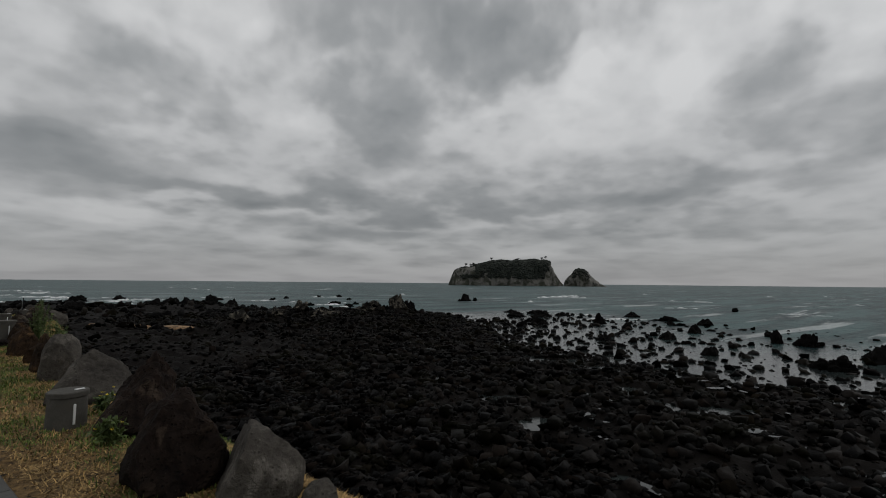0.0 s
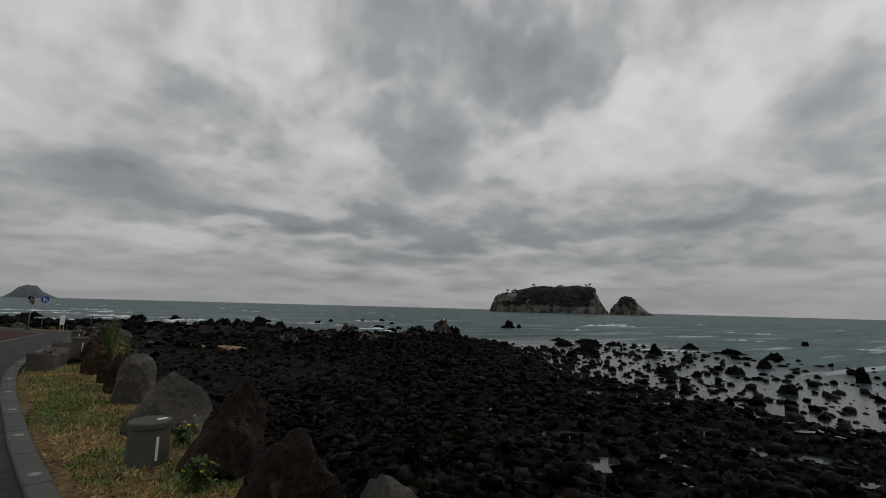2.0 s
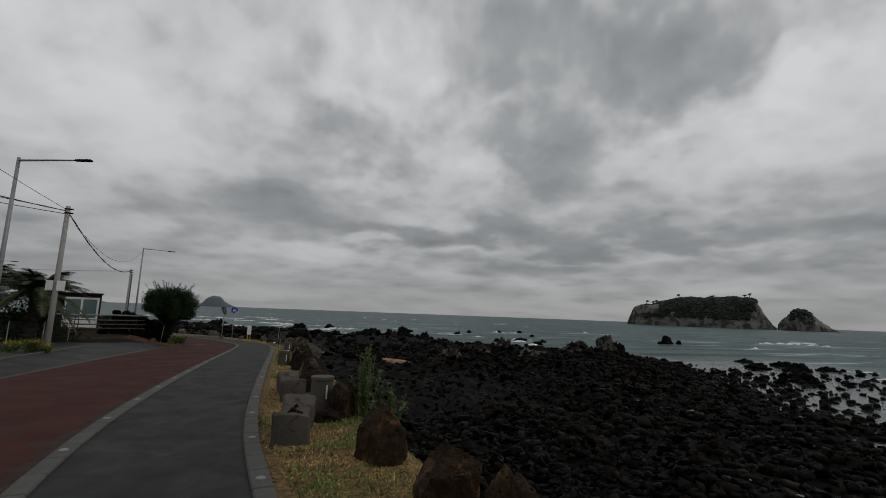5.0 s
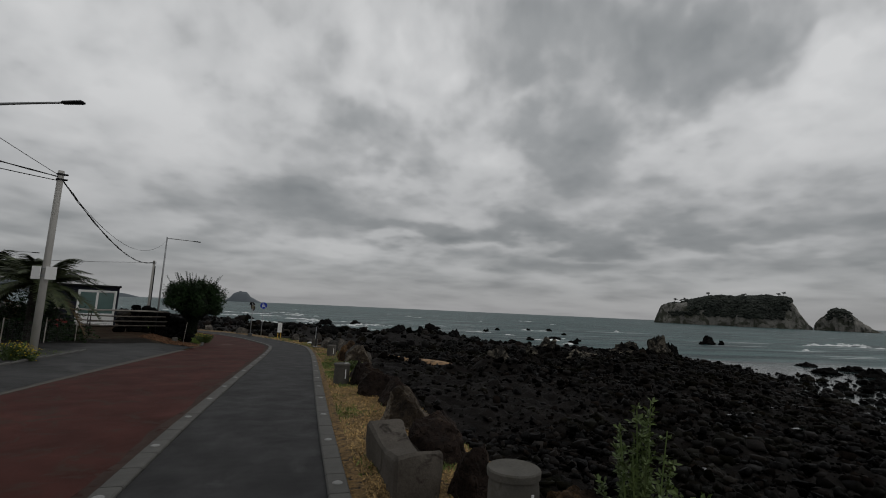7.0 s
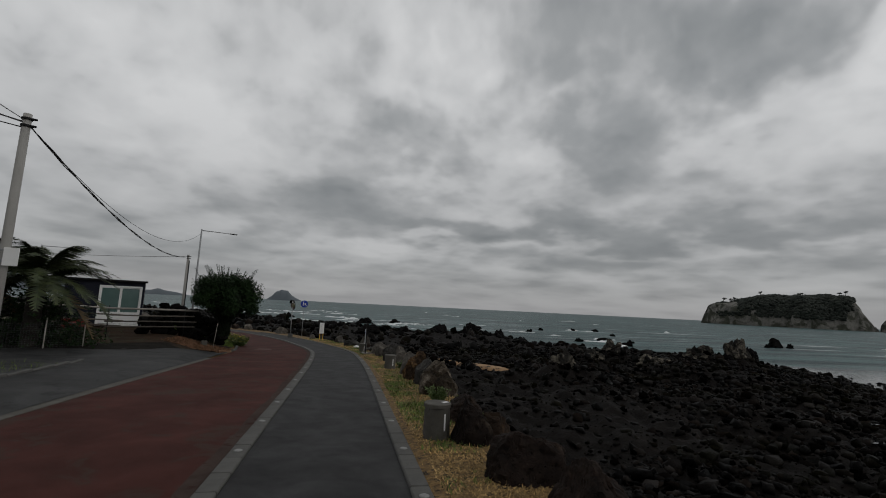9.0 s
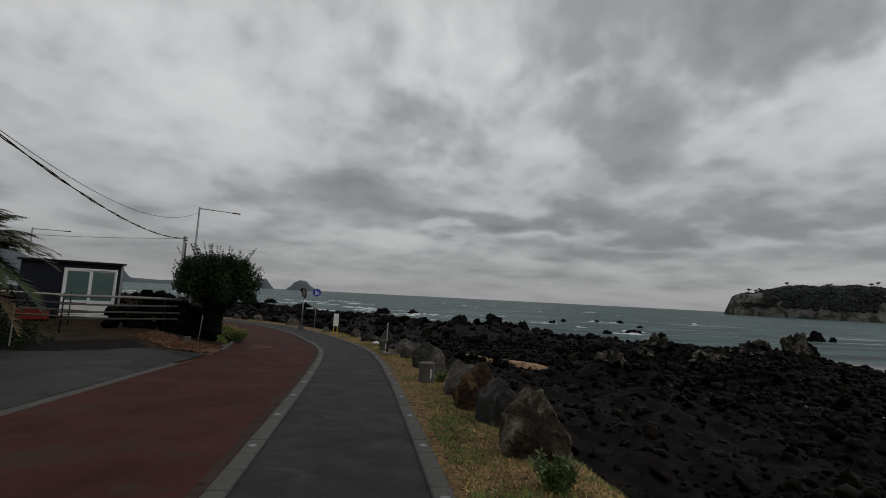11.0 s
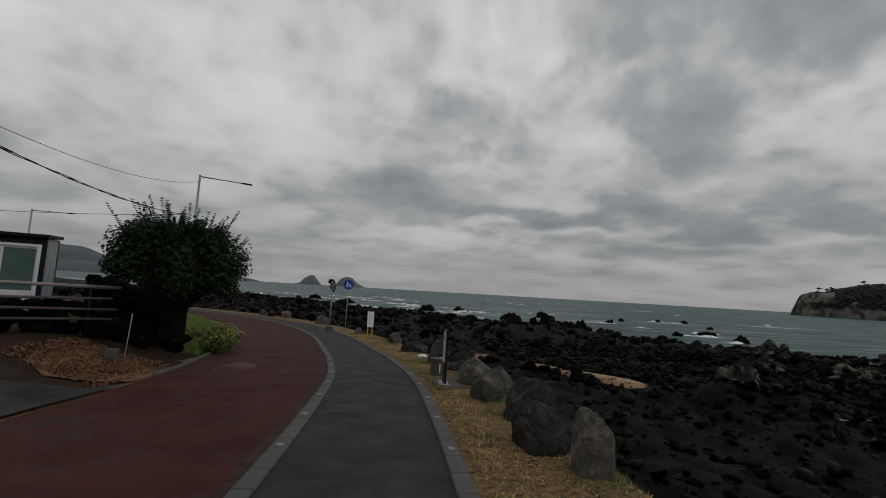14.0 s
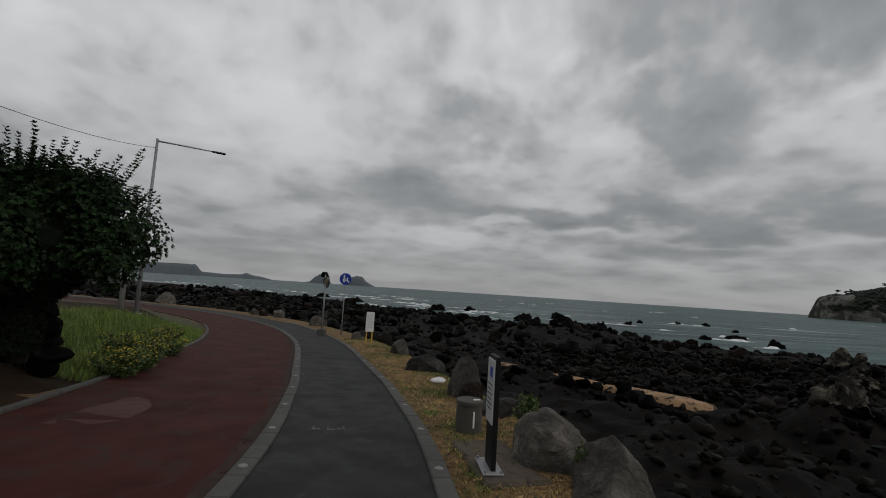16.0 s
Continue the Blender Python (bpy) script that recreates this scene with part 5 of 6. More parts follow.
def traffic_mirror():
    ob = thing("traffic_mirror", pose(-5.08, 59.0, -1.55), "round convex traffic mirror on a grey post with a concrete foot", "traffic mirror")
    part("foot", box(0.36, 0.36, 0.34, (0, 0, 0.14), 0.03), CONCRETE, ob)
    part("post", tube([(0, 0, 0.3), (0, 0, 2.85)], 0.04, 12), STEEL, ob, smooth=True)
    turn = pose(0.02, -0.06, 2.62, 97, 0, -58)
    rim = part("rim", lathe([(0.30, -0.05), (0.37, -0.03), (0.385, 0.0), (0.37, 0.012), (0.355, 0.004)], 36), DARK_STEEL, ob, "dark rim and back")
    rim.matrix_basis = turn
    dish = part("mirror_face", lathe([(0.36, 0.0), (0.30, 0.022), (0.20, 0.042), (0.10, 0.052), (0.02, 0.055)], 36), MIRROR, ob, "bright convex mirror", smooth=True)
    dish.matrix_basis = turn
    hood = bmesh.new()
    a0 = [radians(a) for a in range(-70, 71, 10)]
    ring = [[hood.verts.new((0.39 * math.sin(a), 0.39 * math.cos(a), d)) for a in a0] for d in (0.0, 0.13)]
    for n in range(len(a0) - 1):
        hood.faces.new((ring[0][n], ring[0][n + 1], ring[1][n + 1], ring[1][n]))
    bmesh.ops.solidify(hood, geom=hood.faces[:], thickness=0.006)
    cover = part("hood", hood, DARK_STEEL, ob)
    cover.matrix_basis = turn
    return ob


traffic_mirror()


def white_board():
    ob = thing("notice_board", pose(-2.5, 55.5, -1.42, 0, 0, 6), "small white upright notice board on two yellow legs", "notice board")
    part("panel", box(0.32, 0.03, 0.78, (0, 0, 0.92), 0.006), WHITE, ob)
    for dx in (-0.11, 0.11):
        part("leg", box(0.05, 0.05, 1.2, (dx, 0.045, 0.5), 0.006), YELLOW, ob, "yellow painted leg")
    lines = bmesh.new()
    for n in range(7):
        box(0.23 - 0.04 * (n % 3), 0.004, 0.02, (-0.01 * (n % 2), -0.0175, 1.18 - n * 0.08), 0.0, lines)
    part("print", lines, PANEL_GREY, ob)
    return ob


white_board()


def info_post():
    z = float(height([(0.13, 41.5)])[0])
    ob = thing("information_post", pose(0.13, 41.45, z + 0.055, 0, 0, 3), "black steel information post with a pale printed panel", "information post")
    part("base_plate", box(0.20, 0.44, 0.015, (0, 0, 0.0), 0.003), STEEL, ob, "bolted steel base plate")
    for dx in (-0.075, 0.075):
        for dy in (-0.19, 0.19):
            part("bolt", lathe([(0.014, 0.005), (0.014, 0.03), (0.008, 0.034)], 6), STEEL, ob).matrix_basis = pose(dx, dy, 0)
    part("post", box(0.045, 0.30, 1.05, (0.01, 0.0, 0.53), 0.004), DARK_STEEL, ob, "flat black steel post")
    part("panel", box(0.016, 0.27, 0.60, (-0.0225, 0.0, 0.72), 0.003), PANEL_GREY, ob, "pale printed panel")
    marks = bmesh.new()
    box(0.004, 0.10, 0.10, (-0.0325, -0.03, 0.90), 0.001, marks)
    part("picture", marks, SIGN_BLUE, ob, "blue printed square")
    lines = bmesh.new()
    for n in range(6):
        box(0.004, 0.21 - 0.05 * (n % 2), 0.008, (-0.0325, 0.0, 0.78 - 0.045 * n), 0.0, lines)
    part("print", lines, DARK_STEEL, ob)
    return ob


info_post()
pad = box(0.62, 1.35, 0.12, bevel=0.03)
bmesh.ops.subdivide_edges(pad, edges=pad.edges[:], cuts=5, use_grid_fill=True)
for v in pad.verts:
    v.co += Vector((0.05, 0.05, 0.012)) * fractal(v.co, 2.5, 3, 4.0)
pad = tagged(part("concrete_pad", pad, PAD_BROWN, smooth=True), "rough brownish concrete pad under the information post", "concrete pad", kind="structure")
pad.data.set_sharp_from_angle(angle=radians(40))
pad.matrix_world = pose(0.24, 41.75, float(height([(0.24, 41.75)])[0]) - 0.025, -2.5, 0, 10)

# ---------------------------------------------------------------- shed, fence, wall and yard


def make_shed():
    ob = thing("garden_shed", pose(-10.6, 45.28, -0.17, 0, 0, 20) @ pose(-1.5, 0.45, 0), "small navy box shed with a white sliding glass door", "shed")
    w, d, h = 3.2, 0.9, 2.1
    front = bmesh.new()
    box(1.29, 0.08, h, (-0.955, -d / 2, h / 2), 0.005, front)
    box(0.10, 0.08, h, (1.45, -d / 2, h / 2), 0.005, front)
    box(1.71, 0.08, 0.2, (0.545, -d / 2, h - 0.1), 0.005, front)
    part("front_wall", front, NAVY, ob, "navy painted front wall")
    part("back_wall", box(w - 0.1, 0.08, h, (-0.05, d / 2, h / 2), 0.005), NAVY, ob)
    part("side_wall", box(0.08, d - 0.09, h, (-w / 2 + 0.04, 0, h / 2), 0.005), NAVY, ob)
    for n in range(6):
        part("cladding_rib", box(0.05 + 0.02 * (n % 2), (d - 0.09) / 6 - 0.004, h, (w / 2 - 0.14, -d / 2 + 0.045 + (n + 0.5) * (d - 0.09) / 6, h / 2), 0.004), SILVER, ob, "silver ribbed side cladding")
    part("roof", box(w + 0.08, d + 0.26, 0.09, (-0.06, -0.06, h + 0.05), 0.01, turn=Matrix.Rotation(radians(1.5), 4, "X")), DARK_STEEL, ob, "thin dark overhanging roof")
    part("floor", box(w - 0.2, d - 0.1, 0.06, (-0.05, 0, 0.03), 0.0), WOOD_DARK, ob)
    x0, x1, top, y = -0.30, 1.40, 1.90, -d / 2 - 0.02
    frame_bm = bmesh.new()
    for at, size in ((((x0 + x1) / 2, y, top - 0.035), (x1 - x0, 0.11, 0.07)), (((x0 + x1) / 2, y, 0.045), (x1 - x0, 0.11, 0.07)), ((x0 + 0.035, y, top / 2), (0.07, 0.112, top - 0.06)), ((x1 - 0.035, y, top / 2), (0.07, 0.112, top - 0.06))):
        box(*size, at, 0.006, frame_bm)
    door = part("sliding_door", frame_bm, WHITE, ob, "white framed sliding glass door")
    half = (x1 - x0 - 0.12) / 2
    for n in range(2):
        cx, cy = x0 + 0.06 + half * (n + 0.5), y - 0.02 + 0.035 * n
        sash = bmesh.new()
        for at, size in (((cx - half / 2 + 0.025, cy, 0.95), (0.05, 0.035, 1.76)), ((cx + half / 2 - 0.025, cy, 0.95), (0.05, 0.035, 1.76)), ((cx, cy, 1.805), (half - 0.1, 0.034, 0.05)), ((cx, cy, 0.62), (half - 0.1, 0.034, 0.07))):
            box(*size, at, 0.004, sash)
        part("sash", sash, WHITE, door)
        part("door_panel", box(half - 0.1, 0.024, 0.48, (cx, cy, 0.345), 0.004), WHITE, door)
        part("glass_pane", box(half - 0.1, 0.012, 1.13, (cx, cy, 1.217)), PANE, door, "greenish window glass")
    return ob


make_shed()


def rail_fence(points, name, z0):
    ob = thing(name, Matrix(), "weathered wooden rail fence with four thin rails round the yard", "fence", "yard fences")
    rnd = random.Random(len(points))
    heights = (0.72, 0.46, 0.20, -0.02)
    for a, b in zip(points, points[1:]):
        a, b = Vector((*a, z0)), Vector((*b, z0))
        way = (b - a).normalized()
        for n, dz in enumerate(heights):
            bend = Vector((0, 0, rnd.uniform(-0.02, 0.02)))
            over = way * rnd.uniform(-0.05, 0.12)
            part("rail", tube([a - over * 0.3 + Vector((0, 0, dz + 0.17)), (a + b) / 2 + bend + Vector((0, 0, dz + 0.15)), b + over + Vector((0, 0, dz + 0.13))], [0.042, 0.04, 0.045] if n == 0 else 0.03, 8), WOOD_GREY if n == 0 else WOOD_DARK, ob,
                 "pale top rail" if n == 0 else "", smooth=True)
        count = max(1, int((b - a).length / 2.2))
        for n in range(count + 1):
            p = a.lerp(b, 0.02 + 0.84 * n / count)
            zz = float(height([(p.x, p.y)])[0])
            part("post", tube([(p.x, p.y + 0.05, zz - 0.1), (p.x, p.y + 0.05, z0 + 0.98)], 0.022, 8), DARK_STEEL, ob, smooth=True)
    return ob


rail_fence([(-10.3, 41.15), (-7.7, 43.65)], "rail_fence", -0.12)
rail_fence([(-14.6, 43.3), (-10.5, 43.0)], "rail_fence", -0.14)


def stone_wall(points, rise, name, label, seed):
    """A dry wall of dark lava stones, each a piece of its own."""
    ob = thing(name, Matrix(), label, "stone wall", kind="structure")
    rnd = random.Random(seed)
    meshes = []
    for n in range(6):
        verts, faces = rock_shape(500 + n, 2, 8, 0.1)
        me = bpy.data.meshes.new("wall_stone")
        me.from_pydata((verts * 0.5).tolist(), [], faces.tolist())
        me.materials.append(ROCK_REEF)
        meshes.append(me)
    for a, b in zip(points, points[1:]):
        a, b = Vector((*a, 0)), Vector((*b, 0))
        for row in range(rise):
            n = int((b - a).length / 0.26)
            for k in range(n):
                p = a.lerp(b, (k + 0.5 * (row % 2) + rnd.uniform(0.2, 0.8)) / n)
                z = float(height([(p.x, p.y)])[0])
                st = new("wall_stone", rnd.choice(meshes))
                st.parent = ob
                st.matrix_world = pose(p.x + rnd.uniform(-0.1, 0.1), p.y + rnd.uniform(-0.1, 0.1), z + 0.12 + row * 0.24, rnd.uniform(-15, 15), rnd.uniform(-15, 15), rnd.uniform(0, 360)) @ Matrix.Diagonal((rnd.uniform(0.4, 0.6), rnd.uniform(0.34, 0.5), rnd.uniform(0.28, 0.38), 1))
    return ob


stone_wall([(-10.3, 46.6), (-8.4, 46.0), (-6.9, 45.2)], 5, "stone_wall", "low dry wall of dark lava stones beside the shed", 3)
stone_wall([(-9.6, 42.5), (-7.9, 44.0)], 3, "stone_wall", "low dark stone wall close behind the rail fence", 5)
stone_wall([(-8.2, 43.9), (-7.2, 44.6)], 2, "stone_wall", "tumbled dark lava stones beneath the bush", 4)


def ragged(points, seed, amount=0.12):
    p = spline(list(points) + [points[0]], 0.25)
    return [(x + amount * fractal((x, y, seed), 1.5, 3), y + amount * fractal((y, x, seed + 2), 1.5, 3)) for x, y in p[:-1]]


def patch(name, outline, lift, material, label, category, res=0.4, kind="structure"):
    """A thin sheet laid over the ground inside an outline."""
    o = np.array(outline, float)
    bm = bmesh.new()
    vs = [bm.verts.new((*p, 0)) for p in o]
    bm.faces.new(vs)
    bmesh.ops.triangulate(bm, faces=bm.faces[:])
    for _ in range(6):
        long_edges = [e for e in bm.edges if e.calc_length() > res * 2]
        if not long_edges:
            break
        bmesh.ops.subdivide_edges(bm, edges=long_edges, cuts=1)
        bmesh.ops.triangulate(bm, faces=bm.faces[:])
    plan = np.array([v.co[:2] for v in bm.verts])
    for v, z in zip(bm.verts, height(plan)):
        v.co.z = z + lift
    bmesh.ops.recalc_face_normals(bm, faces=bm.faces[:])
    if bm.faces[0].normal.z < 0:
        bmesh.ops.reverse_faces(bm, faces=bm.faces[:])
    return tagged(part(name, bm, material, smooth=True), label, category, kind=kind)


patch("driveway", [(-5.22, 16), (-5.12, 22), (-5.24, 30), (-5.26, 36), (-5.30, 40.4), (-5.6, 39.7), (-6.3, 39.5), (-7.5, 39.2), (-9.0, 38.1), (-12, 36.9), (-15, 36.0), (-15, 33.2), (-9, 34.0), (-7.6, 34.4), (-7.0, 31), (-6.7, 26), (-7.0, 16)], 0.05, ASPHALT_OLD,
      "old patched grey asphalt driveway beside the road", "driveway")
patch("dirt_band", ragged([(-6.9, 39.3), (-7.2, 38.7), (-8.0, 37.7), (-11, 36.5), (-14.6, 35.6), (-14.6, 36.6), (-12, 37.7), (-9.2, 39.1), (-7.6, 40.1)], 3, 0.25), 0.056, DIRT, "band of dark dirt washed over the driveway's end", "dirt")
patch("leaf_litter", [(-5.45, 40.7), (-5.45, 41.3), (-5.7, 42.2), (-6.6, 42.9), (-7.6, 42.9), (-8.0, 42.2), (-7.5, 41.0), (-6.6, 40.2), (-5.8, 40.2)], 0.018, LITTER, "fallen orange-brown leaves on the bare ground by the bush", "leaf litter")


def lawn_edge():
    edge = thing("driveway_edging", Matrix(), "thin pale concrete edging of the driveway", "edging", kind="structure")
    line = [(-6.75, 26.0), (-6.9, 28.5), (-7.15, 31.5), (-7.55, 34.4)]
    pts = spline(line, 0.9)
    for a, b in zip(pts, pts[1:]):
        m, v = (a + b) / 2, b - a
        st = part("edging_stone", box(0.10, np.linalg.norm(v) - 0.01, 0.14, bevel=0.01), CONCRETE, edge)
        st.matrix_world = pose(m[0], m[1], float(height([m])[0]) + 0.02, 0, 0, math.degrees(math.atan2(-v[0], v[1])))


lawn_edge()

crate = thing("red_crate", pose(-12.75, 43.95, -0.24, 0, 0, 20), "red plastic crate standing beside the shed", "crate")
part("body", box(0.9, 0.5, 0.36, (0, 0, 0.18), 0.015), CRATE_RED, crate)
part("rim", box(0.94, 0.54, 0.05, (0, 0, 0.365), 0.01), CRATE_RED, crate)

bag = bmesh.new()
bmesh.ops.create_icosphere(bag, subdivisions=3, radius=1.0)
for v in bag.verts:
    v.co *= 1 + 0.35 * fractal(v.co, 1.6, 4, 2.0)
    v.co = Vector((v.co.x * 0.17, v.co.y * 0.13, max(v.co.z, -0.4) * 0.075))
bag = tagged(part("plastic_bag", bag, CLOTH_WHITE, smooth=True), "crumpled white plastic bag lying on the verge", "litter")
bag.matrix_world = pose(-0.12, 46.75, float(height([(-0.12, 46.75)])[0]) + 0.03, 0, 0, 20)

# ---------------------------------------------------------------- plants


def leaf_cloud(centres, ways, length, width, per, rnd, droop=0.3):
    """Rosettes of pointed leaves at the given places; triangles in arrays."""
    def unit(a):
        return a / (np.linalg.norm(a, axis=1)[:, None] + 1e-9)

    c = np.repeat(np.asarray(centres, float), per, axis=0)
    w = np.repeat(unit(np.asarray(ways, float)), per, axis=0)
    count = len(c)
    side = unit(np.cross(w, (0.3, 0.2, 0.9)))
    above = np.cross(side, w)
    a = np.tile(np.arange(per) * 2 * math.pi / per, count // per) + rnd.uniform(-0.4, 0.4, count)
    ring = np.cos(a)[:, None] * side + np.sin(a)[:, None] * above
    out = unit(w * rnd.uniform(0.3, 0.9, (count, 1)) + ring * rnd.uniform(0.6, 1.0, (count, 1)))
    across = unit(np.cross(out, w))
    l, h = length * rnd.uniform(0.7, 1.2, (count, 1)), width * rnd.uniform(0.8, 1.2, (count, 1)) / 2
    mid = c + out * l * 0.55
    tip = c + out * l - l * (0, 0, droop * 0.4)
    verts = np.stack([c, mid + across * h, tip, mid - across * h], 1).reshape(-1, 3)
    k = np.arange(count) * 4
    return verts, np.concatenate([np.stack([k, k + 1, k + 2], 1), np.stack([k, k + 2, k + 3], 1)])


def make_bush():
    bx, by, bz = -6.5, 44.1, -0.42
    ob = thing("bush", pose(bx, by, bz), "large dense dark green evergreen bush with upright shoots", "bush")
    rnd = np.random.RandomState(5)
    limbs = bmesh.new()
    for n in range(9):
        a = n * 0.7
        tip = Vector((math.cos(a) * 0.5, math.sin(a) * 0.5, 1.5 + 0.5 * math.sin(n * 2.3)))
        tube([(0.05 * math.cos(a), 0.05 * math.sin(a), -0.1), tip * 0.4 + Vector((0, 0, 0.15)), tip], [0.07, 0.045, 0.02], 7, limbs)
    part("trunk", limbs, BARK, ob, "several dark stems", smooth=True)
    # lumps that give the crown its uneven outline
    lumps = []
    for n in range(58):
        a, e = rnd.uniform(0, 6.28), rnd.uniform(-0.7, 1.25)
        r = 1.06 - 0.42 * rnd.rand()
        out_ = r * math.cos(e) * (1.0 if e > -0.1 else 0.82)
        lumps.append((np.array((1.46 * out_ * math.cos(a) - 0.12 * math.sin(e), 1.36 * out_ * math.sin(a), 1.80 + 0.94 * r * math.sin(e))), rnd.uniform(0.24, 0.50)))
    cs, ws = [], []
    for c, r in lumps:
        for _ in range(230):
            w = rnd.normal(size=3)
            w /= np.linalg.norm(w)
            cs.append(c + w * r * rnd.uniform(0.5, 1.12))
            ws.append(w + (0, 0, 0.5))
    for n in range(210):  # long thin shoots
        a, q = rnd.uniform(0, 6.28), rnd.uniform(0.2, 1.3)
        foot = np.array((q * math.cos(a) * 1.05, q * math.sin(a), 1.78 + 0.94 * math.sqrt(max(0.0, 1 - (q / 1.5) ** 2))))
        h = rnd.uniform(0.35, 0.85) if n % 5 == 0 else rnd.uniform(0.15, 0.42)
        lean = np.array((math.cos(a), math.sin(a), 0)) * 0.55 * q
        for k in range(int(h / 0.05)):
            cs.append(foot + (lean + (0, 0, 1)) * 0.05 * k)
            ws.append(np.array((rnd.normal() * 0.2, rnd.normal() * 0.2, 1.0)))
    v, f = leaf_cloud(cs, ws, 0.066, 0.032, 6, rnd)
    crown = joined_mesh("crown", v, f, LEAF)
    crown.parent = ob
    tagged(crown, "dense glossy dark leaves")
    # a solid heart painted dark as shade so that the sky does not show through
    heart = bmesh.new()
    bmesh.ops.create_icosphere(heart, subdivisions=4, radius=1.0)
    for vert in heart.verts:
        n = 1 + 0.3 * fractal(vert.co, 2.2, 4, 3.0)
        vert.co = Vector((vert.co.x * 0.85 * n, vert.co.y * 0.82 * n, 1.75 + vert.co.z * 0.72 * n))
    part("inner_foliage", heart, LEAF_SHADE, ob)
    # leaves low round the stems, the shadow there painted into their colour
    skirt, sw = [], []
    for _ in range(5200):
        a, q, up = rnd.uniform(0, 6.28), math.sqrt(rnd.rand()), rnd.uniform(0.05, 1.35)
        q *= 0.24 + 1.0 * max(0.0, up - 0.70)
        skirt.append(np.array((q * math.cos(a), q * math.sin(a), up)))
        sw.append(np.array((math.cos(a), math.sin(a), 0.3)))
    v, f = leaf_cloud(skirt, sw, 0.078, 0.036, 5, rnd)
    low = joined_mesh("lower_foliage", v, f, LEAF_SHADE)
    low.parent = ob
    return ob


make_bush()


def weed(x, y, h, spread, stems, seed, flowers=0, label="leafy green weed growing at the edge of the verge", z=None, material=None, leaf=0.07, name="weed"):
    rnd = np.random.RandomState(seed)
    z = float(height([(x, y)])[0]) if z is None else z
    ob = thing(name, pose(x, y, z), label, "weed", "weeds")
    stalks = bmesh.new()
    cs, ws, heads = [], [], []
    for _ in range(stems):
        a, q = rnd.uniform(0, 6.28), rnd.rand() * spread
        tip = np.array((math.cos(a) * q, math.sin(a) * q, h * rnd.uniform(0.55, 1.0)))
        foot = np.array((math.cos(a) * q * 0.3, math.sin(a) * q * 0.3, -0.03))
        tube([Vector(foot), Vector(foot * 0.4 + tip * 0.6), Vector(tip)], [0.008, 0.006, 0.003], 5, stalks)
        for k in range(max(4, int(h / 0.035))):
            t = 0.2 + 0.8 * rnd.rand()
            cs.append(foot * (1 - t) + tip * t + rnd.normal(size=3) * 0.012)
            ws.append(np.array((rnd.normal() * 0.5, rnd.normal() * 0.5, 0.8)))
        heads.append(tip)
    tagged(part("stem", stalks, material or LEAF_WEED, ob), kind="stuff")
    v, f = leaf_cloud(cs, ws, leaf, leaf * 0.42, 4, rnd)
    leaves = joined_mesh("foliage", v, f, material or LEAF_WEED)
    leaves.parent = ob
    tagged(leaves, kind="stuff")
    if flowers:
        c2 = [heads[int(rnd.randint(len(heads)))] + rnd.normal(size=3) * 0.04 for _ in range(flowers)]
        v, f = leaf_cloud(c2, [np.array((0.1, 0, 1.0))] * flowers, 0.028, 0.022, 5, rnd, 0.0)
        petals = joined_mesh("blossom", v, f, PETAL)
        petals.parent = ob
        tagged(petals, "small yellow flowers", kind="stuff")
    return ob


TALL = "tall leafy green shrub sprouting behind the boulders"
weed(1.58, 17.95, 1.15, 0.28, 19, 1, label=TALL, leaf=0.046, z=-0.1)
weed(1.9, 17.6, 0.7, 0.3, 14, 2, label=TALL, leaf=0.055, z=-0.15)
weed(2.35, 8.95, 0.26, 0.14, 10, 3, 3)
weed(2.40, 10.3, 0.2, 0.12, 8, 4, 6)
weed(1.0, 27.45, 0.22, 0.2, 16, 5)
weed(0.95, 28.6, 0.28, 0.25, 22, 6)
weed(0.95, 34.75, 0.24, 0.16, 12, 7)
weed(0.75, 42.6, 0.2, 0.16, 12, 8)
weed(0.95, 43.3, 0.45, 0.3, 22, 9, label="bushy green weed between the boulders")
weed(1.0, 41.25, 0.35, 0.2, 16, 10)
weed(0.2, 46.2, 0.22, 0.2, 14, 11)
weed(0.95, 26.6, 0.14, 0.1, 8, 12)
YELLOWISH = "clump of yellow-flowered green weeds by the utility pole"
weed(-7.3, 29.55, 0.45, 0.38, 34, 13, 150, label=YELLOWISH)
weed(-7.8, 29.3, 0.4, 0.36, 30, 14, 120, label=YELLOWISH)
weed(-6.95, 29.6, 0.3, 0.25, 20, 15, 70, label=YELLOWISH)
for n, (x, y) in enumerate(((-6.2, 46.6), (-6.7, 47.8), (-7.0, 49.2), (-7.9, 50.6), (-8.6, 52.3), (-6.1, 45.9), (-7.6, 48.4))):
    weed(x, y, 0.50, 0.55, 46, 20 + n, 90, label="lush green bank weeds with yellow flowers by the bend")


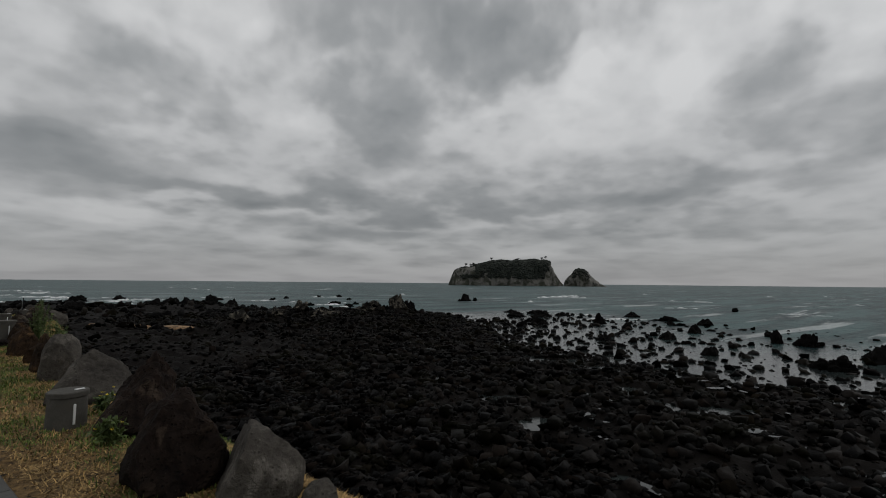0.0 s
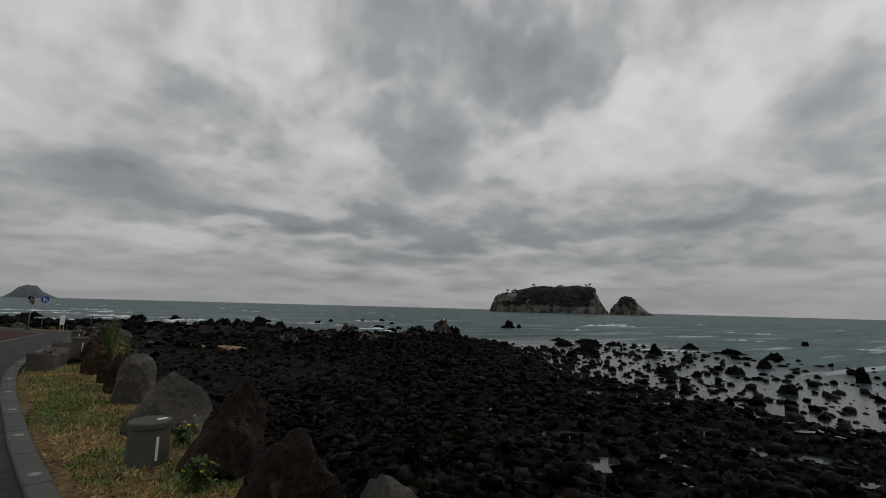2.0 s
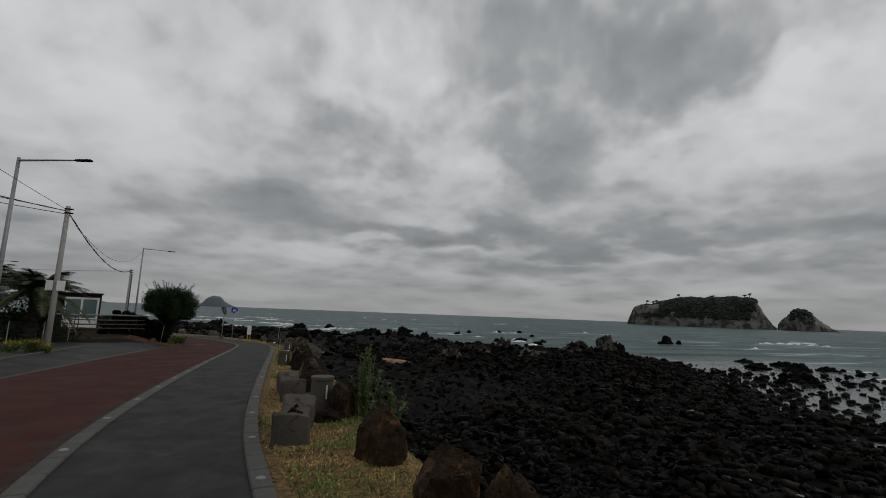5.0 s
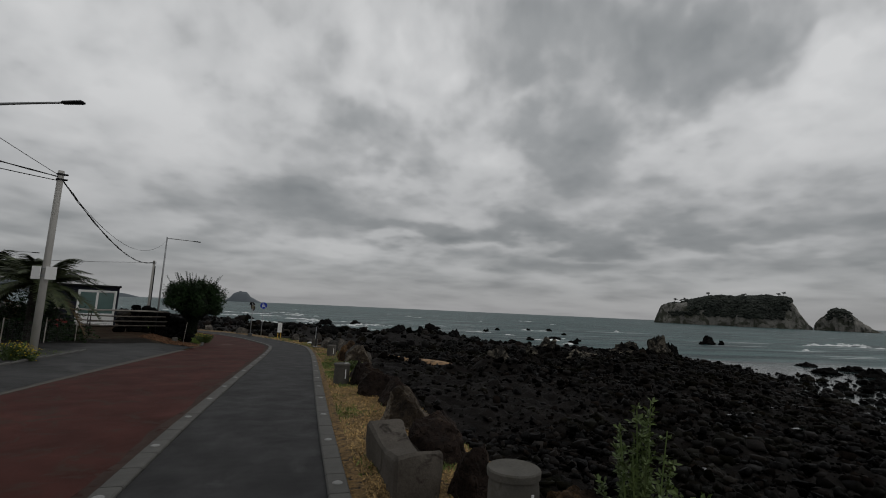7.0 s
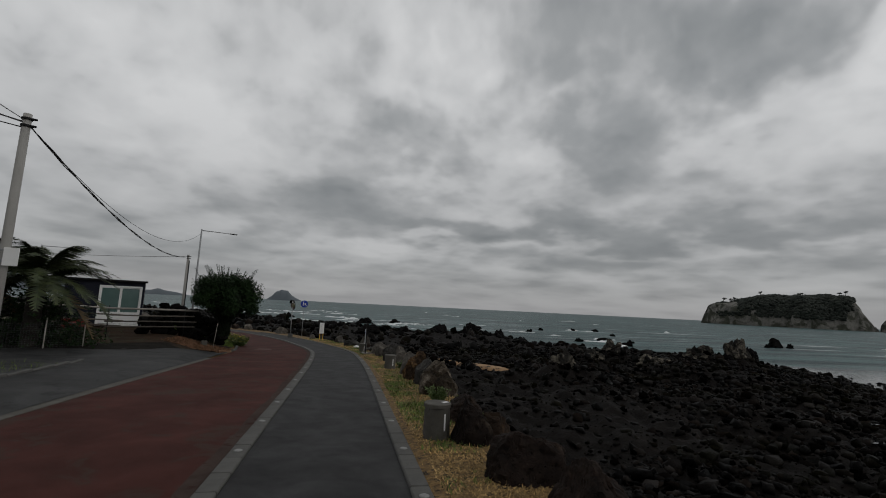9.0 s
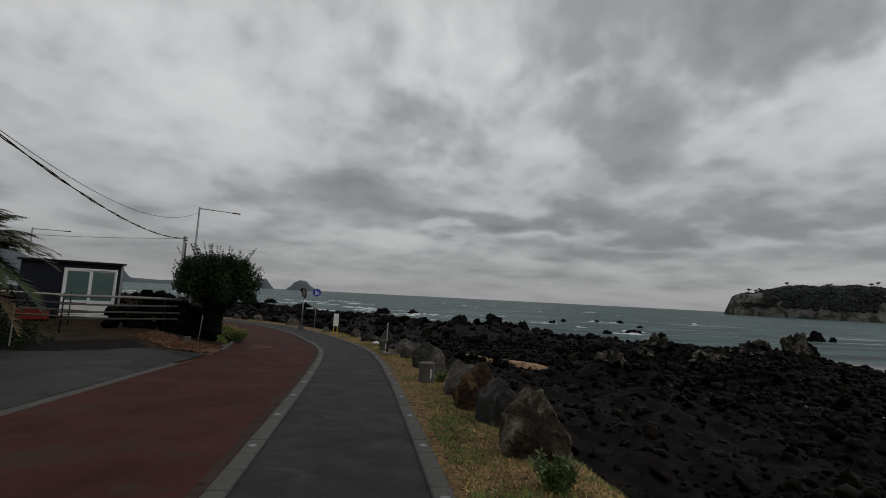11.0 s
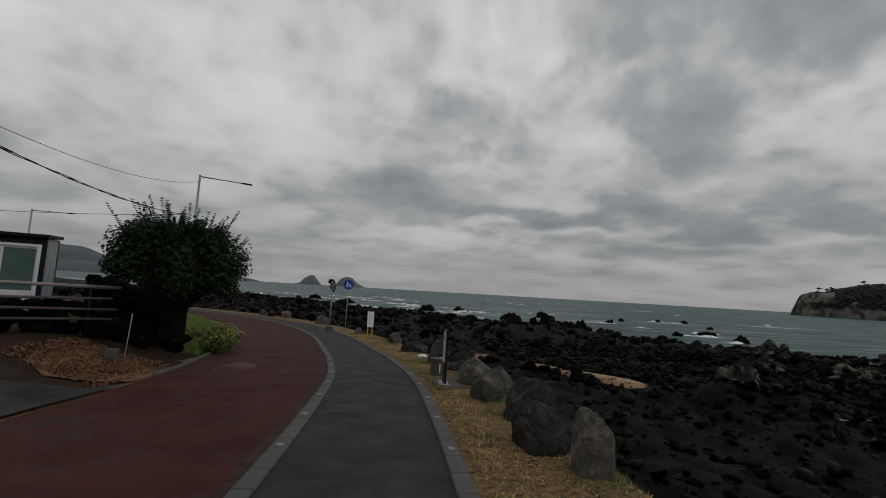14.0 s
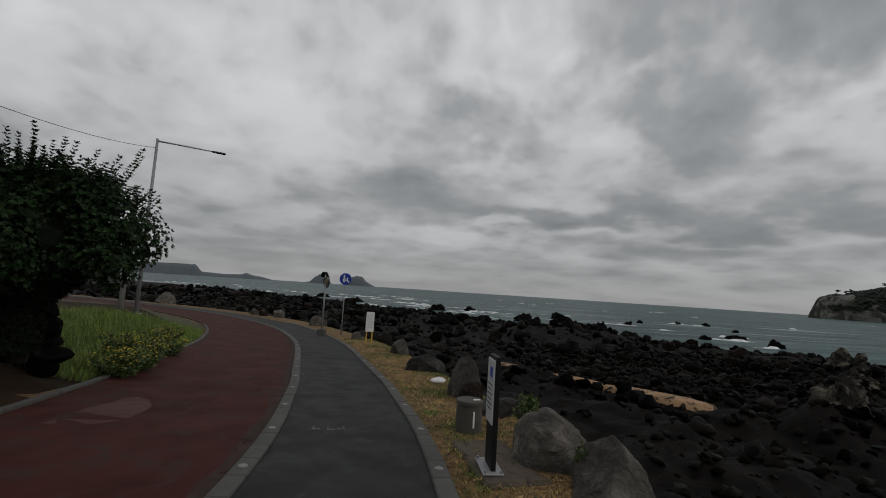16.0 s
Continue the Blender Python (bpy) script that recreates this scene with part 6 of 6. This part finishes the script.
def frond(length, rise, material, bm_v, bm_f, base, a, rnd):
    """One feather leaf: a bent rib with paired leaflets."""
    out = np.array((math.cos(a), math.sin(a), 0.0))
    side = np.array((-math.sin(a), math.cos(a), 0.0))
    last = None
    steps_ = 30
    for n in range(steps_ + 1):
        t = n / steps_
        p = base + out * length * (t - 0.12 * t * t) * math.cos(rise * (1 - 0.3 * t)) + np.array((0, 0, length * (math.sin(rise) * t - 0.55 * t * t)))
        if last is not None:
            k = len(bm_v)
            w = 0.02 * (1 - t) + 0.004
            bm_v.extend([last - side * w, last + side * w, p + side * w, p - side * w])
            bm_f.extend([(k, k + 1, k + 2), (k, k + 2, k + 3)])
            if t > 0.12:
                ll = 0.40 * length / 2.0 * math.sin(math.pi * min(1, 0.12 + t * 0.86)) ** 0.6
                for sgn in (-1, 1):
                    tip = p + (side * sgn * 0.75 + out * 0.6) * ll + np.array((0, 0, -0.25 * ll + 0.08 * rnd.normal() * ll))
                    k = len(bm_v)
                    bm_v.extend([last + (last - p) * 0.25, p, tip])
                    bm_f.append((k, k + 1, k + 2))
        last = p


def palm(x, y, trunk_h, length, count, seed, label, name="palm_tree"):
    rnd = np.random.RandomState(seed)
    z = float(height([(x, y)])[0])
    ob = thing(name, pose(x, y, z), label, "palm tree", "palms in the yard")
    trunk = bmesh.new()
    rings = max(4, int(trunk_h / 0.12))
    tube([(0, 0, -0.1 + (trunk_h + 0.1) * n / rings) for n in range(rings + 1)], [0.21 + 0.035 * (n % 2) for n in range(rings + 1)], 12, trunk)
    part("trunk", trunk, BARK, ob)
    for dead in (False, True):
        bv, bf = [], []
        for n in range(count if not dead else max(1, count // 40)):
            a = n * 2.4 + rnd.uniform(-0.2, 0.2)
            frond(length * rnd.uniform(0.8, 1.1), rnd.uniform(0.0, 1.4) if not dead else rnd.uniform(-0.6, -0.1), None, bv, bf, np.array((0.06 * math.cos(a), 0.06 * math.sin(a), trunk_h)), a, rnd)
        leaves = joined_mesh("dry_fronds" if dead else "fronds", np.array(bv), np.array(bf), FROND_DRY if dead else FROND)
        leaves.parent = ob
        if dead:
            tagged(leaves, "hanging dry brown fronds")
    return ob


palm(-10.7, 37.4, 2.3, 2.5, 52, 1, "low bushy palm with arching green fronds in the yard")
palm(-13.4, 38.8, 2.4, 2.6, 48, 2, "low bushy palm with arching green fronds in the yard")
palm(-11.9, 35.3, 0.3, 1.0, 24, 3, "small cycad-like palm with short stiff fronds")
palm(-15.8, 36.2, 2.2, 2.2, 34, 4, "low bushy palm with arching green fronds in the yard")


def net_fence():
    """Grey netting hung between stakes."""
    ob = thing("garden_net", Matrix(), "sagging grey garden netting hung between thin stakes", "garden net")
    line = [(-13.6, 36.0), (-12.2, 35.9), (-11.0, 36.2), (-10.0, 36.9), (-9.4, 37.9)]
    for x, y in line:
        z = float(height([(x, y)])[0])
        part("stake", tube([(x, y, z - 0.05), (x, y, z + 1.0)], 0.018, 6), WOOD_GREY, ob)
    pts = spline(line, 0.07)
    zs = height(pts)
    bm = bmesh.new()
    n_up = 13
    sag = [0.93 - 0.10 * abs(math.sin(k * 0.16)) for k in range(len(pts))]

    def thread(a, b):
        a, b = Vector(a), Vector(b)
        d = (b - a).normalized()
        s_ = d.cross((0.2, -1, 0.1)).normalized() * 0.0016
        v = [bm.verts.new(p) for p in (a - s_, a + s_, b + s_, b - s_)]
        bm.faces.new(v)

    for k in range(len(pts)):
        for j in range(n_up):
            p = (pts[k][0], pts[k][1], zs[k] + 0.02 + sag[k] * j / n_up)
            q = (pts[k][0], pts[k][1], zs[k] + 0.02 + sag[k] * (j + 1) / n_up)
            thread(p, q)
            if k + 1 < len(pts):
                thread(p, (pts[k + 1][0], pts[k + 1][1], zs[k + 1] + 0.02 + sag[k + 1] * j / n_up))
    part("net", bm, NET, ob, "fine grey mesh")


net_fence()


def hedge(x0, y0, x1, y1, h, wide, count, seed, label):
    """Low dark scrub."""
    rnd = np.random.RandomState(seed)
    ob = thing("scrub", pose((x0 + x1) / 2, (y0 + y1) / 2, 0), label, "scrub", "scrub in the yard")
    t = rnd.rand(count)
    plan = np.c_[x0 + (x1 - x0) * t + rnd.normal(size=count) * wide, y0 + (y1 - y0) * t + rnd.normal(size=count) * wide]
    z = height(plan) + rnd.rand(count) * h * (0.6 + 0.4 * np.sin(t * 17))
    cs = np.c_[plan[:, 0] - (x0 + x1) / 2, plan[:, 1] - (y0 + y1) / 2, z]
    v, f = leaf_cloud(cs, [np.array((rnd.normal() * 0.4, rnd.normal() * 0.4, 1.0)) for _ in range(count)], 0.13, 0.05, 5, rnd)
    leaves = joined_mesh("foliage", v, f, LEAF)
    leaves.parent = ob
    stems = bmesh.new()
    for n in range(0, count, 25):
        tube([Vector(cs[n]) - Vector((0, 0, z[n] - height(plan[n : n + 1])[0] + 0.03)), Vector(cs[n])], 0.008, 4, stems)
    tagged(part("stem", stems, BARK, ob), kind="stuff")


hedge(-16, 37.6, -9.9, 38.2, 2.0, 0.5, 6500, 1, "low dark green scrub under the palms")
hedge(-16, 31.0, -10.5, 32.0, 0.7, 0.5, 1500, 3, "low dark green scrub in the roadside garden")


def grass(name, count, seed, where, length, material, label, lean=0.8, tuft=1, wide=0.0031):
    """Blades of grass; with tuft above one, that many lie together with nearly one direction."""
    rnd = np.random.RandomState(seed)
    plan = np.empty((0, 2))
    while len(plan) < count // tuft:
        plan = np.concatenate([plan, where(rnd, 3 * count // tuft + 200)])
    plan = np.repeat(plan[: count // tuft], tuft, axis=0)
    count = len(plan)
    a = np.repeat(rnd.uniform(0, 6.28, count // tuft), tuft) + rnd.normal(size=count) * (0.9 if tuft > 1 else 0.0)
    plan = plan + (rnd.normal(size=(count, 2)) * 0.05 if tuft > 1 else 0.0)
    z = height(plan)
    l = length * rnd.uniform(0.5, 1.3, count) * np.repeat(rnd.uniform(0.6, 1.5, count // tuft), tuft)
    tilt = rnd.rand(count) ** (0.3 if lean > 1.3 else 0.5) * lean
    out = np.stack([np.cos(a) * np.sin(tilt), np.sin(a) * np.sin(tilt), np.cos(tilt)], 1) * l[:, None]
    side = np.stack([-np.sin(a), np.cos(a), 0 * a], 1) * wide * rnd.uniform(0.7, 1.5, count)[:, None]
    p = np.c_[plan, z + 0.0]
    mid = p + out * 0.6
    tip = p + out - np.c_[np.zeros((count, 2)), l * 0.12 * tilt]
    verts = np.stack([p - side, p + side, mid + side * 0.8, mid - side * 0.8, tip], 1).reshape(-1, 3)
    k = np.arange(count) * 5
    faces = np.concatenate([np.stack([k, k + 1, k + 2], 1), np.stack([k, k + 2, k + 3], 1), np.stack([k + 3, k + 2, k + 4], 1)])
    return tagged(joined_mesh(name, verts, faces, material), label, "grass", kind="stuff")


def verge(rnd, n, green):
    p = np.c_[rnd.uniform(-4, 5, n), rnd.uniform(2, 58, n)]
    s, _, _ = beside(p)
    pat = ripple(p, 1.6, 31) + 0.30 * smooth(19, 11, p[:, 1]) * smooth(8.5, 10.5, p[:, 1]) - 0.25 * smooth(17, 20, p[:, 1]) * smooth(27, 24, p[:, 1]) + 0.28 * smooth(27, 29, p[:, 1]) * smooth(36, 32, p[:, 1])
    fade = rnd.rand(n) < np.where(p[:, 1] < 32, 1.0, 0.5)
    return p[(s > 0.17) & (s < 2.0 + 0.4 * rnd.rand(n)) & fade & ((pat + 0.35 * rnd.normal(size=n) > 0.30) == green)]


grass("dry_grass", 190000, 1, lambda r, n: verge(r, n, False), 0.042, STRAW, "matted dry straw-coloured grass on the verge", 1.5, 6, 0.0036)
grass("green_grass", 84000, 2, lambda r, n: verge(r, n, True), 0.045, BLADE, "short green grass patches on the verge", 1.1, 7, 0.0036)


def bank(rnd, n):
    p = np.c_[rnd.uniform(-11, -5, n), rnd.uniform(45.2, 58, n)]
    s, _, _ = beside(p)
    return p[(s < -5.12) & (s > -7.6 - rnd.rand(n))]


grass("bank_grass", 34000, 3, bank, 0.20, LUSH, "long green grass on the bank by the bend", 0.8)
grass("garden_grass", 9000, 4, lambda r, n: (lambda p: p[(beside(p)[0] < -7.2)])(np.c_[r.uniform(-11, -6.5, n), r.uniform(24, 33, n)]), 0.10, BLADE, "green grass by the roadside garden", 0.8)

stake = tagged(part("marker_stake", tube([(0, 0, -0.1), (0.03, 0, 1.1)], [0.011, 0.009], 8), WOOD_GREY, smooth=True), "thin pale wooden stake standing in the leaf litter", "stake")
stake.matrix_world = pose(-6.37, 41.97, float(height([(-6.37, 41.97)])[0]), 3, 4, 0)
block = box(0.24, 0.22, 0.24, bevel=0.02)
bmesh.ops.subdivide_edges(block, edges=block.edges[:], cuts=3, use_grid_fill=True)
for v in block.verts:
    v.co += 0.02 * fractal(v.co, 5.0, 3, 2.0) * v.co.normalized()
block = tagged(part("concrete_block", block, CONCRETE_DARK), "small rough concrete block lying by the bush", "concrete block")
block.matrix_world = pose(-6.85, 42.35, float(height([(-6.85, 42.35)])[0]) + 0.11, 0, 4, 25)

# loose leaves on the ground by the bush
rnd_l = np.random.RandomState(9)
pl = np.c_[rnd_l.uniform(-8.1, -5.2, 4200), rnd_l.uniform(39.7, 43.2, 4200)]
pl = pl[(beside(pl)[0] < -5.2) & (pl[:, 1] > 39.9 + 0.45 * (-5.6 - pl[:, 0]))][:2600]
cl = np.c_[pl, height(pl) + 0.03]
vl, fl = leaf_cloud(cl, [np.array((rnd_l.normal(), rnd_l.normal(), 0.5)) for _ in cl], 0.07, 0.045, 1, rnd_l)
tagged(joined_mesh("fallen_leaves", vl, fl, LITTER), "scattered fallen reddish-brown leaves", "leaves", kind="stuff")

# ---------------------------------------------------------------- islands and far land


def bearing_place(deg, dist):
    return np.array((dist * math.sin(radians(deg)), dist * math.cos(radians(deg))))


def island(name, b0, b1, dist, profile, depth, label, seed, trees, category="island"):
    """A rocky island seen from the shore: heights along its width, cliffs all round, woods on top."""
    mid = bearing_place((b0 + b1) / 2, dist)
    right = bearing_place((b0 + b1) / 2 + 90, 1.0)
    away = mid / dist
    wide = 2 * dist * math.tan(radians((b1 - b0) / 2))
    ob = thing(name, Matrix(), label, category, "islands")
    nu, nw = 130, 40
    at, hs = np.array([p[0] for p in profile]), np.array([p[1] for p in profile])
    verts = []
    for i in range(nu + 1):
        u = i / nu
        h = np.interp(u, at, hs)
        half = depth / 2 * (1 - abs(2 * u - 1) ** 3) ** 0.5 + 3
        for j in range(nw + 1):
            w = 2 * j / nw - 1
            shape = (1 - abs(w) ** 5) ** 0.8
            n = fractal((u * 9, w * 3, seed), 1.0, 5)
            n2 = fractal((u * 30, w * 9, seed + 3), 1.0, 4)
            z = h * shape * (1 + 0.10 * n * (1 - abs(w))) + 2.2 * n2 * shape
            p = mid + right * ((u - 0.5) * wide + 2.0 * n2) + away * (half * w * (1 + 0.15 * n) + 4 * n2)
            verts.append((p[0], p[1], SEA - 1.0 + z))
    faces = [(i * (nw + 1) + j, (i + 1) * (nw + 1) + j, (i + 1) * (nw + 1) + j + 1, i * (nw + 1) + j + 1) for i in range(nu) for j in range(nw)]
    part_ob = mesh_object("rocky_flank", verts, faces, CLIFF, ob, smooth=True)
    part_ob.data.set_sharp_from_angle(angle=radians(40))
    tagged(part_ob, "weathered grey-brown cliffs")
    rnd = np.random.RandomState(seed)
    places, sizes = [], []
    arr = np.array(verts).reshape(nu + 1, nw + 1, 3)
    for lo, hi, w0, w1, count, size in trees:
        for _ in range(count):
            fi, fj = rnd.uniform(lo, hi) * nu, (rnd.uniform(w0, w1) + 1) / 2 * nw
            i, j = int(fi), int(fj)
            q, s_ = fi - i, fj - j
            spot = (arr[i, j] * (1 - q) + arr[i + 1, j] * q) * (1 - s_) + (arr[i, j + 1] * (1 - q) + arr[i + 1, j + 1] * q) * s_
            places.append(spot + rnd.normal(size=3) * (1.5, 1.5, 0.7))
            r = size * rnd.uniform(0.6, 1.3)
            sizes.append((r, r, r * 0.85))
    woods = scattered("woodland", COARSE_ROCKS, np.array(places), np.array(sizes), np.c_[rnd.uniform(0, 6, len(places)), rnd.uniform(-0.3, 0.3, len(places))], WOODS)
    woods.parent = ob
    tagged(woods, "dark green woods on top", kind="stuff")
    return ob, arr


MAIN = [(0.0, 0), (0.03, 22), (0.06, 40), (0.09, 44), (0.17, 47), (0.28, 53), (0.38, 60), (0.46, 64), (0.55, 62), (0.68, 62), (0.83, 64), (0.88, 57), (0.92, 34), (0.96, 14), (1.0, 1)]
isle, isle_pts = island("wooded_island", 40.2, 54.1, 1200, MAIN, 150, "flat-topped rocky island with grey cliffs and dark woods", 3,
              ((0.24, 0.88, -0.55, 0.5, 2000, 3.6), (0.26, 0.86, -0.86, -0.55, 1500, 3.2), (0.36, 0.82, -0.945, -0.86, 700, 2.9), (0.10, 0.25, -0.5, 0.4, 70, 3.0), (0.12, 0.34, -0.93, -0.87, 60, 3.0)))
LITTLE = [(0.0, 2), (0.03, 16), (0.12, 26), (0.25, 36), (0.33, 42), (0.46, 41), (0.55, 34), (0.7, 20), (0.85, 8), (1.0, 0)]
island("small_island", 54.2, 58.9, 1190, LITTLE, 60, "small pointed rocky islet beside the larger island", 5, ((0.25, 0.55, -0.6, 0.4, 260, 2.3), (0.2, 0.6, -0.85, -0.6, 130, 1.9)), "islet")


def lone_pine(u, h, seed):
    """A wind-bent pine that stands out on the island's skyline."""
    base = Vector(isle_pts[int(u * 130), 12])
    ob = thing("pine_tree", Matrix.Translation(base), "lone wind-bent pine on the island's skyline", "pine tree", "pines on the skyline")
    part("trunk", tube([(0, 0, -2), (0.4, 0, h * 0.5), (1.0, 0, h)], [0.6, 0.45, 0.25], 6), BARK, ob)
    rnd = np.random.RandomState(seed)
    pl = np.array([(1.0 + rnd.normal() * 2.2, rnd.normal() * 1.5, h + rnd.normal() * 0.8) for _ in range(9)])
    crown = scattered("crown", COARSE_ROCKS, pl, np.array([(1.9, 1.6, 0.9)] * 9), np.zeros((9, 2)), WOODS)
    crown.parent = ob


for n, (u, h) in enumerate(((0.155, 9), (0.20, 7), (0.225, 7), (0.81, 9), (0.845, 10), (0.38, 8), (0.60, 8))):
    lone_pine(u, h, n)


def far_land(name, dist, outline, label, category, seed, thick=160.0):
    """Distant land: (bearing, height) pairs along its skyline."""
    verts, faces = [], []
    b = np.linspace(outline[0][0], outline[-1][0], 90)
    h = np.interp(b, [p[0] for p in outline], [p[1] for p in outline])
    for k, (deg, rise) in enumerate(zip(b, h)):
        rise = rise * (1 + (0.03 if thick > 300 or dist < 2700 else 0.08) * fractal((deg * 2.6, seed, 0), 1.0, 5)) + 0.6
        for d, f in ((0, 0.0), (0.12, 0.62), (0.4, 1.0), (1.0, 0.0)):
            p = bearing_place(deg, dist + thick * d)
            verts.append((p[0], p[1], SEA - 1 + rise * f))
    for k in range(len(b) - 1):
        for j in range(3):
            faces.append((4 * k + j, 4 * k + 4 + j, 4 * k + 5 + j, 4 * k + 1 + j))
    # no air between: this material's colour carries the haze
    ob = mesh_object(name, verts, faces, HAZED_LAND, smooth=True)
    return tagged(ob, label, category, "far land")


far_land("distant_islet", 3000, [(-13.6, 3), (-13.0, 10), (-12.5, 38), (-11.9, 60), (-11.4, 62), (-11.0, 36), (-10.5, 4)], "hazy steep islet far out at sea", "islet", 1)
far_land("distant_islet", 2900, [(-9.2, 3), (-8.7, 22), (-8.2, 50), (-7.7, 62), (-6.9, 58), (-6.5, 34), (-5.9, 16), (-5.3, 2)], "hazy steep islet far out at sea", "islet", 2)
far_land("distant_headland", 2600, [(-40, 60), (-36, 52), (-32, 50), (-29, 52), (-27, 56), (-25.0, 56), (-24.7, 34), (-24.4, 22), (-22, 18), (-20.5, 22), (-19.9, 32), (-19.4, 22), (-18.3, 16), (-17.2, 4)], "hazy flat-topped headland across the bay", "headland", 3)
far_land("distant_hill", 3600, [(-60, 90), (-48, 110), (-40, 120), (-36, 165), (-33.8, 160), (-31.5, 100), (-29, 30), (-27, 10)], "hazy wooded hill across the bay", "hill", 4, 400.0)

# ---------------------------------------------------------------- road marks


def mark(x, y, w, l, yaw, bm):
    """One worn painted bar on the footpath."""
    n = np.argmin(((LINE - (x, y)) ** 2).sum(1))
    tilt = math.atan2(LEVEL[n + 1] - LEVEL[n - 1], LINE[n + 1, 1] - LINE[n - 1, 1])
    box(w, l, 0.006, (x, y, LEVEL[n] - 0.01 + 0.001), 0.0, bm, Matrix.Rotation(radians(yaw), 4, "Z") @ Matrix.Rotation(tilt, 4, "X"))


letters = bmesh.new()
for x, y, w, l, yaw in ((-0.12, 11.75, 0.75, 0.06, -6), (-0.12, 12.15, 0.55, 0.05, -6), (-0.38, 12.0, 0.07, 0.4, -6), (0.13, 12.15, 0.07, 0.35, -6), (-0.1, 11.92, 0.07, 0.22, -6),
                        (-0.15, 11.3, 0.42, 0.05, -6), (0.12, 11.2, 0.07, 0.35, -6), (0.28, 11.2, 0.06, 0.3, -6), (-0.3, 11.05, 0.3, 0.05, -6)):
    mark(x - 0.09, y - 0.28, w * 0.9, l * 0.75, yaw, letters)
tagged(part("road_marking", letters, ROAD_PAINT), "worn white painted marks on the footpath", "road marking", kind="structure")
letters = bmesh.new()
for n, (x, y, w, l) in enumerate(((-1.80, 42.75, 0.10, 0.03), (-1.84, 42.81, 0.02, 0.10), (-1.66, 42.78, 0.02, 0.10), (-1.60, 42.76, 0.07, 0.03), (-1.50, 42.80, 0.09, 0.03), (-1.48, 42.86, 0.02, 0.10))):
    mark(x, y, w, l, 10, letters)
tagged(part("road_marking", letters, ROAD_PAINT), "small worn white marks sprayed on the footpath", "road marking", kind="structure")

PATCH_RED = surface("faded_patch", (0.056, 0.024, 0.019), (0.085, 0.040, 0.033), 0.6, 0.008, 0.8, 0.2, wet=0.2, spec=0.2)


def road_patch(outline, seed):
    """A thin faded skin on the red road."""
    bm = bmesh.new()
    vs = []
    for x, y in outline:
        n = np.argmin(((LINE - (x, y)) ** 2).sum(1))
        vs.append(bm.verts.new((x, y, LEVEL[n] - 0.012 + 0.005)))
    top = bm.faces.new(vs)
    if top.normal.z < 0:
        top.normal_flip()
    bmesh.ops.triangulate(bm, faces=bm.faces[:])
    return tagged(part("road_patch", bm, PATCH_RED), "faded pinkish patch worn into the red road", "road patch", kind="structure")


road_patch(ragged([(-4.86, 42.5), (-4.87, 43.1), (-4.86, 43.6), (-4.80, 44.15), (-4.5, 43.95), (-4.25, 43.6), (-4.1, 43.0), (-4.32, 42.55), (-4.6, 42.45)], 1, 0.05), 1)

# ---------------------------------------------------------------- kerb stones, last

kerb_run("kerb_seaward", 0.0, -0.18, 0.022, -3, 66, 0.475, "row of grey concrete kerb stones with pale studs beside the verge", True)
kerb_run("kerb_roadward", 1.605, 1.785, 0.022, -3, 80, 0.475, "row of grey concrete kerb stones with pale studs between road and footpath", True)
kerb_run("kerb_bank", 4.91, 5.02, 0.035, 41.6, 64, 0.62, "pale low kerb round the grass bank at the bend")
